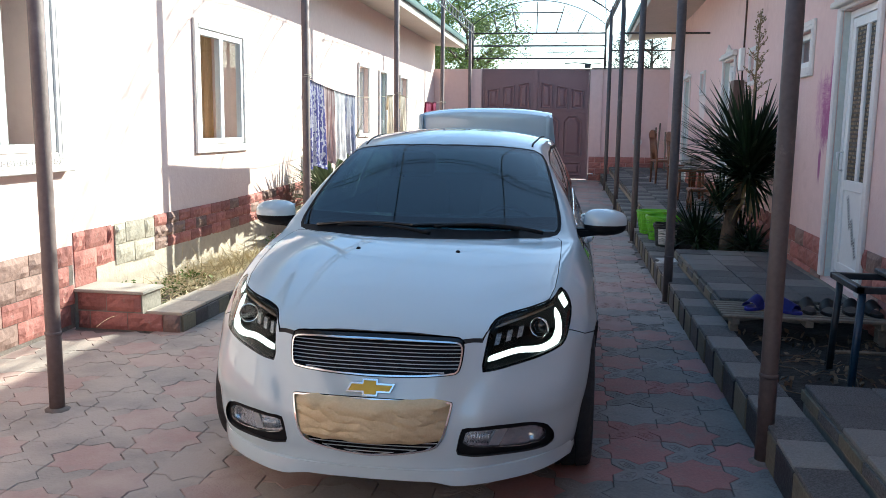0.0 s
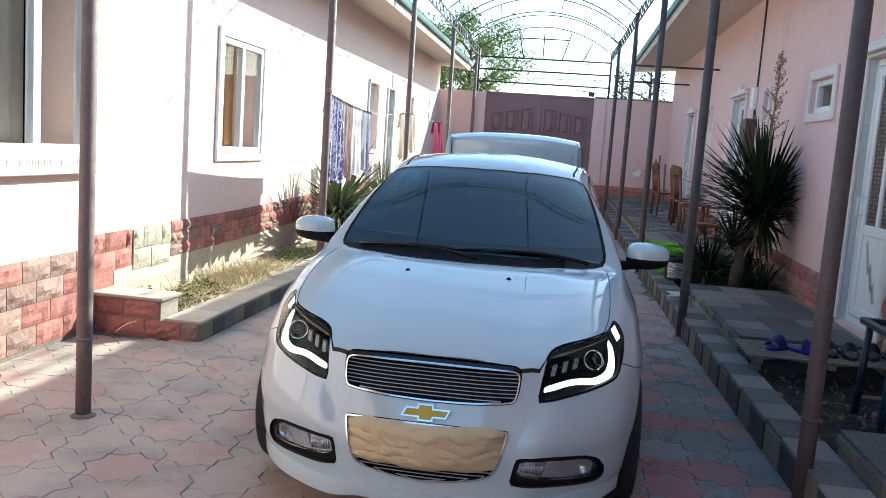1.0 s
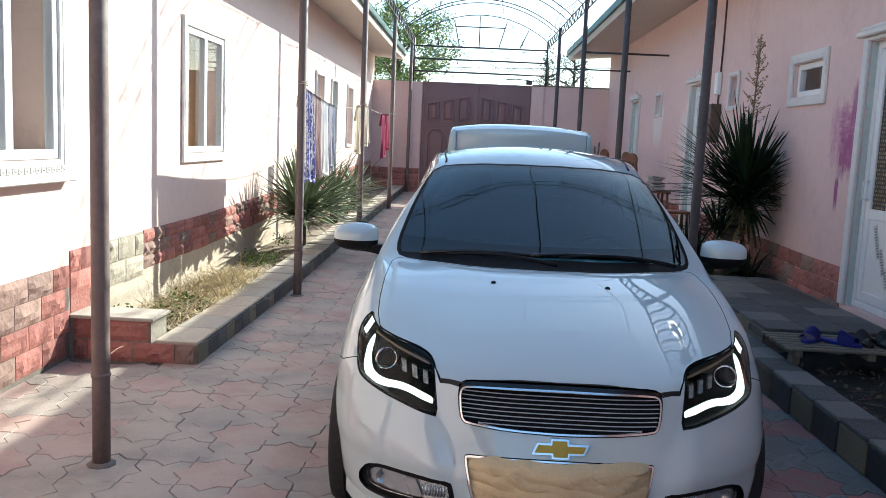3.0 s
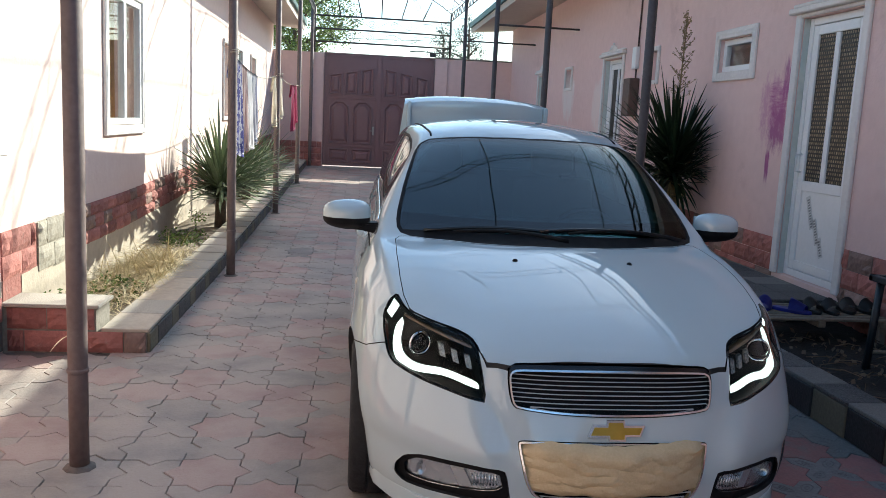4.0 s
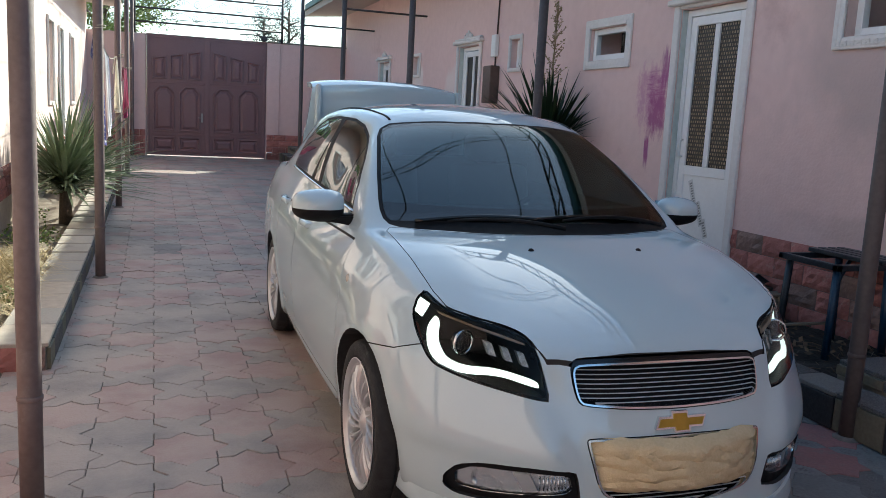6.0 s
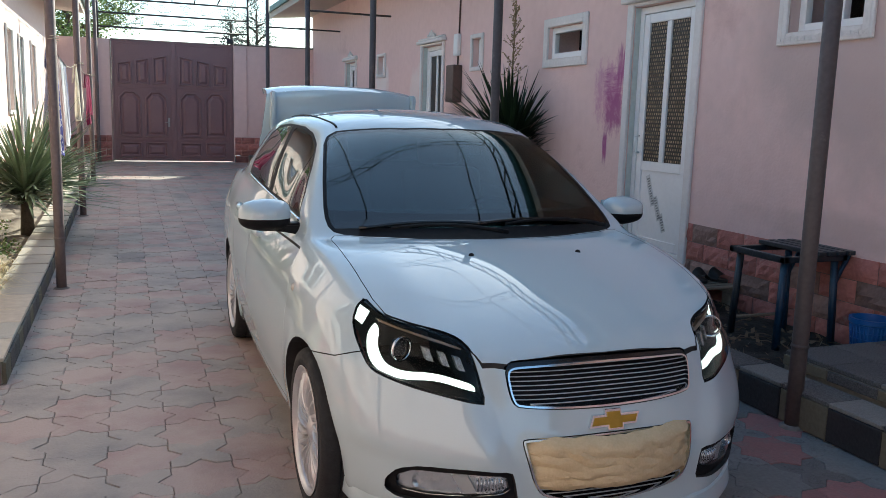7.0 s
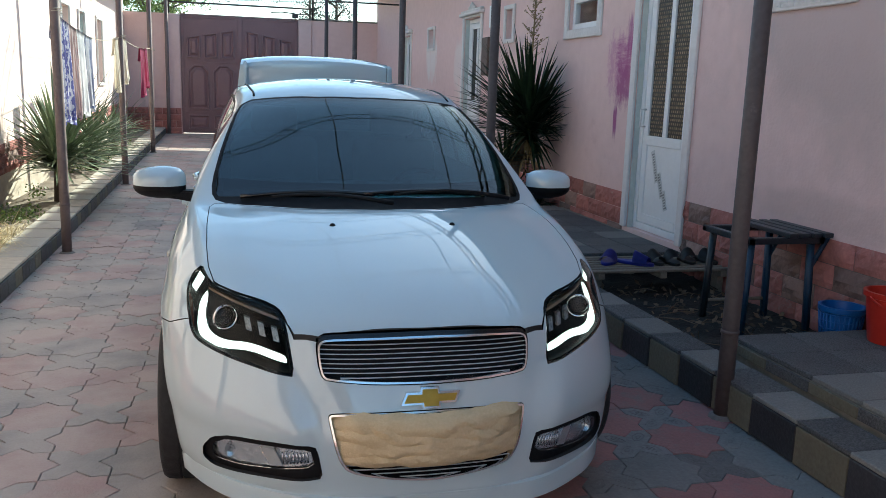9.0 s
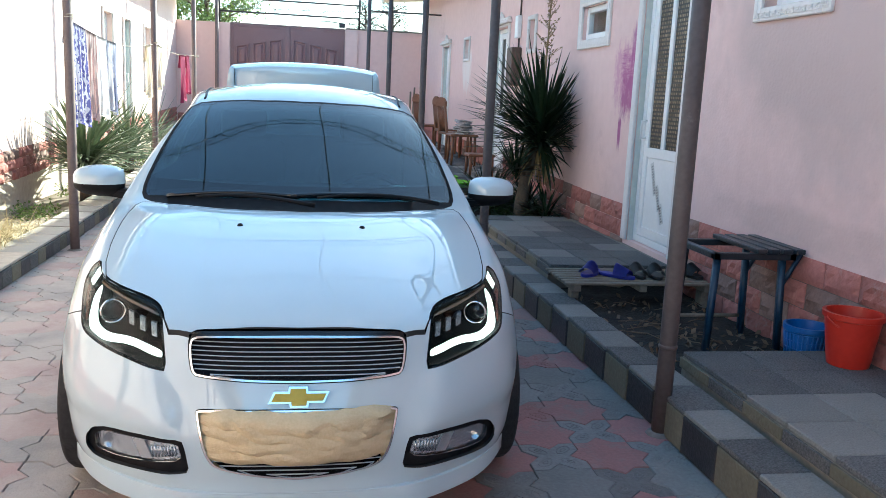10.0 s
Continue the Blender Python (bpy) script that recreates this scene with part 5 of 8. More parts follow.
# door mirrors
for sx in (-1, 1):
    bm = bmesh.new()
    n, m = 16, 24
    rows = []
    for i in range(n + 1):
        t = i / n
        y = -0.075 + 0.145 * t
        s = max(0.02, math.sin(math.pi * min(1, 0.06 + t * 0.74)) ** 0.55)
        row = []
        for k in range(m):
            a = 2 * math.pi * k / m
            ca, sa = math.cos(a), math.sin(a)
            px = abs(ca) ** 0.62 * math.copysign(1, ca) * 0.108 * s
            pz = abs(sa) ** 0.62 * math.copysign(1, sa) * 0.068 * s * (1.0 - 0.16 * (px * sx > 0) * abs(px) / 0.108)
            row.append(bm.verts.new((px, y, pz)))
        rows.append(row)
    for a, b in zip(rows, rows[1:]):
        for k in range(m):
            bm.faces.new((a[k], a[(k + 1) % m], b[(k + 1) % m], b[k])).smooth = True
    bm.faces.new(rows[0])
    bm.faces.new(rows[-1][::-1])
    bmesh.ops.recalc_face_normals(bm, faces=bm.faces[:])
    me = mesh_of(bm)
    low = block(-0.3, 0.3, -0.3, 0.3, -0.3, -0.010)
    base_at = Matrix.Translation((sx * 0.868, 1.40, 1.012)) @ Matrix.Rotation(radians(6 * sx), 4, "Z")
    upper = cut(me.copy(), low.copy(), "DIFFERENCE")
    lower = cut(me, low, "INTERSECT")
    mirror = new("door_mirror", upper)
    upper.materials.append(M_PAINT)
    upper.polygons.foreach_set("use_smooth", [True] * len(upper.polygons))
    upper.set_sharp_from_angle(angle=radians(50))
    mirror.parent, mirror.matrix_basis = car, base_at
    lo = new("mirror_base", lower)
    lower.materials.append(M_TRIMK)
    lower.polygons.foreach_set("use_smooth", [True] * len(lower.polygons))
    lower.set_sharp_from_angle(angle=radians(50))
    lo.parent = mirror
    bm = bmesh.new()
    prism(bm, [(-sx * 0.155, -0.082), (-sx * 0.07, -0.066), (sx * 0.03, -0.060), (sx * 0.03, -0.034), (-sx * 0.155, -0.030)], "y", -0.03, 0.05)
    bmesh.ops.bevel(bm, geom=bm.edges[:], offset=0.008, segments=2, affect="EDGES")
    part("mirror_arm", bm, M_TRIMK, mirror, "black mirror arm")
    bm = bmesh.new()
    box(bm, -0.085, 0.085, 0.0705, 0.073, -0.045, 0.045, 0.0)
    part("mirror_glass", bm, M_CHROME, mirror, "mirror glass")

# wipers, washer jets, side repeaters, aerial
over = lambda x, y, h: skin_at(x, y, 2.0, (0, 0, -1)) + Vector((0, -0.5 * h, 0.85 * h))
for x0, y0, x1, y1 in ((0.05, 0.985, -0.42, 1.070), (0.57, 1.105, 0.06, 1.035)):
    bm = bmesh.new()
    pts = [over(x0 + (x1 - x0) * k / 10, y0 + (y1 - y0) * k / 10, 0.020 + 0.012 * math.sin(math.pi * k / 10)) for k in range(11)]
    tube(bm, pts, [0.010 - 0.0005 * k for k in range(11)], 8)
    wiper = part("wiper", bm, M_TRIMK, car, "black windscreen wiper")
    bm = bmesh.new()
    bx0, bx1 = x1 - 0.12, x1 + 0.40
    pts = [over(bx0 + (bx1 - bx0) * k / 14, y1 + 0.028 + (y0 - y1) * (k / 14 * 0.8 - 0.2), 0.010) for k in range(15)]
    tube(bm, pts, 0.009, 6)
    part("wiper_blade", bm, M_BLACK, wiper)
bm = bmesh.new()
box(bm, -0.64, 0.64, 1.0, 1.26, 0.882, 0.90)
part("cowl_tray", bm, M_CABIN_GAP, car, "dark tray under the windscreen")
# Black tube added to darken the gap between hood and grille.
bm = bmesh.new()
tube(bm, [(x, y + 0.006, 0.690 + 0.06 * max(0, abs(x) - 0.35)) for x, y in sorted([(x, y) for x, y in HOOD if y < 0.23])], 0.013, 8)
part("hood_seal", bm, M_BLACK, car, "black tube standing for shade in the hood gap")
for sx in (-1, 1):
    bm = bmesh.new()
    lathe(bm, [(0.0, 0.010), (0.007, 0.008), (0.011, 0.002), (0.012, -0.006)], Matrix.Translation((sx * 0.222, 0.705, 0.938)), 12)
    part("washer_jet", bm, M_TRIMK, hood, "black washer jet")
    bm = bmesh.new()
    lathe(bm, [(0.0, 0.012), (0.012, 0.010), (0.018, 0.002), (0.018, -0.01)], Matrix.Translation((sx * 0.808, 1.055, 0.775)) @ Matrix.Rotation(radians(90 * sx), 4, "Y"), 16)
    part("side_repeater", bm, mat("clear side repeater", (0.60, 0.55, 0.47), rough=0.2), car, "small pale side repeater")

# boot lid, standing open, with its spoiler
bm = bmesh.new()
rows = []
for k in range(15):
    t = k / 14
    if t < 0.75:
        q = t / 0.75
        y, z = 3.655 - 0.10 * q + 0.03 * q * q, 1.075 + 0.50 * q
    else:
        q = (t - 0.75) / 0.25
        y, z = 3.585 + 0.03 * q + 0.30 * q * q, 1.575 + 0.055 * math.sin(q * 1.6)
    w = 0.575 - 0.06 * min(1, t / 0.75) - 0.02 * max(0, t - 0.75) * 4
    rows.append([bm.verts.new((w * j / 12, y + 0.035 * (j / 12) ** 2, z - 0.035 * abs(j / 12) ** 2.6 * (t > 0.3))) for j in range(-12, 13)])
for a, b in zip(rows, rows[1:]):
    for k in range(24):
        bm.faces.new((a[k], a[k + 1], b[k + 1], b[k]))
bmesh.ops.recalc_face_normals(bm, faces=bm.faces[:])
bmesh.ops.solidify(bm, geom=bm.faces[:], thickness=0.035)
lid = part("boot_lid", bm, M_PAINT, car, "white boot lid raised upright", smooth=True, angle=50)
bm = bmesh.new()
prof = [(3.610, 1.350), (3.550, 1.362), (3.515, 1.560), (3.525, 1.590), (3.60, 1.594)]
rows = []
for j in range(-12, 13):
    x = 0.465 * j / 12
    rows.append([bm.verts.new((x, y + 0.03 * (j / 12) ** 2, z - 0.028 * abs(j / 12) ** 2.6)) for y, z in prof])
for a, b in zip(rows, rows[1:]):
    for k in range(len(prof)):
        bm.faces.new((a[k], a[(k + 1) % 5], b[(k + 1) % 5], b[k]))
bm.faces.new(rows[0])
bm.faces.new(rows[-1][::-1])
bmesh.ops.recalc_face_normals(bm, faces=bm.faces[:])
part("spoiler", bm, M_PAINT, lid, "white boot spoiler", smooth=True, angle=35)
for sx in (-1, 1):
    bm = bmesh.new()
    prism(bm, [(3.63, 1.29), (3.540, 1.31), (3.500, 1.535), (3.512, 1.572), (3.61, 1.575)], "x", min(sx * 0.468, sx * 0.496), max(sx * 0.468, sx * 0.496))
    bmesh.ops.bevel(bm, geom=bm.edges[:], offset=0.008, segments=2, affect="EDGES")
    part("spoiler_end", bm, M_PAINT, lid, smooth=True, angle=50)

# cabin
bm = bmesh.new()
prism(bm, [(1.22, 0.45), (1.22, 0.905), (1.40, 0.925), (1.58, 0.90), (1.62, 0.80), (1.60, 0.45)], "x", -0.64, 0.64)
bmesh.ops.bevel(bm, geom=bm.edges[:], offset=0.02, segments=2, affect="EDGES")
part("dashboard", bm, M_CABIN_GAP, car, "dark dashboard")


def seat(x, y, width, name):
    bm = bmesh.new()
    box(bm, x - width / 2, x + width / 2, y, y + 0.50, 0.46, 0.62, 0.05, segments=3)
    ob = part(name, bm, M_SEAT, car, "light beige fabric seat", smooth=True)
    bm = bmesh.new()
    tilt = Matrix.Translation((x, y + 0.46, 0.60)) @ Matrix.Rotation(radians(-17), 4, "X")
    box(bm, -width / 2, width / 2, -0.06, 0.07, -0.02, 0.56, 0.05, tilt, segments=3)
    part("seat_back", bm, M_SEAT, ob, smooth=True)
    if width < 0.7:
        bm = bmesh.new()
        box(bm, -0.13, 0.13, -0.04, 0.06, 0.58, 0.76, 0.045, tilt, segments=3)
        part("head_rest", bm, M_SEAT, ob, smooth=True)


seat(-0.34, 1.95, 0.48, "seat")
seat(0.34, 1.95, 0.48, "seat")
seat(0.0, 2.75, 1.15, "rear_bench")
bm = bmesh.new()
at = Matrix.Translation((0.34, 1.74, 0.86)) @ Matrix.Rotation(radians(62), 4, "X")
tube(bm, [at @ Vector((0.185 * math.cos(2 * math.pi * k / 40), 0.185 * math.sin(2 * math.pi * k / 40), 0)) for k in range(40)], 0.014, 8, closed=True)
tube(bm, [at @ Vector((-0.18, 0, 0)), at @ Vector((0, 0, -0.03)), at @ Vector((0.18, 0, 0))], 0.018, 8)
tube(bm, [at @ Vector((0, 0, -0.03)), at @ Vector((0, -0.18, 0))], 0.018, 8)
part("steering_wheel", bm, M_CABIN_GAP, car, "dark steering wheel")
for tmp in list(bpy.data.meshes):
    if tmp.users == 0:
        bpy.data.meshes.remove(tmp)

# cloth tied over the number plate
cloth_mat = mat("yellow-tan cloth", (0.68, 0.545, 0.335), (0.58, 0.45, 0.26), 0.95, big=10, fine=120, bump=0.3, bump_scale=250)
bm = bmesh.new()
NXC, NZC = 70, 26
grid = []
for a in range(NXC + 1):
    col = []
    u = a / NXC * 2 - 1
    for b in range(NZC + 1):
        v = b / NZC * 2 - 1
        x = 0.293 * u + 0.008 * noise.noise((u * 3, v * 4, 5))
        z = 0.410 + 0.071 * v + 0.005 * noise.noise((u * 4, v * 2, 9)) + 0.004 * u
        edge = max(0, max(abs(u) ** 10, abs(v) ** 8))
        fold = 0.009 * noise.noise((u * 5 + v * 2, v * 3.0 - u * 3, 1)) + 0.005 * noise.noise((u * 11 + v * 4, v * 5 + u * 4, 3)) + 0.002 * noise.noise((u * 40, v * 30, 2))
        y = 0.078 * u * u - 0.034 + 0.030 * edge + 0.12 * max(0, z - 0.40) - fold
        col.append(bm.verts.new((x, y, z)))
    grid.append(col)
for a, b in zip(grid, grid[1:]):
    for k in range(NZC):
        bm.faces.new((a[k], b[k], b[k + 1], a[k + 1]))
bmesh.ops.recalc_face_normals(bm, faces=bm.faces[:])
bmesh.ops.solidify(bm, geom=bm.faces[:], thickness=0.012)
plate_cloth = tagged(part("cloth", bm, cloth_mat, smooth=True), "crumpled yellow-tan cloth wrapped over the number plate", "cloth")
plate_cloth.location = CAR

# ---- terraces and planter bases ----
bm = bmesh.new()
strip(bm, 0.885, 1.055, YS, -0.05, 0.165, near=1, far=1)
kerb_e = tagged(part("kerb_east", bm, M_CEMENT), "low raised kerb of alternating cream and black tiles", "kerb", kind="structure")
bm = bmesh.new()
strip(bm, 1.105, XE, [-6.9, 4.12], -0.05, 0.250)
platform_a = tagged(part("platform", bm, M_CEMENT), "raised terrace laid with square grey slabs", "terrace", kind="structure")
bm = bmesh.new()
strip(bm, 1.075, XE, [6.15, 8.5], -0.05, 0.275, near=1)
platform_b = tagged(part("platform", bm, M_CEMENT), "raised terrace of grey slabs before the white door", "terrace", kind="structure")
bm = bmesh.new()
strip(bm, 1.075, XE, [10.6, 14, 20.38], -0.05, 0.31, near=1)
platform_c = tagged(part("platform", bm, M_CEMENT), "long raised terrace where the wooden chairs stand", "terrace", kind="structure")


def soil(x0, x1, y0, y1, z, label, material=M_SOIL):
    """A bed of lumpy earth."""
    bm = bmesh.new()
    nx, ny = max(4, int((x1 - x0) / 0.05)), max(4, int((y1 - y0) / 0.06))
    rows = []
    for j in range(ny + 1):
        y = y0 + (y1 - y0) * j / ny
        rows.append([bm.verts.new((x0 + (x1 - x0) * i / nx, y, z + lift(y) + 0.025 * noise.noise((i * 0.35, j * 0.35, z * 9)) + 0.012 * noise.noise((i * 0.9, j * 0.9, 3)))) for i in range(nx + 1)])
    for a, b in zip(rows, rows[1:]):
        for k in range(nx):
            bm.faces.new((a[k], a[k + 1], b[k + 1], b[k])).smooth = True
    tagged(part("soil_bed", bm, material), label, "soil", kind="structure")


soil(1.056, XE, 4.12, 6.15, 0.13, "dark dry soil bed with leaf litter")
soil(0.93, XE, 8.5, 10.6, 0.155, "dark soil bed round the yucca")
soil(XW + 0.001, -3.02, 5.70, 20.4, 0.07, "sunlit planter soil with grass and weeds", M_DRYGROUND)
bm = bmesh.new()
strip(bm, -3.02, -2.765, [5.44, 8, 14, 20.4], -0.05, 0.122)
kerb_w = tagged(part("kerb_west", bm, M_CEMENT), "low planter kerb capped with pale slabs, dark tiled face", "kerb", kind="structure")
bm = bmesh.new()
strip(bm, XW + 0.001, -3.05, [5.435, 5.70], -0.05, 0.262)
planter_end = tagged(part("planter_end", bm, M_CEMENT), "low block end of the planter with tiled top", "planter", kind="structure")

# ---- windows and doors ----
counter = [0, 0]


def rect_frame(bm, s, x0, x1, y0, y1, z0, z1, w, bevel=0.004):
    """Four boards round a rectangle on a wall, from x0 to x1."""
    a, b = min(x0, x1), max(x0, x1)
    box(bm, a, b, y0, y0 + w, z0, z1, bevel)
    box(bm, a, b, y1 - w, y1, z0, z1, bevel)
    box(bm, a, b, y0 + w, y1 - w, z1 - w, z1, bevel)
    box(bm, a, b, y0 + w, y1 - w, z0, z0 + w, bevel)


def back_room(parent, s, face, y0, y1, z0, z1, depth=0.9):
    """A shallow box behind an opening, coloured near black as the room's shade."""
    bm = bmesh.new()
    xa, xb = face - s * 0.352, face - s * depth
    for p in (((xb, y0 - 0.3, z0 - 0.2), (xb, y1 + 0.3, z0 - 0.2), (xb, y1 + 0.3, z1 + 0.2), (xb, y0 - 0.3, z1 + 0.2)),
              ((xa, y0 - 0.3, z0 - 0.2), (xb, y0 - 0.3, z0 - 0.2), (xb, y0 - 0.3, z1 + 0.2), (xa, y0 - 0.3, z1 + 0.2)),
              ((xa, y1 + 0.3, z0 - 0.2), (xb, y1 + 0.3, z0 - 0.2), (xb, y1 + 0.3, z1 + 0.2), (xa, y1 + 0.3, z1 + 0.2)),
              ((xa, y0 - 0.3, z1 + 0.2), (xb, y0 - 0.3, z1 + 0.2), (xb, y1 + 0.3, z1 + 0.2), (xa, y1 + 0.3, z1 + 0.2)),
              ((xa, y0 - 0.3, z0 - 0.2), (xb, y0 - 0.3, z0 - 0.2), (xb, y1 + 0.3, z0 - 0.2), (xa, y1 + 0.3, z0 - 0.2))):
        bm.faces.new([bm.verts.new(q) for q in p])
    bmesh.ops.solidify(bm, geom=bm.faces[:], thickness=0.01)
    part("room_recess", bm, M_DARK, parent, "shallow box behind the glass, near black as room shade")


def curtain(parent, s, x, y0, y1, z0, z1, material, label):
    bm = bmesh.new()
    n = 40
    rows = [[bm.verts.new((x + s * 0.012 * math.sin(k * 1.3) + s * 0.006 * math.sin(k * 2.9), y0 + (y1 - y0) * k / n, z)) for k in range(n + 1)] for z in (z0, z1)]
    for k in range(n):
        bm.faces.new((rows[0][k], rows[0][k + 1], rows[1][k + 1], rows[1][k])).smooth = True
    bmesh.ops.solidify(bm, geom=bm.faces[:], thickness=0.003)
    part("curtain", bm, material, parent, label)


def window(hole, s, face, label, splits=(0.5,), trim=0.085, sill=False, recess=0.07, drape=None):
    y0, y1, z0, z1 = hole
    counter[0] += 1
    top = tagged(new(f"window_{counter[0]}"), label, "window", kind="structure")
    bm = bmesh.new()
    rect_frame(bm, s, face + s * 0.001, face + s * 0.028, y0 - trim, y1 + trim, z0 - trim, z1 + trim, trim - 0.004, 0.006)
    t = part("window_trim", bm, M_TRIM, top, "white moulded surround")
    bm = bmesh.new()
    rect_frame(bm, s, face + s * 0.0275, face + s * 0.031, y0 - trim * 0.75, y1 + trim * 0.75, z0 - trim * 0.75, z1 + trim * 0.75, trim * 0.3, 0.003)
    part("moulding", bm, M_TRIM, t)
    if sill:
        bm = bmesh.new()
        box(bm, min(face + s * 0.002, face + s * 0.07), max(face + s * 0.002, face + s * 0.07), y0 - trim - 0.03, y1 + trim + 0.03, z0 - trim - 0.035, z0 - trim - 0.002, 0.006)
        part("window_sill", bm, M_TRIM, top, "white projecting sill")
    xf, xb = face - s * recess, face - s * (recess + 0.06)
    bm = bmesh.new()
    rect_frame(bm, s, xf, xb, y0 + 0.001, y1 - 0.001, z0 + 0.001, z1 - 0.001, 0.055, 0.004)
    part("window_frame", bm, M_WHITE, top, "white plastic frame")
    edges = [y0, *(y0 + (y1 - y0) * q for q in splits), y1]
    for y in edges[1:-1]:
        bm = bmesh.new()
        box(bm, min(xf, xb) - 0.002, max(xf, xb) - 0.002, y - 0.04, y + 0.04, z0 + 0.056, z1 - 0.056, 0.004)
        part("mullion", bm, M_WHITE, top)
    for a, b in zip(edges, edges[1:]):
        bm = bmesh.new()
        xm = (xf + xb) / 2
        box(bm, xm - 0.003, xm + 0.003, a + 0.03, b - 0.03, z0 + 0.05, z1 - 0.05)
        pane = part("pane", bm, M_GLASS, top)
        pane.visible_shadow = False
    if drape:
        for a, b, m, l in drape:
            curtain(top, s, face - s * (max(recess, 0.0) + 0.085), y0 + (y1 - y0) * a, y0 + (y1 - y0) * b, z0, z1, m, l)
    back_room(top, s, face, y0, y1, z0, z1)
    return top


M_NET = mat("grey net curtain", (0.55, 0.54, 0.51), (0.45, 0.44, 0.42), 0.95)
window(W_HOLES[0], 1, XW, "large white plastic window with a moulded sill", (0.36, 0.70), 0.10, True, -0.015, drape=[(0.02, 0.69, M_NET, "grey net curtain")])
window(W_HOLES[1], 1, XW, "two-part white plastic window with amber curtain", (0.5,), 0.085, recess=-0.015, drape=[(0.08, 0.46, M_CURTAIN, "amber curtain")])
window(W_HOLES[2], 1, XW, "small white plastic window", (0.5,), 0.06)
window(W_HOLES[4], 1, XW, "small white plastic window", (0.5,), 0.06)
window(E_HOLES[0], -1, XE, "white plastic window high in the shaded wall", (0.45,), 0.085, recess=0.07)
window(E_HOLES[2], -1, XE, "small square white window with moulded surround", (), 0.09, recess=0.03)
window(E_HOLES[3], -1, XE, "narrow white window with moulded surround", (), 0.055)
window(E_HOLES[5], -1, XE, "small white window with moulded surround", (), 0.05)
# carved key pattern along the trim under the near windows
for y0, y1, z, s, face in ((3.50, 5.36, 1.213, 1, XW), (4.60, 5.33, 2.003, -1, XE)):
    bm = bmesh.new()
    n = int((y1 - y0) / 0.06)
    for k in range(n):
        y = y0 + (y1 - y0) * (k + 0.5) / n
        xs = sorted((face + s * 0.0315, face + s * 0.036))
        for dy0, dy1, dz0, dz1 in ((-0.024, 0.024, 0.012, 0.017), (-0.024, -0.019, -0.017, 0.011), (-0.018, 0.012, -0.017, -0.012), (0.007, 0.012, -0.011, 0.002), (-0.008, 0.006, -0.003, 0.002)):
            box(bm, xs[0], xs[1], y + dy0, y + dy1, z + dz0, z + dz1)
    tagged(part("trim_ornament", bm, M_TRIM), "white key-pattern moulding under the window", "moulding", kind="structure")

M_LATTICE_B = mat("dark lattice backing", (0.022, 0.018, 0.015), (0.012, 0.010, 0.009), 0.4)
M_LATTICE = mat("brown woven lattice", (0.36, 0.29, 0.20), (0.22, 0.17, 0.11), 0.4, rnd=0.5)


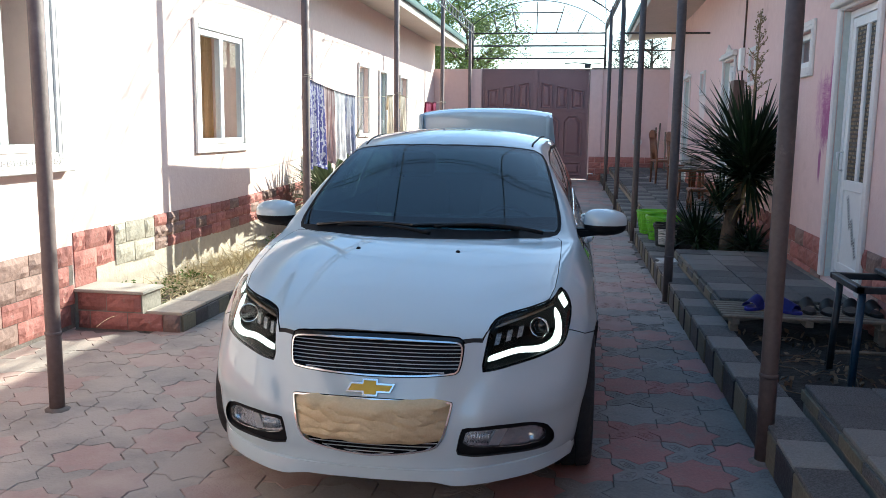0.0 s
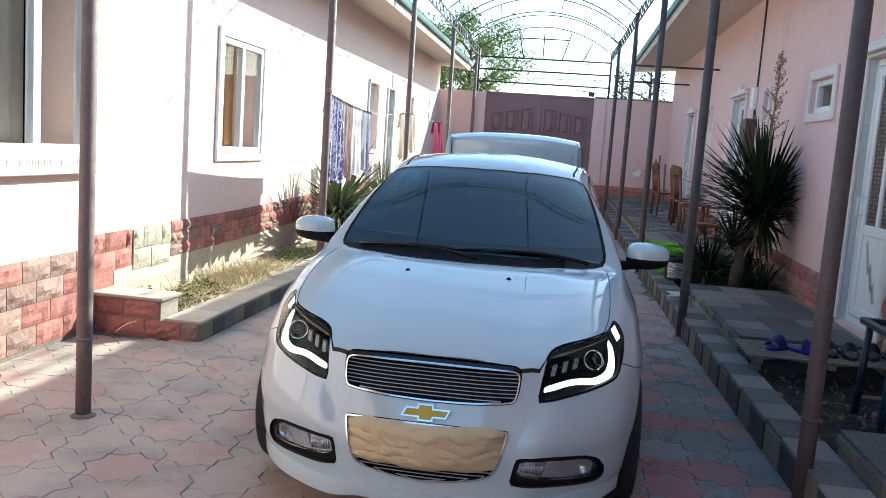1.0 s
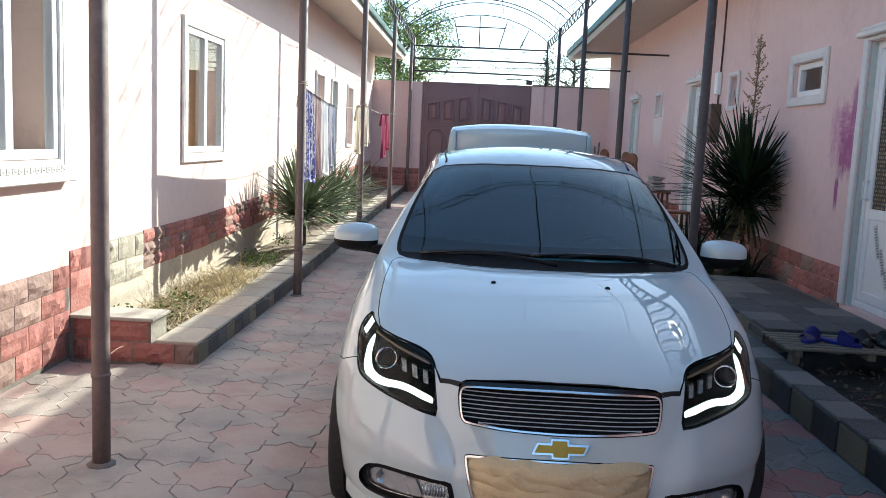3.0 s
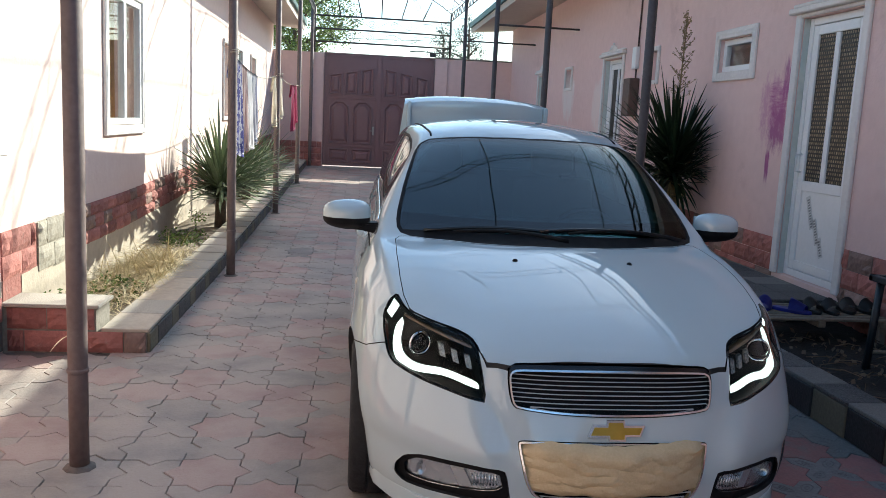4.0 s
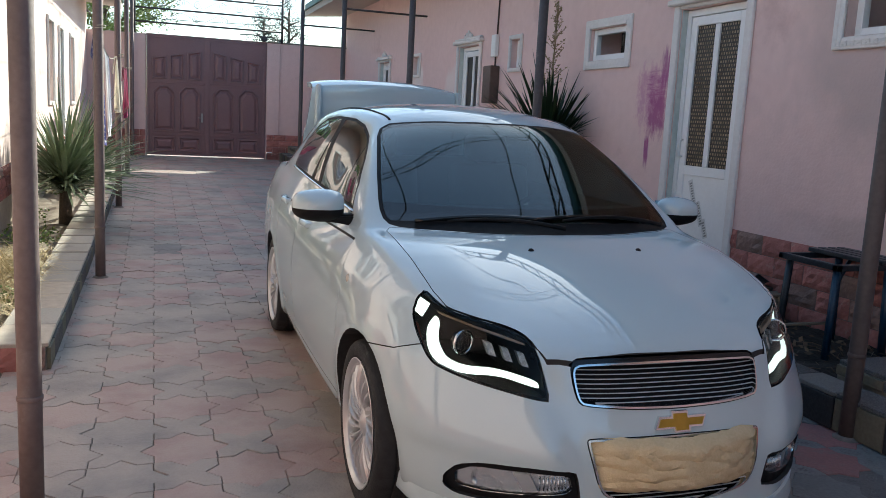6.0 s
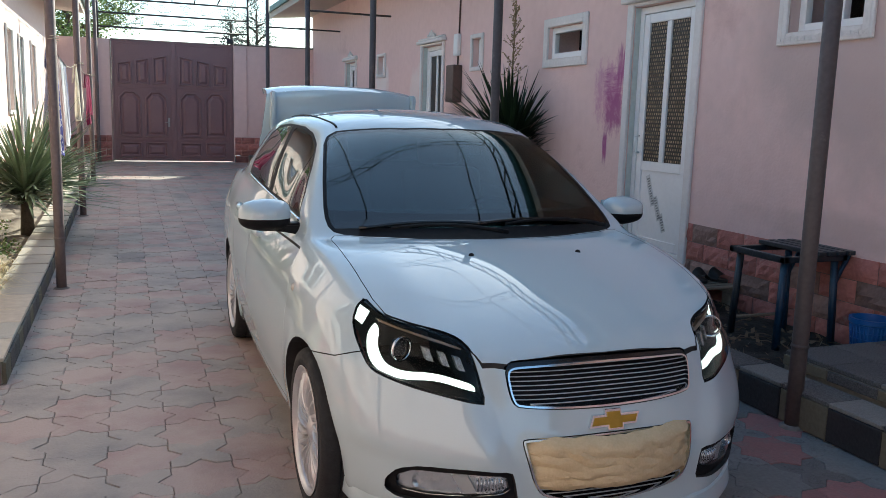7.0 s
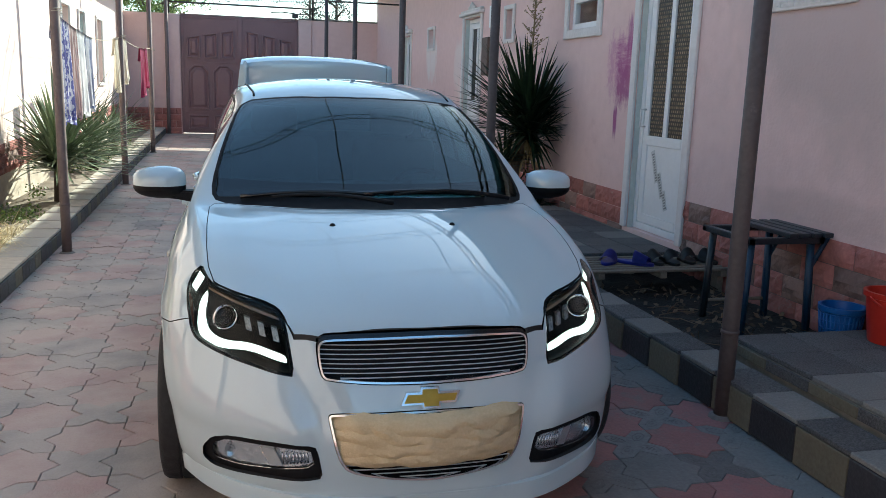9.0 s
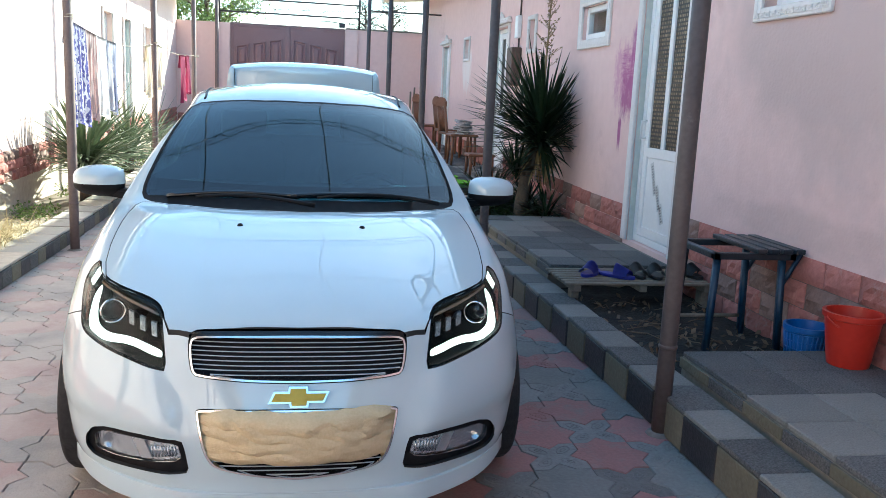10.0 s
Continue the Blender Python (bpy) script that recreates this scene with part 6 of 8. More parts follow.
def door(hole, s, face, label, lattice=True, crown=True, trim=0.085, recess=0.10, panel=0.42, sticker=False):
    y0, y1, z0, z1 = hole
    head = 0.032
    counter[1] += 1
    top = tagged(new(f"door_{counter[1]}"), label, "door", kind="structure")
    xa, xb = sorted((face + s * 0.001, face + s * 0.03))
    bm = bmesh.new()
    box(bm, xa, xb, y0 - trim, y0 - 0.004, z0, z1 + head, 0.006)
    box(bm, xa, xb, y1 + 0.004, y1 + trim, z0, z1 + head, 0.006)
    box(bm, xa, xb, y0, y1, z1 + 0.004, z1 + head, 0.006)
    t = part("door_trim", bm, M_TRIM, top, "white moulded door surround")
    if crown:
        bm = bmesh.new()
        box(bm, *sorted((face + s * 0.002, face + s * 0.075)), y0 - trim - 0.05, y1 + trim + 0.05, z1 + head + 0.002, z1 + head + 0.05, 0.01)
        box(bm, *sorted((face + s * 0.002, face + s * 0.055)), y0 - trim - 0.02, y1 + trim + 0.02, z1 + head + 0.052, z1 + head + 0.08, 0.008)
        ym = (y0 + y1) / 2
        for q in (-0.10, -0.05, 0.0, 0.05, 0.10):
            h = 0.10 - abs(q) * 0.6
            tube(bm, [(face + s * 0.03, ym + q, z1 + head + 0.075), (face + s * 0.03, ym + q * 1.4, z1 + head + 0.08 + h)], [0.03, 0.012], 8)
        part("crown", bm, M_TRIM, top, "white carved crown moulding")
    # plastered reveal
    bm = bmesh.new()
    for y in (y0, y1 - 0.012):
        box(bm, *sorted((face - s * 0.002, face - s * (recess + 0.06))), y + 0.001, y + 0.011, z0, z1 - 0.001)
    part("jamb", bm, M_JAMB, top, "pale painted jamb")
    xf, xb = sorted((face - s * recess, face - s * (recess + 0.055)))
    bm = bmesh.new()
    rect_frame(bm, s, xf, xb, y0 + 0.014, y1 - 0.014, z0 + 0.005, z1 - 0.004, 0.055, 0.004)
    part("door_frame", bm, M_WHITE, top)
    zl = z0 + (z1 - z0) * panel
    ya, yb = y0 + 0.075, y1 - 0.075
    bm = bmesh.new()
    fx0, fx1 = xf + 0.006, xb - 0.006
    rect_frame(bm, s, fx0, fx1, ya, yb, z0 + 0.064, z1 - 0.064, 0.075, 0.004)
    box(bm, fx0, fx1, ya + 0.075, yb - 0.075, zl - 0.05, zl + 0.03, 0.004)
    ym = (ya + yb) / 2
    box(bm, fx0, fx1, ym - 0.03, ym + 0.03, zl + 0.031, z1 - 0.14, 0.004)
    leaf = part("door_leaf", bm, M_WHITE, top, "white plastic door leaf")
    fm = (fx0 + fx1) / 2
    bm = bmesh.new()
    box(bm, fm - 0.010, fm + 0.010, ya + 0.074, yb - 0.074, z0 + 0.138, zl - 0.049)
    part("lower_panel", bm, M_WHITE, leaf)
    for a, b in ((ya + 0.074, ym - 0.029), (ym + 0.029, yb - 0.074)):
        bm = bmesh.new()
        box(bm, fm - 0.004, fm + 0.004, a, b, zl + 0.029, z1 - 0.138)
        part("door_pane", bm, M_LATTICE_B, leaf, "dark glass behind lattice")
        if lattice:
            bm = bmesh.new()
            rows = int((z1 - 0.138 - zl - 0.03) / 0.032)
            cols = max(3, int((b - a) / 0.03))
            for r in range(rows):
                for c in range(cols):
                    y = a + (c + (0.25 if r % 2 else 0.75)) * (b - a) / cols
                    z = zl + 0.045 + r * 0.032
                    if y + 0.012 < b:
                        xx = sorted((fm + s * 0.005, fm + s * 0.009))
                        box(bm, xx[0], xx[1], max(a, y - 0.006), min(b, y + 0.006), z - 0.009, z + 0.009)
            tagged(part("lattice", bm, M_LATTICE, leaf, "brown woven-pattern lattice"), kind="stuff")
    if sticker:
        grey = mat("grey protective tape print", (0.30, 0.31, 0.31), (0.20, 0.21, 0.21), 0.4)
        pale = mat("pale protective tape", (0.66, 0.67, 0.66), (0.58, 0.59, 0.58), 0.35)
        xx = sorted((fm + s * 0.0105, fm + s * 0.0125))
        for k in range(3):
            half = (0.135, 0.105, 0.08)[k]
            t0 = Matrix.Translation((xx[0], yb - 0.074 - (yb - ya - 0.148) * (0.27, 0.47, 0.62)[k], zl - 0.05 - (0.29, 0.54, 0.74)[k] * (zl - z0 - 0.19))) @ Matrix.Rotation(radians(-22), 4, "X")
            bm = bmesh.new()
            box(bm, 0, 0.002, -0.030, 0.030, -half, half, 0.0, t0)
            tape = part("tape_strip", bm, pale, leaf, "torn protective tape strip")
            bm = bmesh.new()
            for q in range(int(half / 0.0115)):
                w = 0.019 + 0.005 * math.sin(q * 2.1 + k)
                box(bm, -0.0015 if s < 0 else 0.0022, -0.0003 if s < 0 else 0.0034, -w, w * 0.6, 0.012 - half + q * 0.022, 0.025 - half + q * 0.022, 0.0, t0)
            part("printed_bars", bm, grey, tape)
    bm = bmesh.new()
    hx = (xf if s < 0 else xb)
    tube(bm, [(hx - 0.0 * s, y1 - 0.11, zl + 0.10), (hx + s * 0.045, y1 - 0.11, zl + 0.10), (hx + s * 0.045, y1 - 0.11, zl + 0.24), (hx, y1 - 0.11, zl + 0.24)], 0.009, 8)
    part("door_handle", bm, M_WHITE, top, "white bow handle")
    back_room(top, s, face, y0, y1, z0, z1, 0.6)
    return top


door(E_HOLES[1], -1, XE, "white plastic door with two lattice panes and torn tape", True, True, 0.085, 0.045, panel=0.365, sticker=True)
door(E_HOLES[4], -1, XE, "narrow white glazed door with carved crown", False, True, 0.07, 0.06)
door(E_HOLES[6], -1, XE, "white panelled door with carved crown", False, True, 0.06, 0.06)
door(W_HOLES[3], 1, XW, "white glazed door in the sunny wall", False, False, 0.06, 0.06)

# ---- small things on the walls ----
bm = bmesh.new()
box(bm, XE - 0.13, XE - 0.002, 11.05, 11.32, 1.62, 2.10, 0.01)
meter = tagged(part("meter_box", bm, mat("brown meter box", (0.12, 0.075, 0.06), (0.08, 0.05, 0.04), 0.5)), "brown metal electricity meter box on the wall", "meter box")
bm = bmesh.new()
box(bm, XE - 0.06, XE - 0.002, 11.12, 11.26, 2.22, 2.50, 0.01)
tagged(part("junction_box", bm, M_WHITE), "small white junction box on the wall", "junction box")
bm = bmesh.new()
tube(bm, [(XE - 0.012, 11.2, 2.10), (XE - 0.012, 11.2, 2.22)], 0.010, 8)
tube(bm, [(XE - 0.012, 11.18, 2.50), (XE - 0.013, 11.16, 3.0), (XE - 0.012, 11.17, 3.6)], 0.011, 8)
tagged(part("cable", bm, mat("brown cable", (0.10, 0.06, 0.05), rough=0.6)), "brown cable running down the wall", "cable")
bm = bmesh.new()
tube(bm, [(GX1 + 0.02, YG - 0.15, 0.26), (GX1 + 0.02, YG - 0.15, 0.42), (GX1 + 0.14, YG - 0.15, 0.42), (GX1 + 0.14, YG - 0.15, 0.36)], 0.014, 8)
tagged(part("water_tap", bm, M_CHROME), "small bent steel water pipe by the gate", "pipe")

# ---- washing line and washing ----
HUNG = -2.665


def line_z(y):
    a, b = (7.9, 12.0) if y < 12 else (12.0, 16.1)
    t = (y - a) / (b - a)
    return 1.93 - 0.11 * math.sin(math.pi * t) if y < 12 else 1.95 - 0.06 * math.sin(math.pi * t)


for y0, y1 in ((7.9, 12.0), (12.0, 16.1)):
    bm = bmesh.new()
    tube(bm, [(HUNG, y0 + (y1 - y0) * k / 24, line_z(min(y0 + (y1 - y0) * k / 24, y1 - 1e-3))) for k in range(25)], 0.004, 5)
    for y in (y0, y1):
        tube(bm, [(LX + 0.044 * math.cos(k), y + 0.044 * math.sin(k), 1.92 + 0.003 * k) for k in range(14)], 0.004, 5)
    tagged(part("washing_line", bm, mat("cream rope", (0.55, 0.48, 0.38), rough=0.9)), "sagging rope tied round the pergola posts", "rope")


def stripe_mat(name, a, b, scale, turn=0.0):
    m = mat(name, a, tuple(c * 0.85 for c in a), 0.95, bump=0.2, bump_scale=200)
    t = m.node_tree
    p = t.nodes["Principled BSDF"]
    src = p.inputs["Base Color"].links[0].from_socket
    g = t.nodes.new("ShaderNodeNewGeometry")
    w = t.nodes.new("ShaderNodeTexWave")
    w.bands_direction = "Y"
    w.inputs["Scale"].default_value, w.inputs["Distortion"].default_value, w.inputs["Detail"].default_value, w.inputs["Detail Scale"].default_value = scale, 6 * turn, 3, 6
    t.links.new(g.outputs["Position"], w.inputs["Vector"])
    r = t.nodes.new("ShaderNodeMapRange")
    r.inputs["From Min"].default_value, r.inputs["From Max"].default_value = 0.45, 0.6
    t.links.new(w.outputs["Fac"], r.inputs["Value"])
    c = t.nodes.new("ShaderNodeMix")
    c.data_type = "RGBA"
    c.inputs["B"].default_value = (*b, 1)
    t.links.new(r.outputs[0], c.inputs["Factor"])
    t.links.new(src, c.inputs["A"])
    t.links.new(c.outputs["Result"], p.inputs["Base Color"])
    return m


M_BLUE = stripe_mat("blue and white print", (0.10, 0.10, 0.34), (0.55, 0.55, 0.66), 4.0, 1.0)
M_ROSE = stripe_mat("rose and grey stripe", (0.42, 0.27, 0.27), (0.60, 0.50, 0.50), 6.0)
M_PALEC = stripe_mat("pale blue-grey cloth", (0.62, 0.62, 0.68), (0.35, 0.37, 0.50), 2.5, 0.4)
M_CREAM = mat("cream cotton", (0.80, 0.75, 0.66), (0.70, 0.65, 0.56), 0.95)
M_WHITEC = mat("white cotton", (0.80, 0.80, 0.82), (0.72, 0.72, 0.75), 0.95)
M_MAGENTA = mat("magenta cotton", (0.42, 0.06, 0.16), (0.32, 0.04, 0.11), 0.95)
for y, w, drop, m, label in ((7.93, 0.60, 0.86, M_BLUE, "blue and white printed cloth on the washing line"), (8.48, 0.44, 0.80, M_ROSE, "rose and grey striped towel on the washing line"), (8.88, 0.46, 0.76, M_WHITEC, "white cotton cloth on the washing line"), (9.30, 0.46, 0.70, M_PALEC, "pale cloth on the washing line"), (11.5, 0.28, 0.62, M_CREAM, "small cream cloth on the washing line"), (12.3, 0.3, 0.55, M_CREAM, "small cream cloth on the washing line"), (14.4, 0.45, 0.72, M_MAGENTA, "magenta cotton cloth on the washing line"), (15.0, 0.4, 0.62, M_MAGENTA, "magenta cotton cloth on the washing line")):
    bm = bmesh.new()
    nx, nz = 26, 18
    rows = []
    for k in range(nz + 1):
        v = k / nz
        row = []
        for i in range(nx + 1):
            u = i / nx
            yy = y + w * u
            pinch = 1 - 0.10 * math.sin(math.pi * v * 0.8)
            fold = 0.028 * v**0.6 * math.sin(u * 16 + y * 3) + 0.012 * v * math.sin(u * 37 + v * 3)
            row.append(bm.verts.new((HUNG + 0.012 + fold, y + w / 2 + (yy - y - w / 2) * pinch, line_z(yy) - drop * v - 0.03 * v * math.sin(u * 5 + y))))
        rows.append(row)
    for a, b in zip(rows, rows[1:]):
        for i in range(nx):
            bm.faces.new((a[i], a[i + 1], b[i + 1], b[i])).smooth = True
    # the part folded over behind the rope
    back = [[bm.verts.new((HUNG - 0.012 - 0.012 * k, y + w * i / nx, line_z(y + w * i / nx) + (0.008 if k == 0 else -0.10 * k))) for i in range(nx + 1)] for k in range(3)]
    for a, b in zip([rows[0]] + back, back):
        for i in range(nx):
            bm.faces.new((a[i], a[i + 1], b[i + 1], b[i])).smooth = True
    bmesh.ops.solidify(bm, geom=bm.faces[:], thickness=0.003)
    tagged(part("laundry", bm, m), label, "laundry", "washing on the line")

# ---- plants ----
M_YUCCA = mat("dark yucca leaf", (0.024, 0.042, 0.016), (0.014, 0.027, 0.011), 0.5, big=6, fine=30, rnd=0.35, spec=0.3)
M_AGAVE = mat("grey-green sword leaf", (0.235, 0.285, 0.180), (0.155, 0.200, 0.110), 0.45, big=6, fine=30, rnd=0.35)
M_STRAW = mat("pale straw", (0.68, 0.58, 0.38), (0.55, 0.45, 0.28), 0.9, big=8, fine=40, rnd=0.25)
M_DRYLEAF = mat("dry straw leaf", (0.38, 0.28, 0.13), (0.27, 0.19, 0.08), 0.9, big=8, fine=40, rnd=0.3)
M_BARK = mat("yucca bark", (0.16, 0.115, 0.08), (0.09, 0.065, 0.045), 0.95, big=8, fine=50, bump=1.0, bump_scale=60)
M_WEED = mat("green weed leaf", (0.17, 0.24, 0.055), (0.10, 0.16, 0.035), 0.6, big=10, fine=40, rnd=0.4)
M_STALK = mat("dry flower stalk", (0.34, 0.25, 0.13), (0.24, 0.17, 0.09), 0.9)


def blade(bm, root, way, length, width, droop, rng):
    """A folded sword leaf that narrows to a point and bends down."""
    way = Vector(way).normalized()
    side = way.cross(Vector((0, 0, 1)))
    side = side.normalized() if side.length > 0.1 else Vector((1, 0, 0))
    p = Vector(root)
    d = way.copy()
    rows = []
    n = 6
    for k in range(n + 1):
        t = k / n
        w = width * (0.55 + 0.9 * t - 0.4 * t * t) * (1 - t) ** 0.55 if t < 1 else 0.0005
        up = side.cross(d).normalized()
        rows.append([bm.verts.new(p - side * w + up * w * 0.35), bm.verts.new(p), bm.verts.new(p + side * w + up * w * 0.35)])
        p = p + d * (length / n)
        d = (d + Vector((0, 0, -droop / n))).normalized()
    for a, b in zip(rows, rows[1:]):
        bm.faces.new((a[0], a[1], b[1], b[0])).smooth = True
        bm.faces.new((a[1], a[2], b[2], b[1])).smooth = True


def rosette(bm, at, count, length, width, low, high, droop, rng, shaft=0.25, squash=None):
    for k in range(count):
        a = rng.uniform(0, 2 * math.pi)
        e = math.asin(rng.uniform(math.sin(radians(low)), math.sin(radians(high))))
        way = Vector((math.cos(a) * math.cos(e), math.sin(a) * math.cos(e), math.sin(e)))
        L = length * rng.uniform(0.75, 1.08)
        if squash:
            L *= 1 - squash * max(0, way.x)
        root = Vector(at) + Vector((0.03 * math.cos(a), 0.03 * math.sin(a), rng.uniform(-shaft, shaft * 0.4)))
        blade(bm, root, way, L, width * rng.uniform(0.8, 1.2), droop * rng.uniform(0.4, 1.5) * max(0.1, math.cos(e)), rng)


rng = random.Random(7)
YX, YY, YZ = 1.50, 8.86, 0.17
yucca = thing("yucca", "tall dark-green yucca with a bare trunk and dry flower stalk", "yucca", at=(YX, YY, YZ))
bm = bmesh.new()
tube(bm, [(0, 0, -0.05), (0.01, 0, 0.22), (0.05, 0.02, 0.5), (0.14, 0.05, 0.75), (0.20, 0.08, 0.98)], [0.085, 0.070, 0.060, 0.05, 0.04], 14)
part("trunk", bm, M_BARK, yucca, "grey-brown ringed trunk")
bm = bmesh.new()
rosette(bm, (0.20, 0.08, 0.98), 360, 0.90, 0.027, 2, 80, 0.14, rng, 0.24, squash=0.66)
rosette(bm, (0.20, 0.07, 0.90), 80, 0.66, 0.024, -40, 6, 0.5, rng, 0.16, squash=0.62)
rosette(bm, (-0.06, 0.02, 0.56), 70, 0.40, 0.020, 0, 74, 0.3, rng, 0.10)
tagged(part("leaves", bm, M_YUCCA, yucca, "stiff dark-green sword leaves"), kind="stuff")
bm = bmesh.new()
rosette(bm, (0.17, 0.05, 0.78), 50, 0.42, 0.018, -75, 5, 0.8, rng, 0.2, squash=0.5)
tagged(part("dry_leaves", bm, M_DRYLEAF, yucca, "hanging dry leaves"), kind="stuff")
bm = bmesh.new()
tube(bm, [(0.20, 0.08, 1.0), (0.20, 0.08, 1.66), (0.22, 0.08, 2.48)], [0.014, 0.010, 0.004], 6)
for k in range(46):
    z = 1.60 + 0.82 * k / 46
    a = rng.uniform(0, 6.28)
    L = 0.17 * (1 - 0.7 * k / 46) * rng.uniform(0.6, 1.1)
    p = Vector((0.20 + 0.024 * (z - 1.7), 0.08, z))
    q = p + Vector((L * math.cos(a), L * math.sin(a), 0.10))
    tube(bm, [p, p.lerp(q, 0.6) + Vector((0, 0, -0.01)), q], [0.004, 0.003, 0.002], 4)
    for c in range(4):
        r = p.lerp(q, 0.35 + 0.2 * c) + Vector((rng.uniform(-1, 1), rng.uniform(-1, 1), rng.uniform(-1, 1))) * 0.015
        tube(bm, [r, r + Vector((rng.uniform(-1, 1), rng.uniform(-1, 1), rng.uniform(-1, 0.4))) * 0.02], [0.005, 0.007], 4)
part("flower_stalk", bm, M_STALK, yucca, "dry branching flower stalk")

for x, y, z, n, L, label in ((1.24, 9.10, 0.36, 120, 0.50, "young yucca rosette at the foot of the tall one"), (1.72, 8.68, 0.34, 90, 0.36, "young yucca rosette at the foot of the tall one"), (1.78, 9.6, 0.30, 80, 0.40, "young yucca rosette beside the wall"), (1.36, 9.75, 0.28, 80, 0.40, "young yucca rosette in the soil bed")):
    pl = thing("yucca_rosette", label, "yucca", "young yuccas", (x, y, 0.17))
    bm = bmesh.new()
    rosette(bm, (0, 0, z - 0.17), n, L * 1.1, 0.018, -5, 84, 0.4, rng, 0.12, squash=0.4 if x > 1.5 else 0)
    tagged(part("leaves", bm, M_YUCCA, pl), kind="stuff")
    bm = bmesh.new()
    tube(bm, [(0, 0, -0.03), (0, 0, z - 0.17)], [0.05, 0.035], 8)
    part("stem", bm, M_BARK, pl)

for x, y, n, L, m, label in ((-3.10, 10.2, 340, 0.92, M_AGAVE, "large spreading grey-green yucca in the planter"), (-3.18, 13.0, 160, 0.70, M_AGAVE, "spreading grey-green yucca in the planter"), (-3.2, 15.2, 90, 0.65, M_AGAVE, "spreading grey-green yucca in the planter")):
    pl = thing("yucca_clump", label, "yucca", "planter yuccas", (x, y, 0.07 + lift(y)))
    bm = bmesh.new()
    for k in range(n):
        a = rng.uniform(0, 2 * math.pi)
        e = math.asin(rng.uniform(-0.05, 0.97))
        way = Vector((math.cos(a) * math.cos(e), math.sin(a) * math.cos(e), math.sin(e)))
        LL = L * rng.uniform(0.7, 1.1) * (1 - 0.6 * max(0, -way.x))
        blade(bm, (rng.uniform(-0.03, 0.03), rng.uniform(-0.03, 0.03), 0.30 * L / 0.6 + rng.uniform(-0.15, 0.1)), way, LL * 1.12, 0.026, 0.25 * rng.uniform(0.3, 1.4), rng)
    tagged(part("leaves", bm, m, pl), kind="stuff")
    bm = bmesh.new()
    tube(bm, [(0, 0, -0.03), (0.0, 0.01, 0.28 * L / 0.6)], [0.07, 0.05], 10)
    part("stem", bm, M_BARK, pl)


def leafy(bm, at, count, spread, height, size, rng):
    """A low weed: thin stems with small pointed leaves."""
    for k in range(count):
        a = rng.uniform(0, 6.28)
        r = spread * math.sqrt(rng.random())
        p = Vector((at[0] + r * math.cos(a), at[1] + r * math.sin(a), at[2] + height * rng.random() ** 1.3 * (1 - 0.5 * r / spread)))
        d = Vector((rng.uniform(-1, 1), rng.uniform(-1, 1), rng.uniform(-0.2, 0.9))).normalized()
        sd = d.orthogonal().normalized()
        L = size * rng.uniform(0.6, 1.3)
        v = [bm.verts.new(p), bm.verts.new(p + d * L * 0.5 + sd * L * 0.28), bm.verts.new(p + d * L), bm.verts.new(p + d * L * 0.5 - sd * L * 0.28)]
        bm.faces.new(v)


shrub = thing("shrub", "low dark leafy shrub among the yuccas", "shrub", at=(1.36, 9.15, 0.17))
tagged(shrub, kind="stuff")
bm = bmesh.new()
for k in range(14):
    leafy(bm, (rng.uniform(-0.16, 0.16), rng.uniform(-0.2, 0.2), 0.05 + 0.03 * (k % 5)), 60, 0.14, 0.34, 0.05, rng)
part("leaves", bm, mat("dark shrub leaf", (0.045, 0.085, 0.022), (0.025, 0.05, 0.014), 0.6, rnd=0.4), shrub)
weeds = thing("weeds", "patch of low green weeds along the planter", "weeds", at=(0, 0, 0))
tagged(weeds, kind="stuff")
bm = bmesh.new()
for k in range(26):
    y = rng.choice((rng.uniform(5.8, 6.8), rng.uniform(8.5, 9.2), rng.uniform(10, 18)))
    leafy(bm, (rng.uniform(-3.5, -3.1), y, 0.06 + lift(y)), 90, 0.13, 0.20, 0.035, rng)
part("leaves", bm, M_WEED, weeds)
dry = thing("dry_grass", "flattened dry straw-coloured grass in the planter", "grass")
tagged(dry, kind="stuff")
bm = bmesh.new()
for k in range(3000):
    y = rng.gauss(7.35, 0.55)
    x = rng.uniform(-3.45, -3.02)
    blade(bm, (x, y, 0.07 + 0.09 * rng.random()), (rng.uniform(-0.6, 0.5), rng.uniform(-1, -0.1), rng.uniform(0.0, 0.3)), rng.uniform(0.18, 0.42), 0.0045, 0.5, rng)
part("blades", bm, M_STRAW, dry)
litter = thing("leaf_litter", "dead leaves, straws and twigs on the dark soil", "litter")
tagged(litter, kind="stuff")
bm = bmesh.new()
for k in range(170):
    x, y = rng.uniform(1.08, 1.95), rng.uniform(4.22, 5.7)
    leafy(bm, (x, y, 0.135), 1, 0.02, 0.03, 0.045, rng)
for k in range(30):
    x, y = rng.uniform(1.1, 1.9), rng.uniform(4.3, 5.6)
    a = rng.uniform(0, 6.28)
    L = rng.uniform(0.06, 0.30)
    tube(bm, [(x, y, 0.150), (x + L * math.cos(a) * 0.5, y + L * math.sin(a) * 0.5, 0.165), (min(1.95, x + L * math.cos(a)), y + L * math.sin(a), 0.150)], 0.003, 4)
part("leaves", bm, mat("brown dead leaf", (0.16, 0.11, 0.07), (0.10, 0.07, 0.045), 0.9, rnd=0.4), litter)

# ---- trees behind the gate ----
M_TREE = mat("sunlit tree leaf", (0.20, 0.26, 0.055), (0.12, 0.175, 0.035), 0.6, big=3, fine=20, rnd=0.45)
M_TREE_D = mat("dark conifer leaf", (0.03, 0.045, 0.02), (0.02, 0.03, 0.014), 0.7, big=3, fine=20, rnd=0.4)
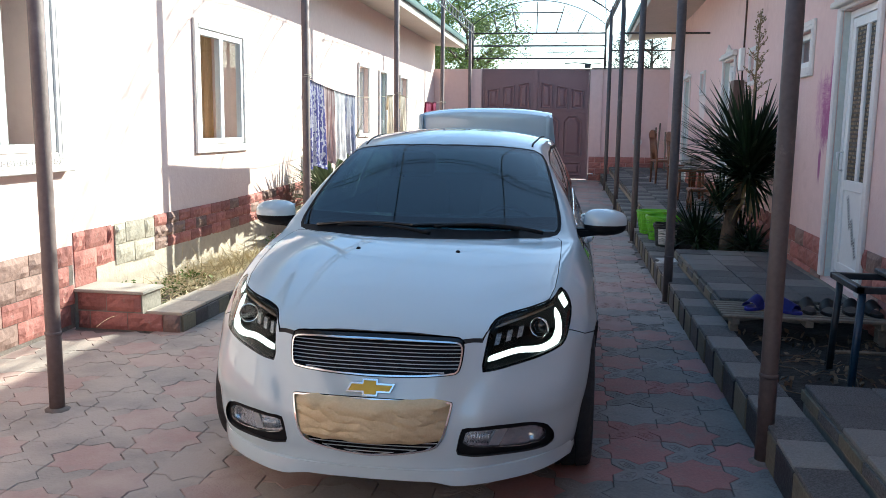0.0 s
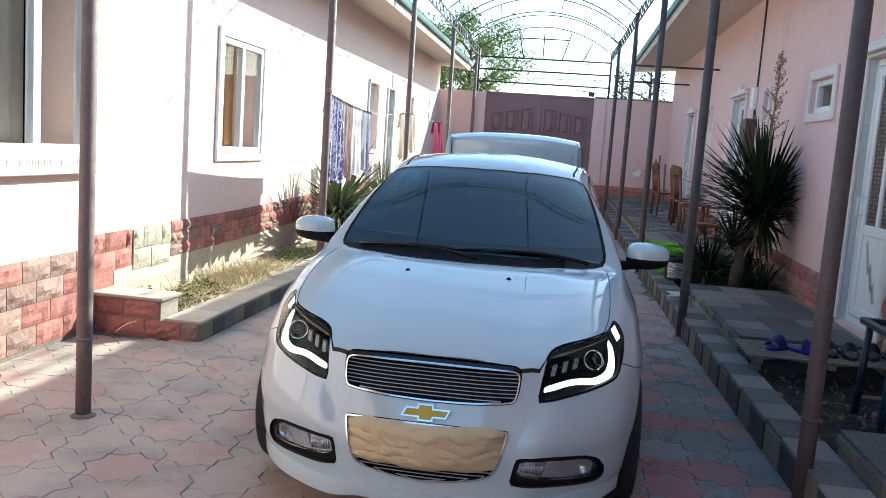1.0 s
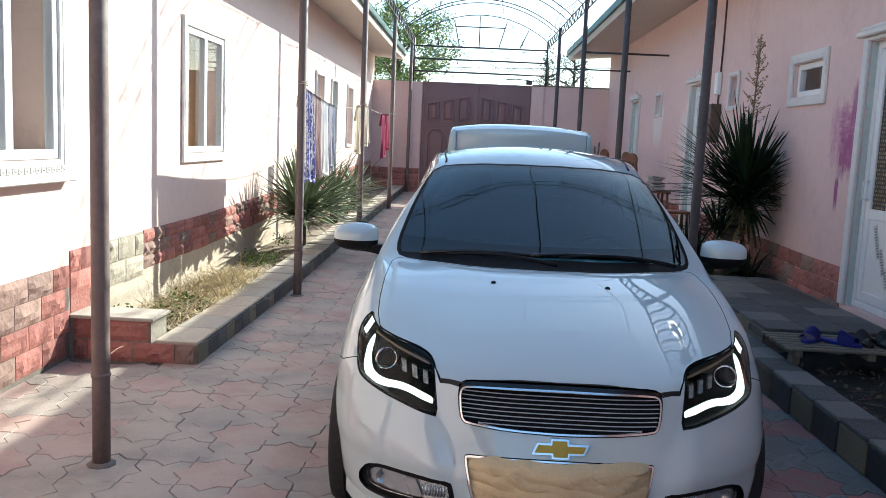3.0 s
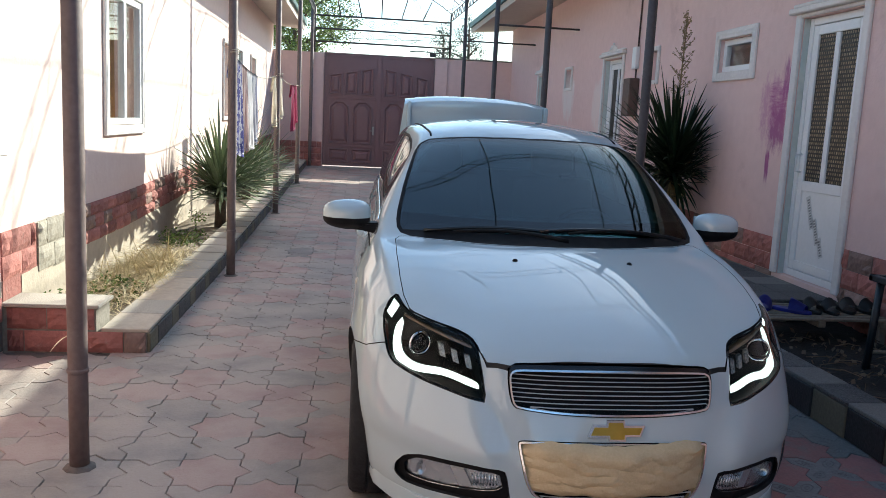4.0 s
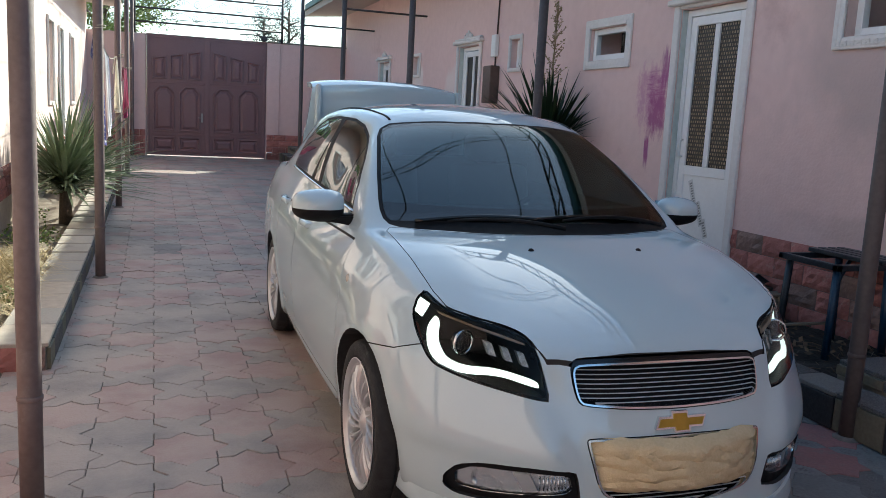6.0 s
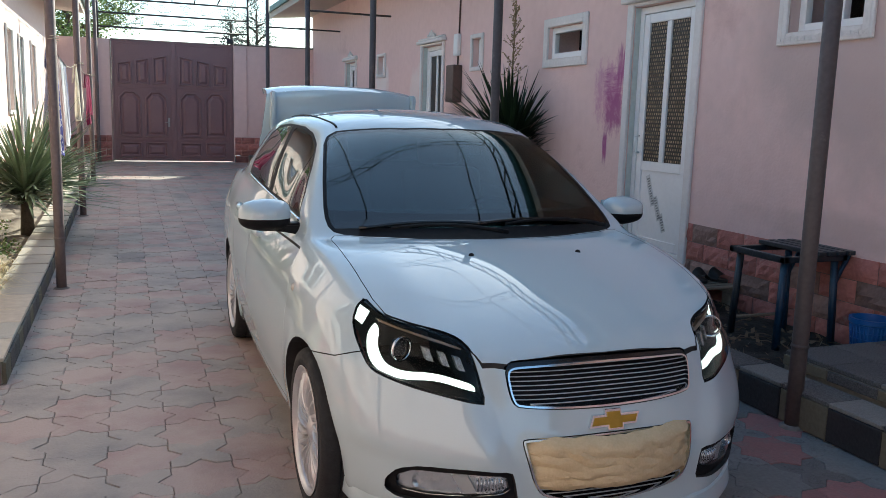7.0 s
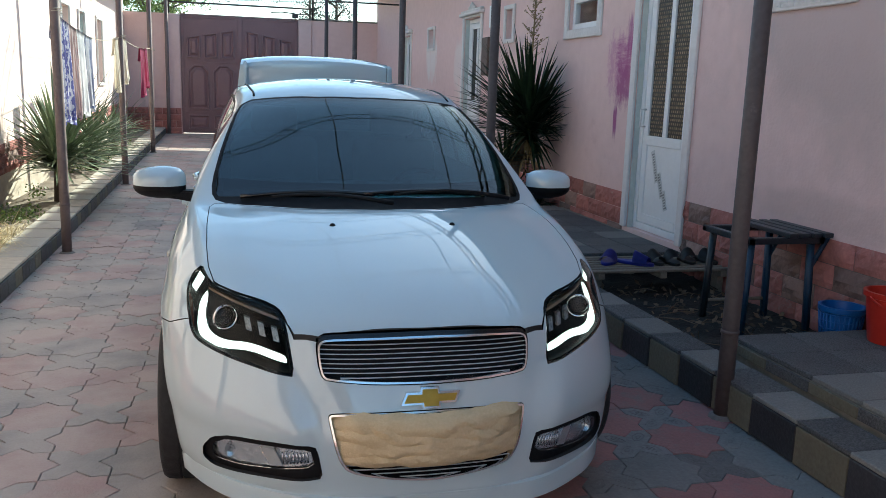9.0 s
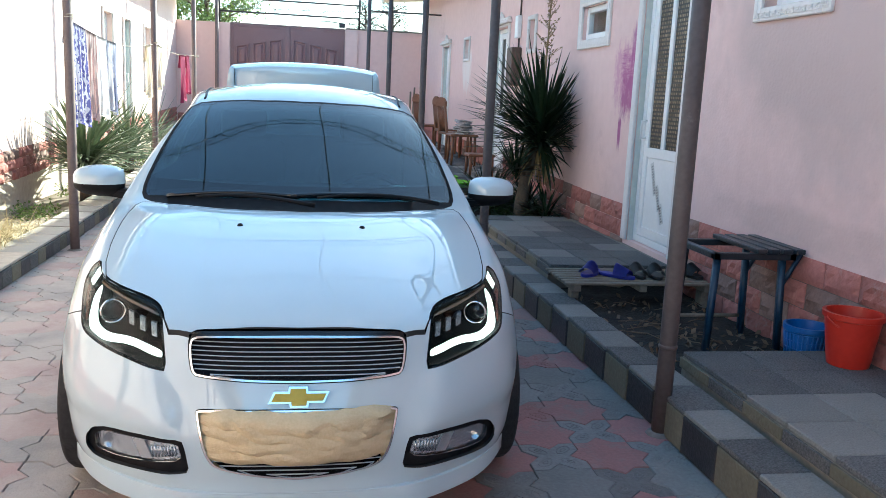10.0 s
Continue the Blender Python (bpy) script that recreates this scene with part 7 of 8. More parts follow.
M_TRUNK = mat("tree bark", (0.14, 0.11, 0.085), (0.08, 0.06, 0.05), 0.95, bump=0.9, bump_scale=20)


def tree(x, y, height, spread, base, count, leaf, material, label, slim=False):
    top = thing("tree", label, "tree", at=(x, y, -0.1))
    bm = bmesh.new()
    tube(bm, [(0, 0, 0), (0.05, 0, height * 0.35), (0, 0.05, height * 0.9)], [0.16, 0.12, 0.03], 10)
    limbs = []
    for k in range(16):
        a = k * 2.4
        z = height * (base + (0.92 - base) * (k + 0.5) / 16)
        r = spread * (0.5 if slim else 1.0) * math.sin(math.pi * min(0.98, 0.2 + 0.75 * (1 - (k + 0.5) / 16))) * rng.uniform(0.7, 1.05)
        p = Vector((r * math.cos(a), r * math.sin(a), z + 0.25 * r))
        tube(bm, [(0, 0, z - 0.25 * r), p * 0.5 + Vector((0, 0, z * 0.5 - 0.05)), p], [0.05, 0.03, 0.012], 6)
        limbs.append(p)
    part("trunk", bm, M_TRUNK, top)
    bm = bmesh.new()
    for k in range(count):
        p = rng.choice(limbs)
        c = p * rng.uniform(0.45, 1.05)
        c.z = p.z + rng.gauss(0, 0.22)
        leafy(bm, c, 9, 0.34 if not slim else 0.2, 0.30, leaf, rng)
    tagged(part("crown", bm, material, top), kind="stuff")


tree(-3.5, 25.5, 5.35, 1.9, 0.46, 1500, 0.09, M_TREE, "sunlit leafy tree behind the yard wall")
tree(-5.6, 28.5, 5.6, 1.9, 0.45, 700, 0.14, M_TREE, "sunlit leafy tree behind the yard wall")
tree(1.35, 31.0, 4.9, 1.0, 0.4, 420, 0.07, M_TREE_D, "dark slender tree beyond the gate wall", True)
tree(2.5, 33.0, 5.6, 1.4, 0.4, 460, 0.07, M_TREE_D, "dark slender tree beyond the gate wall", True)
tree(0.4, 37.0, 3.6, 1.0, 0.4, 260, 0.07, M_TREE_D, "dark slender tree beyond the gate wall", True)
for k, (z0, z1) in enumerate(((3.4, 4.0), (3.9, 4.9))):
    bm = bmesh.new()
    tube(bm, [(-9 + 22 * t / 20, 30 - 2 * k, z0 + (z1 - z0) * t / 20 - 0.4 * math.sin(math.pi * t / 20)) for t in range(21)], 0.012, 4)
    tagged(part("overhead_cable", bm, M_TRIMK), "thin black overhead cable", "cable")

# ---- things on the terrace ----
M_WOOD = mat("varnished brown wood", (0.21, 0.085, 0.040), (0.13, 0.05, 0.024), 0.4, big=4, fine=60, bump=0.15, bump_scale=90)
M_GREYWOOD = mat("weathered grey wood", (0.26, 0.22, 0.17), (0.17, 0.14, 0.11), 0.85, big=5, fine=60, bump=0.4, bump_scale=80)
M_BENCH = mat("blue-black painted steel", (0.016, 0.026, 0.034), (0.010, 0.016, 0.022), 0.4, big=5, fine=50, bump=0.2, dirt=(0.05, 0.045, 0.04), dirt_at=0.6)
M_BLUESTEEL = mat("dark blue painted steel", (0.012, 0.05, 0.10), (0.008, 0.03, 0.06), 0.4, big=5, fine=50, bump=0.2)

grate = thing("slatted_grate", "low weathered wooden slat grate bridging the soil bed", "grate", at=(0, 0, 0))
for k in range(7):
    bm = bmesh.new()
    y = 5.50 + 0.072 * k
    box(bm, 0.945, 1.972, y, y + 0.042, 0.282, 0.300, 0.004)
    part("slat", bm, M_GREYWOOD, grate)
for x in (1.00, 1.45, 1.90):
    bm = bmesh.new()
    box(bm, x, x + 0.05, 5.50, 5.98, 0.240, 0.281, 0.004)
    part("bearer", bm, M_GREYWOOD, grate)
for x in (1.00, 1.90):
    bm = bmesh.new()
    box(bm, x, x + 0.05, 5.54, 5.62, 0.10 if x > 1.5 else 0.186, 0.239, 0.004)
    part("foot", bm, M_GREYWOOD, grate)


def slipper(name, x, y, z, turn, material, label):
    top = thing(name, label, "slipper", "slippers on the grate", (x, y, z))
    top.rotation_euler = (0, 0, radians(turn))
    bm = bmesh.new()
    out = [(0.052 * math.cos(a) * (1.0 if math.sin(a) > 0 else 0.85), 0.135 * math.sin(a)) for a in (2 * math.pi * k / 20 for k in range(20))]
    prism(bm, out, "z", 0.0, 0.022)
    bmesh.ops.bevel(bm, geom=bm.edges[:], offset=0.004, segments=1, affect="EDGES")
    part("sole", bm, material, top)
    bm = bmesh.new()
    rows = []
    for j in range(7):
        yy = -0.005 + 0.10 * j / 6
        h = 0.078 - 0.040 * j / 6
        rows.append([bm.verts.new((0.053 * math.cos(math.pi * i / 10), yy, 0.020 + h * math.sin(math.pi * i / 10))) for i in range(11)])
    for a, b in zip(rows, rows[1:]):
        for i in range(10):
            bm.faces.new((a[i], a[i + 1], b[i + 1], b[i])).smooth = True
    bmesh.ops.solidify(bm, geom=bm.faces[:], thickness=0.004)
    part("strap", bm, material, top)


M_SLIP_B = mat("blue rubber", (0.02, 0.025, 0.30), (0.015, 0.018, 0.2), 0.5)
M_SLIP_K = mat("black rubber", (0.018, 0.017, 0.018), (0.012, 0.012, 0.012), 0.5)
for x, y, t, m, l in ((1.20, 5.76, 140, M_SLIP_B, "blue rubber slipper on the wooden grate"), (1.355, 5.69, 225, M_SLIP_B, "blue rubber slipper on the wooden grate"), (1.51, 5.74, 182, M_SLIP_K, "black rubber slipper on the wooden grate"), (1.635, 5.72, 174, M_SLIP_K, "black rubber slipper on the wooden grate"), (1.79, 5.76, 165, M_SLIP_K, "black rubber slipper on the wooden grate"), (1.91, 5.74, 188, M_SLIP_K, "black rubber slipper on the wooden grate")):
    slipper("slipper", x, y, 0.300, t, m, l)

# blue-black steel stand with a slatted top
stand = thing("steel_stand", "blue-black steel stand with a slatted half top", "stand", at=(1.655, 4.76, 0.13))
HS = 0.52
for sx, sy, m in ((-0.18, 0.20, M_BENCH), (-0.18, -0.18, M_BLUESTEEL), (0.20, 0.20, M_BLUESTEEL), (0.20, -0.18, M_BLUESTEEL)):
    bm = bmesh.new()
    tube(bm, [(sx * 1.12, sy * 1.05, -0.02), (sx, sy, HS)], 0.022, 4)
    part("leg", bm, m, stand)
for a, b in (((-0.20, -0.20), (0.24, -0.20)), ((-0.20, 0.24), (0.24, 0.24)), ((-0.20, -0.20), (-0.20, 0.24)), ((0.24, -0.20), (0.24, 0.24))):
    bm = bmesh.new()
    box(bm, min(a[0], b[0]) - 0.02, max(a[0], b[0]) + 0.02, min(a[1], b[1]) - 0.02, max(a[1], b[1]) + 0.02, HS, HS + 0.035, 0.004)
    part("rail", bm, M_BENCH, stand)
for k in range(4):
    bm = bmesh.new()
    box(bm, 0.02 + 0.075 * k, 0.075 + 0.075 * k, -0.24, 0.28, HS + 0.036, HS + 0.062, 0.004)
    part("slat", bm, M_BENCH, stand)
for sx in (-1, 1):
    bm = bmesh.new()
    tube(bm, [(0.205, -0.18 if sx < 0 else 0.20, HS - 0.16), (0.31, -0.18 if sx < 0 else 0.20, HS + 0.03)], 0.014, 4)
    part("brace", bm, M_BLUESTEEL, stand)
bm = bmesh.new()
tube(bm, [(-0.19, 0.21, 0.10), (0.21, 0.21, 0.10)], 0.012, 6)
part("stretcher", bm, M_GREYWOOD, stand)


def bucket(name, x, y, z, r0, r1, h, material, label, handle=True, grip=None, weave=False):
    top = thing(name, label, "bucket", at=(x, y, z))
    bm = bmesh.new()
    lathe(bm, [(0, 0.004), (r0 - 0.01, 0.004), (r0, 0.0), (r0 + 0.003, 0.01), (r1, h - 0.03), (r1 + 0.012, h - 0.026), (r1 + 0.013, h), (r1 - 0.002, h + 0.001), (r1 - 0.006, h - 0.03), (r0 - 0.006, 0.012), (0, 0.012)], sides=40)
    part("pail", bm, material, top, smooth=True)
    if handle:
        bm = bmesh.new()
        pts = [Vector(((r1 + 0.012) * math.cos(a), -0.62 * (r1 + 0.012) * math.sin(a) - 0.0, h - 0.02 - 0.5 * r1 * math.sin(a))) for a in (math.pi * k / 16 for k in range(17))]
        tube(bm, pts, 0.005, 6)
        b = part("bail", bm, material, top)
        if grip:
            bm = bmesh.new()
            tube(bm, pts[6:11], 0.010, 8)
            part("grip", bm, grip, b, "white plastic grip")
    if weave:
        bm = bmesh.new()
        for k in range(30):
            a = 2 * math.pi * k / 30
            ca, sa = math.cos(a), math.sin(a)
            tube(bm, [((r0 + 0.006) * ca, (r0 + 0.006) * sa, 0.02), ((r1 + 0.004) * ca, (r1 + 0.004) * sa, h - 0.04)], 0.004, 4)
        for q in range(1, 6):
            r = r0 + (r1 - r0) * q / 6 + 0.005
            tube(bm, [(r * math.cos(2 * math.pi * k / 36), r * math.sin(2 * math.pi * k / 36), h * q / 6) for k in range(36)], 0.004, 4, closed=True)
        part("ribs", bm, material, top)


M_RED = mat("red plastic", (0.55, 0.035, 0.02), (0.45, 0.025, 0.015), 0.35)
M_BLUEP = mat("blue plastic", (0.015, 0.13, 0.42), (0.012, 0.10, 0.32), 0.4)
M_LIME = mat("lime green plastic", (0.20, 0.58, 0.03), (0.16, 0.48, 0.02), 0.4)
M_BLACKP = mat("black plastic", (0.02, 0.02, 0.021), (0.014, 0.014, 0.015), 0.45)
bucket("red_bucket", 1.834, 3.905, 0.277, 0.094, 0.126, 0.255, M_RED, "red plastic bucket with a white grip", True, M_WHITE)
bucket("blue_basket", 1.845, 4.26, 0.135, 0.086, 0.108, 0.235, M_BLUEP, "blue plastic basket beside the terrace", False, None, True)
bucket("green_basket", 0.90, 10.35, 0.21, 0.15, 0.195, 0.30, M_LIME, "lime green slotted plastic laundry basket", False, None, True)
bucket("green_basket", 0.97, 9.85, 0.20, 0.15, 0.195, 0.30, M_LIME, "lime green slotted plastic laundry basket", False, None, True)
bucket("black_bucket", 0.975, 9.38, 0.19, 0.125, 0.150, 0.27, M_BLACKP, "black plastic bucket with a pale label", True)
bm = bmesh.new()
for k in range(12):
    a0, a1 = radians(-140 + 7 * k), radians(-133 + 7 * k)
    pts = [(0.975 + r * math.cos(a), 9.38 + r * math.sin(a), z) for a, r, z in ((a0, 0.139, 0.24), (a1, 0.139, 0.24), (a1, 0.1505, 0.41), (a0, 0.1505, 0.41))]
    bm.faces.new([bm.verts.new(p) for p in pts])
bmesh.ops.remove_doubles(bm, verts=bm.verts[:], dist=1e-4)
bmesh.ops.solidify(bm, geom=bm.faces[:], thickness=0.001)
tagged(part("bucket_label", bm, M_TRIM), "pale paper label round the black bucket", "label")
bm = bmesh.new()
for k in range(4):
    t = Matrix.Translation((0.90, 8.35, 0.192 + 0.006 * k)) @ Matrix.Rotation(radians(12 * k - 20), 4, "Z")
    box(bm, -0.10, 0.10, -0.14, 0.14, 0, 0.004, 0.0, t)
tagged(part("newspaper", bm, mat("newsprint", (0.62, 0.62, 0.60), (0.50, 0.50, 0.49), 0.9)), "small stack of newspapers lying on the kerb", "newspaper")


def chair(x, y, turn, label):
    z = 0.34 + lift(y)
    top = thing("wooden_chair", label, "chair", "chairs on the terrace", (x, y, z))
    top.scale = (0.95, 0.95, 0.9)
    top.rotation_euler = (0, 0, radians(turn))
    for sx in (-0.19, 0.19):
        bm = bmesh.new()
        tube(bm, [(sx, -0.19, 0), (sx, -0.185, 0.22), (sx, -0.19, 0.43)], [0.016, 0.026, 0.022], 8)
        part("leg", bm, M_WOOD, top)
        bm = bmesh.new()
        tube(bm, [(sx, 0.20, 0), (sx, 0.19, 0.45), (sx, 0.25, 1.0)], [0.02, 0.024, 0.02], 8)
        part("leg", bm, M_WOOD, top)
    bm = bmesh.new()
    box(bm, -0.22, 0.22, -0.22, 0.21, 0.43, 0.475, 0.012)
    part("seat", bm, M_WOOD, top)
    for q in range(5):
        bm = bmesh.new()
        xx = -0.13 + 0.065 * q
        tube(bm, [(xx, 0.195, 0.48), (xx, 0.215, 0.70), (xx, 0.24, 0.92)], [0.010, 0.018, 0.010], 6)
        part("back_spindle", bm, M_WOOD, top)
    bm = bmesh.new()
    prism(bm, [(-0.22, 0.92), (0.22, 0.92), (0.22, 1.0), (0.12, 1.06), (0.0, 1.08), (-0.12, 1.06), (-0.22, 1.0)], "y", 0.225, 0.265)
    part("top_rail", bm, M_WOOD, top)


chair(1.66, 13.9, 100, "varnished wooden chair with slatted back")
chair(1.69, 14.6, 95, "varnished wooden chair with slatted back")
chair(1.52, 15.9, 100, "varnished wooden chair with slatted back")


def stool(x, y, w, h, label):
    z = 0.34 + lift(y)
    top = thing("wooden_stool", label, "stool", at=(x, y, z))
    bm = bmesh.new()
    box(bm, -w, w, -w, w, h - 0.035, h, 0.01)
    part("seat", bm, M_WOOD, top)
    for sx in (-1, 1):
        for sy in (-1, 1):
            bm = bmesh.new()
            tube(bm, [(sx * w * 0.85, sy * w * 0.85, 0), (sx * w * 0.8, sy * w * 0.8, h * 0.5), (sx * w * 0.8, sy * w * 0.8, h - 0.036)], [0.016, 0.024, 0.018], 8)
            part("leg", bm, M_WOOD, top)


stool(1.62, 12.95, 0.21, 0.46, "low varnished wooden stool with turned legs")
stool(1.60, 11.5, 0.18, 0.30, "low reddish wooden stool on the terrace")
bm = bmesh.new()
lathe(bm, [(0.0, 0.0), (0.06, 0.003), (0.10, 0.035), (0.11, 0.037), (0.07, -0.005), (0.0, -0.008)], Matrix.Translation((1.30, YG - 0.07, 1.18)) @ Matrix.Rotation(radians(90), 4, "X"), 28)
tagged(part("basin", bm, M_TRIM), "white enamel basin hung on the yard wall", "basin")
bm = bmesh.new()
for k in range(24):
    t = Matrix.Translation((1.62 + 0.05 * rng.uniform(-1, 1), 12.95 + 0.10 * rng.uniform(-1, 1), 0.34 + lift(12.95) + 0.47 + 0.008 * k)) @ Euler((rng.uniform(-0.3, 0.3), rng.uniform(-0.3, 0.3), rng.uniform(0, 3))).to_matrix().to_4x4()
    box(bm, -0.10, 0.10, -0.06, 0.06, -0.006, 0.006, 0.003, t)
tagged(part("folded_cloth", bm, stripe_mat("pale printed cloth", (0.62, 0.58, 0.55), (0.35, 0.33, 0.33), 20.0, 1.0)), "crumpled pale printed cloth on a chair", "cloth")
for k, (x, y, dx) in enumerate(((1.80, 19.9, 0.12), (1.72, 20.0, 0.08), (1.9, 19.6, 0.05))):
    bm = bmesh.new()
    zb = 0.32 + lift(20)
    tube(bm, [(x - dx, y - 0.35, zb), (x, y + 0.3, zb + 1.05 - 0.1 * k)], 0.02, 6)
    tagged(part("wooden_pole", bm, M_GREYWOOD), "weathered wooden pole leaning by the yard wall", "pole", "leaning poles")

# ---- pieces of walls, kerbs, terraces and paving, last ----
rng = random.Random(21)


def block_mesh(name, w, h, seed, material):
    """A split-face block: rough, pillowed face towards +x, 1 = its length along y."""
    bm = bmesh.new()
    ny, nz = 6, 4
    grid = []
    for j in range(ny + 1):
        row = []
        for k in range(nz + 1):
            u, v = j / ny, k / nz
            edge = j in (0, ny) or k in (0, nz)
            d = 0.004 if edge else 0.016 + 0.010 * noise.noise((seed * 3.1 + u * 3, v * 3, seed)) + 0.011 * noise.noise((seed + u * 9, v * 9, 2))
            row.append(bm.verts.new((d, (u - 0.5) * w, (v - 0.5) * h)))
        grid.append(row)
    for a, b in zip(grid, grid[1:]):
        for k in range(nz):
            bm.faces.new((a[k], b[k], b[k + 1], a[k + 1]))
    rim = [grid[j][0] for j in range(ny + 1)] + [grid[ny][k] for k in range(1, nz + 1)] + [grid[j][nz] for j in range(ny - 1, -1, -1)] + [grid[0][k] for k in range(nz - 1, 0, -1)]
    back = [bm.verts.new((-0.004, v.co.y, v.co.z)) for v in rim]
    for i in range(len(rim)):
        bm.faces.new((rim[i - 1], rim[i], back[i], back[i - 1]))
    bmesh.ops.recalc_face_normals(bm, faces=bm.faces[:])
    me = bpy.data.meshes.new(name)
    bm.to_mesh(me)
    bm.free()
    me.materials.append(material)
    return me


BLOCKS = [block_mesh("block", 0.285, 0.138, k, M_BLOCK_R if k < 6 else M_BLOCK_G) for k in range(8)]


def lay_blocks(wall, s, face, y0, y1, z0, courses, near, long=0.29, high=0.143):
    """Courses of blocks on a wall. Those within near are objects; the rest is one joined part."""
    rest = {0: bmesh.new(), 1: bmesh.new()}
    for c in range(courses):
        z = z0 + high * (c + 0.5)
        y = y0 + (long / 2 if c % 2 else 0.0)
        row = []
        if c % 2:
            row.append((y0, y0 + long / 2 - 0.005))
        while y < y1 - 0.05:
            row.append((y, min(y + long - 0.005, y1)))
            y += long
        for a, b in row:
            mid = (a + b) / 2
            me = rng.choice(BLOCKS)
            m = Matrix.Translation((face + s * 0.004, mid, z + lift(mid))) @ Matrix.Rotation(0 if s > 0 else math.pi, 4, "Z") @ Matrix.Diagonal((1, (b - a) / 0.287, high / 0.143, 1))
            if near[0] <= mid <= near[1]:
                o = new("block", me)
                o.matrix_world = m
                o.parent = wall
            else:
                tmp = bmesh.new()
                tmp.from_mesh(me)
                merge(rest[int(me.materials[0] is M_BLOCK_G)], tmp, m)
    for k, bm in rest.items():
        if bm.verts:
            tagged(part("block_course", bm, (M_BLOCK_R, M_BLOCK_G)[k], wall), kind="stuff")
        else:
            bm.free()


def backing(face, s, y0, y1, z0, z1, material, name, label, rough=0.006):
    bm = bmesh.new()
    ny, nz = max(2, int((y1 - y0) / 0.06)), max(2, int((z1 - z0) / 0.05))
    rows = [[bm.verts.new((face + s * (0.003 + rough * (0.5 + 0.5 * noise.noise((j * 0.4, k * 0.4, y0)))), y0 + (y1 - y0) * j / ny, z0 + (z1 - z0) * k / nz + (0.012 * noise.noise((j * 0.5, 2, y0)) if k == nz else 0) + lift(y0 + (y1 - y0) * j / ny))) for j in range(ny + 1)] for k in range(nz + 1)]
    for a, b in zip(rows, rows[1:]):
        for j in range(ny):
            bm.faces.new((a[j], a[j + 1], b[j + 1], b[j])).smooth = True
    return tagged(part(name, bm, material), label, "wall base", kind="structure")


backing(XW, 1, -6.9, 5.43, 0.0, 0.60, M_MORTAR, "trim", "dark mortar behind the wall-base blocks", 0.002)
lay_blocks(wall_w, 1, XW, -6.8, 5.43, 0.03, 4, (3.2, 5.45))
backing(XW, 1, 5.72, 20.35, 0.03, 0.40, M_PALE, "trim", "pale stained plaster base above the planter", 0.012)
backing(XW, 1, 5.45, 5.98, 0.28, 0.68, M_BLOCK_R, "trim", "red rendered wall base", 0.006)
backing(XW, 1, 5.98, 6.60, 0.35, 0.69, M_PATCH, "trim", "patched grey cement on the wall base", 0.012)
ROUGH = [block_mesh("block", 0.285, 0.138, 20 + k, M_PATCH) for k in range(4)]
for k, (y, w, z, h) in enumerate(((6.125, 0.28, 0.445, 0.155), (6.435, 0.32, 0.440, 0.150), (6.06, 0.15, 0.605, 0.150), (6.29, 0.29, 0.610, 0.155), (6.52, 0.15, 0.600, 0.145))):
    o = new("block", ROUGH[k % 4])
    o.matrix_world = Matrix.Translation((XW + 0.012, y, z)) @ Matrix.Diagonal((1, w / 0.287, h / 0.138, 1))
    o.parent = wall_w
lay_blocks(wall_w, 1, XW, 6.62, 20.3, 0.390, 3, (6.5, 10.0), 0.225, 0.103)
lay_blocks(wall_w, 1, XW, 5.45, 5.95, 0.405, 2, (5.3, 6.0))
backing(XE, -1, -6.9, 6.16, 0.15, 0.63, M_MORTAR, "trim", "dark mortar behind the wall-base blocks", 0.002)
lay_blocks(wall_e, -1, XE, -6.8, 6.16, 0.10, 4, (3.3, 6.2))
lay_blocks(wall_e, -1, XE, 7.19, 11.68, 0.18, 3, (7.1, 9.9))
lay_blocks(wall_e, -1, XE, 12.72, 16.36, 0.31, 2, (90, 91))
lay_blocks(wall_e, -1, XE, 17.3, 20.35, 0.31, 2, (90, 91))
# block base of the gate wall
bm = bmesh.new()
for x0, x1 in ((XW + 0.03, GX0 - 0.02), (GX1 + 0.03, XE - 0.05)):
    for c in range(4):
        x = x0 - (0.14 if c % 2 else 0)
        while x < x1:
            a, b = max(x, x0), min(x + 0.285, x1)
            if b - a > 0.04:
                tmp = bmesh.new()
                tmp.from_mesh(rng.choice(BLOCKS))
                merge(bm, tmp, Matrix.Translation(((a + b) / 2, YG - 0.04, 0.32 + 0.143 * c)) @ Matrix.Rotation(radians(-90), 4, "Z") @ Matrix.Diagonal((1, (b - a) / 0.287, 1, 1)))
            x += 0.29
tagged(part("block_course", bm, M_BLOCK_R, wall_n), kind="stuff")
# block face of the planter end
for c in range(2):
    for k, (a, b) in enumerate(((XW + 0.03, -3.33), (-3.325, -3.06)) if c == 1 else ((XW + 0.03, -3.46), (-3.455, -3.17), (-3.165, -2.90), (-2.895, -2.77))):
        o = new("block", BLOCKS[(c * 3 + k * 2) % 8])
        o.matrix_world = Matrix.Translation(((a + b) / 2, 5.435, 0.062 + 0.135 * c)) @ Matrix.Rotation(radians(-90), 4, "Z") @ Matrix.Diagonal((1, (b - a) / 0.287, 0.90, 1))
        o.parent = planter_end


def tile_mesh(name, sx, sy, sz, material, bevel=0.004):
    bm = bmesh.new()
    box(bm, -sx / 2, sx / 2, -sy / 2, sy / 2, 0, sz, bevel)
    me = bpy.data.meshes.new(name)
    bm.to_mesh(me)
    bm.free()
    me.materials.append(material)
    return me


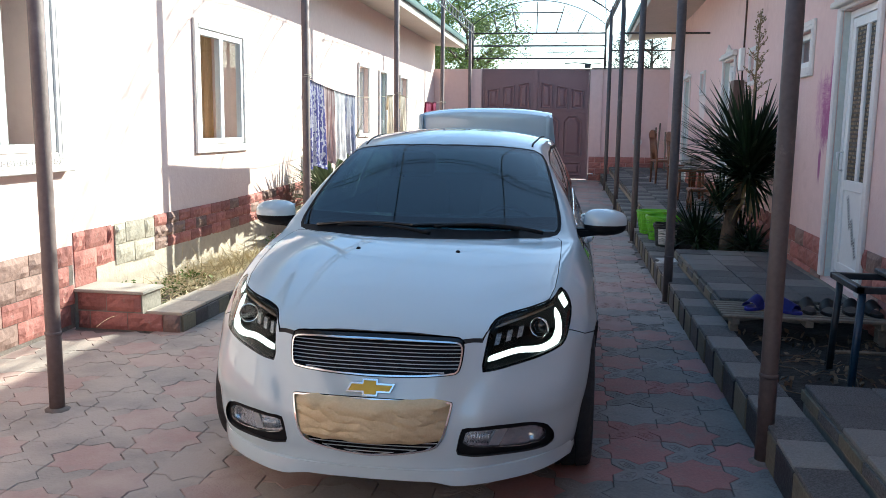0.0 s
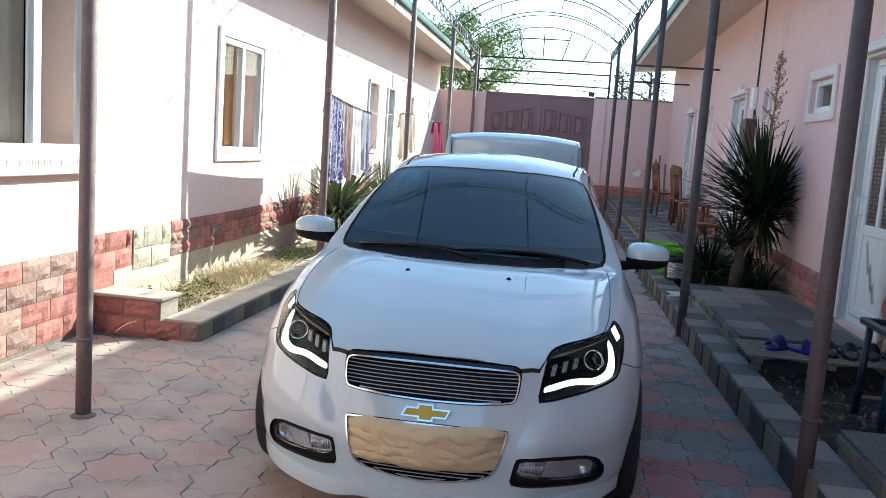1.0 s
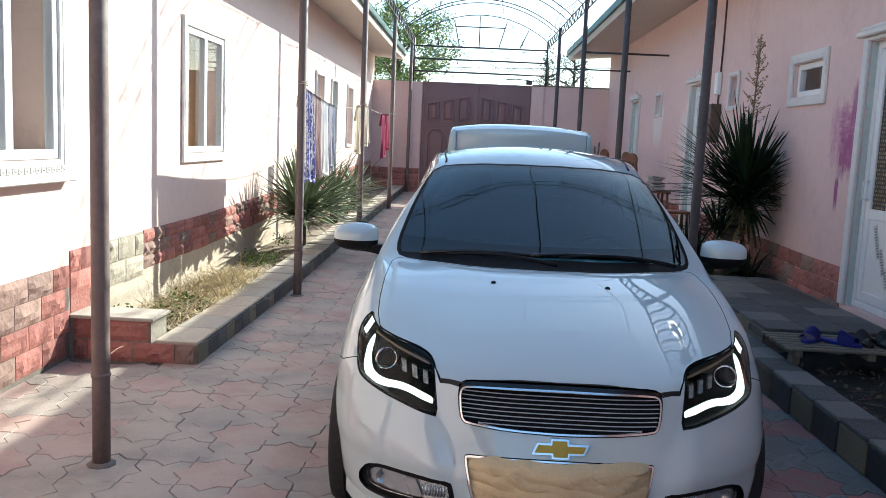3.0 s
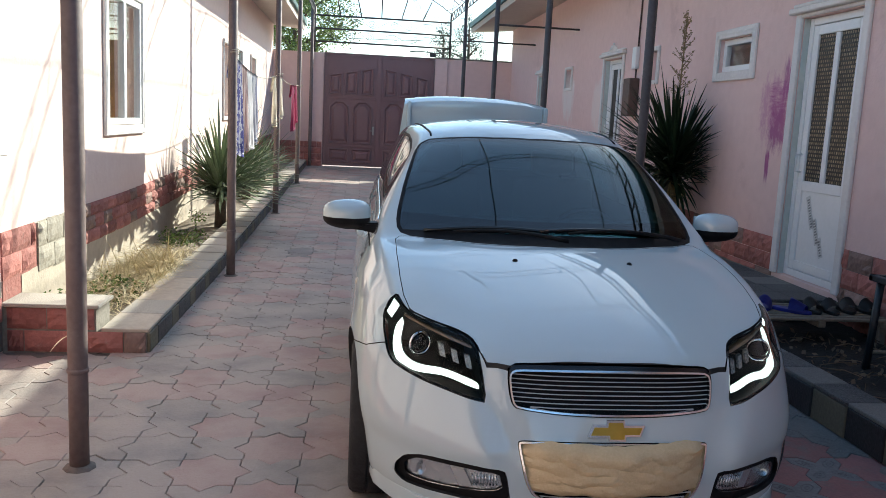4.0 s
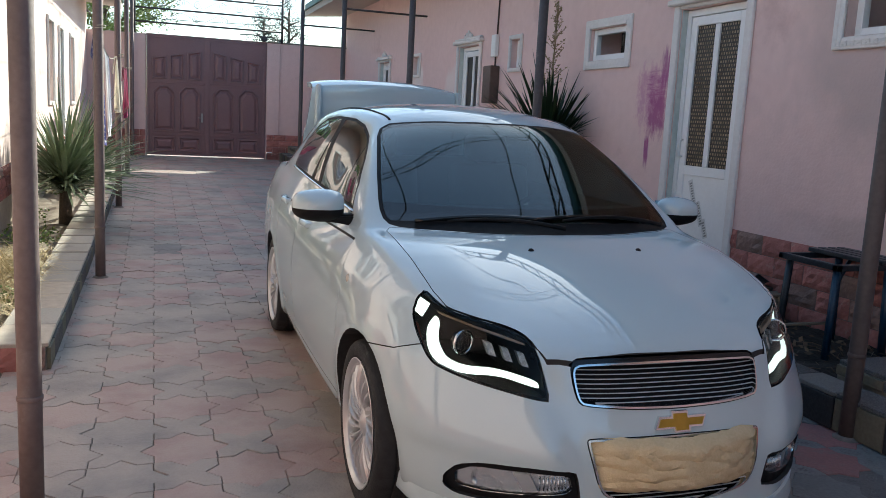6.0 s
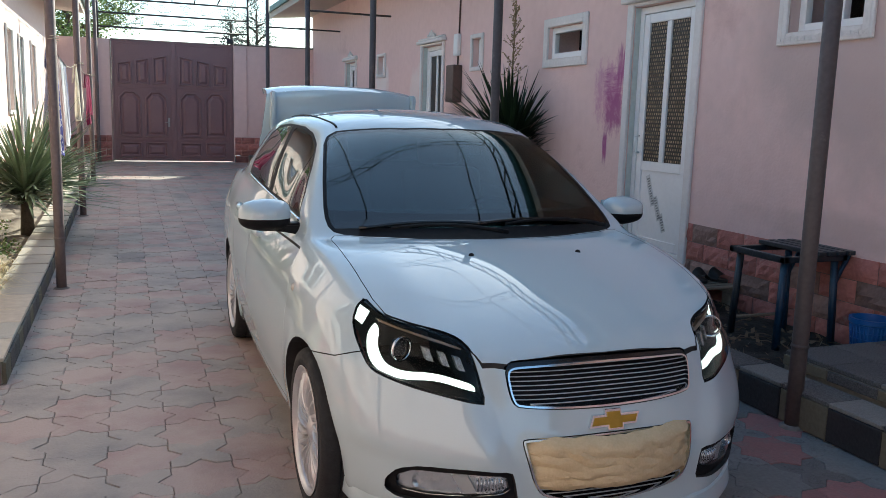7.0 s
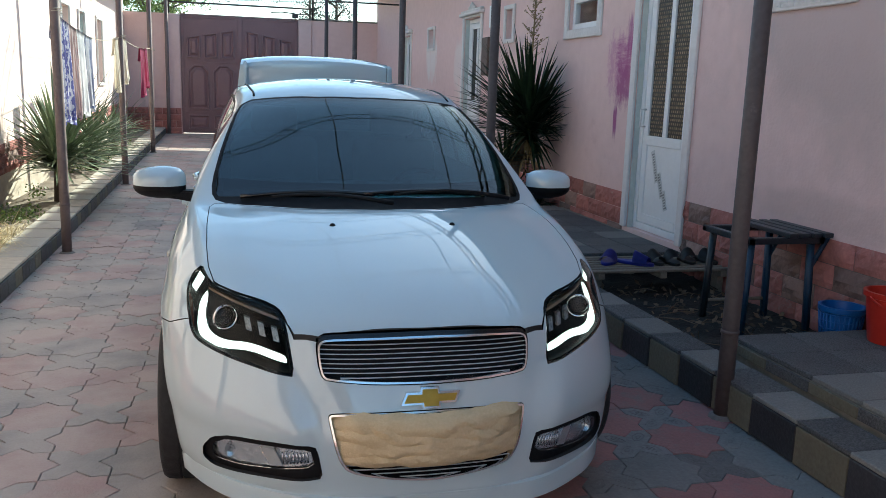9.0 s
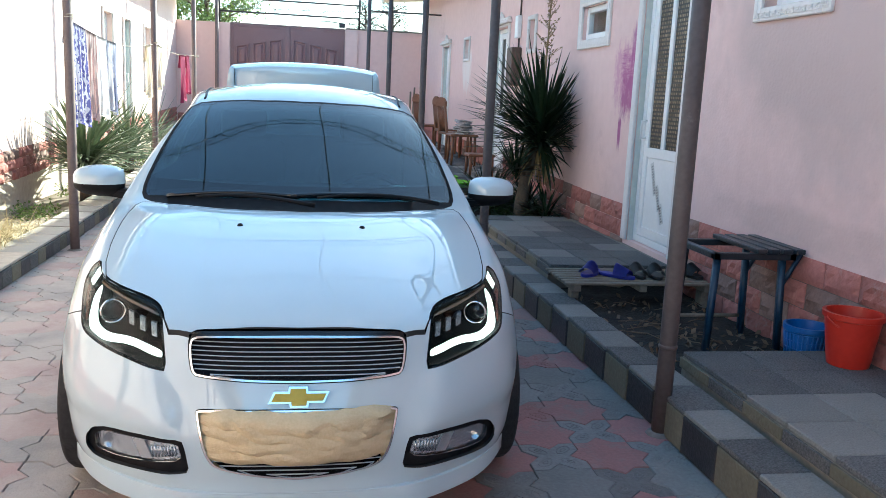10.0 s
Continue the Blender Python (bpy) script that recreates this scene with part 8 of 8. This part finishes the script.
def lay(name, me, x, y, z, parent, turn=None):
    o = new(name, me)
    m = Matrix.Translation((x, y, z)) @ Matrix.Rotation(rng.uniform(-0.006, 0.006), 4, "Z") @ Matrix.Rotation(rng.uniform(-0.006, 0.006), 4, "X")
    o.matrix_world = m @ turn if turn else m
    o.parent = parent


# kerb of the east side: cap tiles and face tiles by turns
CAPS = [tile_mesh("kerb_cap", 0.205, 0.296, 0.022, m) for m in (M_SLAB_L, M_SLAB_D)]
FACES = [tile_mesh("kerb_tile", 0.022, 0.296, 0.158, m, 0.003) for m in (M_TILE_C, M_TILE_K)]
k = 0
y = -6.47
while y < 20.2:
    lay("kerb_cap", CAPS[(k + 1) % 2], 0.966 + drift(y), y, 0.166 + lift(y), kerb_e)
    lay("kerb_tile", FACES[k % 2], 0.873 + drift(y), y, 0.005 + lift(y), kerb_e)
    k += 1
    y += 0.30
# slabs of the terraces
SLABS = [tile_mesh("slab", 0.296, 0.296, 0.025, m) for m in (M_SLAB_L, M_SLAB_D)]
EDGE = [tile_mesh("edge_tile", 0.014, 0.296, 0.05, m, 0.002) for m in (M_TILE_C, M_SLAB_D)]
for plat, y0, y1, z in ((platform_a, 0.55, 4.12, 0.251), (platform_b, 6.17, 8.48, 0.276), (platform_c, 10.62, 20.3, 0.311)):
    y, j = y1 - 0.15, 0
    while y > y0:
        wide = 3 if drift(y) > -0.2 else 4
        for i in range(wide):
            lay("slab", SLABS[rng.random() < (0.45 if (i + j) % 2 else 0.72)], (1.252 if y < 5 else 1.222 + drift(y)) + 0.30 * i, y, z + lift(y), plat)
        lay("edge_tile", EDGE[j % 2], 1.096 if y < 5 else 1.066 + drift(y), y, z - 0.052 + lift(y), plat)
        y -= 0.30
        j += 1
# west kerb
WCAP = [tile_mesh("kerb_cap", 0.275, 0.396, 0.022, m) for m in (M_CAP, M_CAP, M_PALE)]
WFACE = [tile_mesh("kerb_tile", 0.02, 0.196, 0.115, m, 0.003) for m in (M_TILE_C, M_TILE_K, M_SLAB_D)]
y, k = 5.64, 0
while y < 20.1:
    lay("kerb_cap", rng.choice(WCAP), -2.892, y, 0.123 + lift(y), kerb_w)
    lay("kerb_tile", WFACE[(k * 2) % 3], -2.754, y - 0.10, 0.005 + lift(y), kerb_w)
    lay("kerb_tile", WFACE[(k * 2 + 1) % 3], -2.754, y + 0.10, 0.005 + lift(y), kerb_w)
    y += 0.40
    k += 1
bm = bmesh.new()
box(bm, XW + 0.002, -3.03, 5.415, 5.72, 0.264, 0.286, 0.004)
part("cap_slab", bm, M_CAP, planter_end, "pale slab capping the planter end")

# paving: two interlocking shapes, one with tongues on its four sides, one with notches
P = 0.25


def paver(bm, x, y, sign, z, drop=0.03):
    """One paver with its corner at x, y. sign: 1 with tongues out, -1 with notches in."""
    tip, g, b = 0.055 * sign, 0.0016, 0.0024
    edge = [(0.0, 0.0), (0.065, 0.0), (0.125, tip), (0.185, 0.0)]
    pts = []
    for ax in range(4):
        for t, o in edge:
            pts.append(((t, -o), (P + o, t), (P - t, P + o), (-o, P - t))[ax])
    cx = cy = P / 2
    ring = lambda d, zz: [bm.verts.new((x + px + (cx - px) * d / 0.125, y + py + (cy - py) * d / 0.125, zz + lift(y + py))) for px, py in pts]
    lo, hi, top = ring(g, z - drop), ring(g, z - 0.004), ring(g + b, z)
    n = len(pts)
    for a, c in ((lo, hi), (hi, top)):
        for i in range(n):
            bm.faces.new((a[i], a[(i + 1) % n], c[(i + 1) % n], c[i]))
    bm.faces.new(top)


def petals(bm):
    """Raised loops on the four arms of a notched paver."""
    for q in range(4):
        a = math.pi * (0.25 + 0.5 * q)
        ex, ey = math.cos(a), math.sin(a)
        for size in (1.0, 0.45):
            rings = []
            for d, z in ((0.0, -0.001), (0.003, 0.0018), (0.006, 0.0018), (0.009, -0.001)):
                ring = []
                for k in range(8):
                    w = 2 * math.pi * k / 8
                    u, v = 0.078 + (0.050 * size - d) * math.cos(w), (0.026 * size - d * 0.8) * math.sin(w) * (1.15 if math.cos(w) > 0 else 0.85)
                    ring.append(bm.verts.new((P / 2 + u * ex - v * ey, P / 2 + u * ey + v * ex, z)))
                rings.append(ring)
            for m, n in zip(rings, rings[1:]):
                for k in range(8):
                    bm.faces.new((m[k], m[(k + 1) % 8], n[(k + 1) % 8], n[k]))


# the rows run slightly askew to the house walls
SKEW = Matrix(((0.971, 0, 0, -0.0544), (0.024, 1, 0, 0.045), (0, 0, 1, 0), (0, 0, 0, 1)))
rest = [bmesh.new() for _ in range(3)]
MATS = (M_PAVE_R, M_PAVE_G, M_PAVE_D)
near_mesh = {}
for i in range(-15, 14):
    for j in range(-27, 82):
        x, y = -3.50 - 0.25 + P * (i + 15), 0.14 + P * j
        if x < XW - 0.2 or x > 0.87 + drift(y) or (x < -3.05 and y > 5.3):
            continue
        # the tongued paver at x = -2.25, y = 4.64
        odd = (round((x + 2.25) / P) + round((y - 4.64) / P)) % 2
        r = rng.random()
        q = (0 if r < 0.66 else 1 if r < 0.99 else 2) if not odd else (0 if r < 0.20 else 1 if r < 0.96 else 2)
        dz = rng.uniform(-0.002, 0.002)
        if -2.76 < x < 0.87 and 3.1 < y < 8.0:
            worn = x < -0.9
            if (odd, q, worn) not in near_mesh:
                bm = bmesh.new()
                paver(bm, 0, 0, -1 if odd else 1, 0)
                if odd and not worn:
                    petals(bm)
                me = bpy.data.meshes.new("paver")
                bm.normal_update()
                bm.to_mesh(me)
                bm.free()
                me.materials.append(MATS[q])
                near_mesh[odd, q, worn] = me
            o = new("paver", near_mesh[odd, q, worn])
            o.matrix_world = SKEW @ Matrix.Translation((x, y, dz)) @ Matrix.Rotation(rng.uniform(-0.004, 0.004), 4, "X") @ Matrix.Rotation(rng.uniform(-0.004, 0.004), 4, "Y")
            o.parent = floor
        else:
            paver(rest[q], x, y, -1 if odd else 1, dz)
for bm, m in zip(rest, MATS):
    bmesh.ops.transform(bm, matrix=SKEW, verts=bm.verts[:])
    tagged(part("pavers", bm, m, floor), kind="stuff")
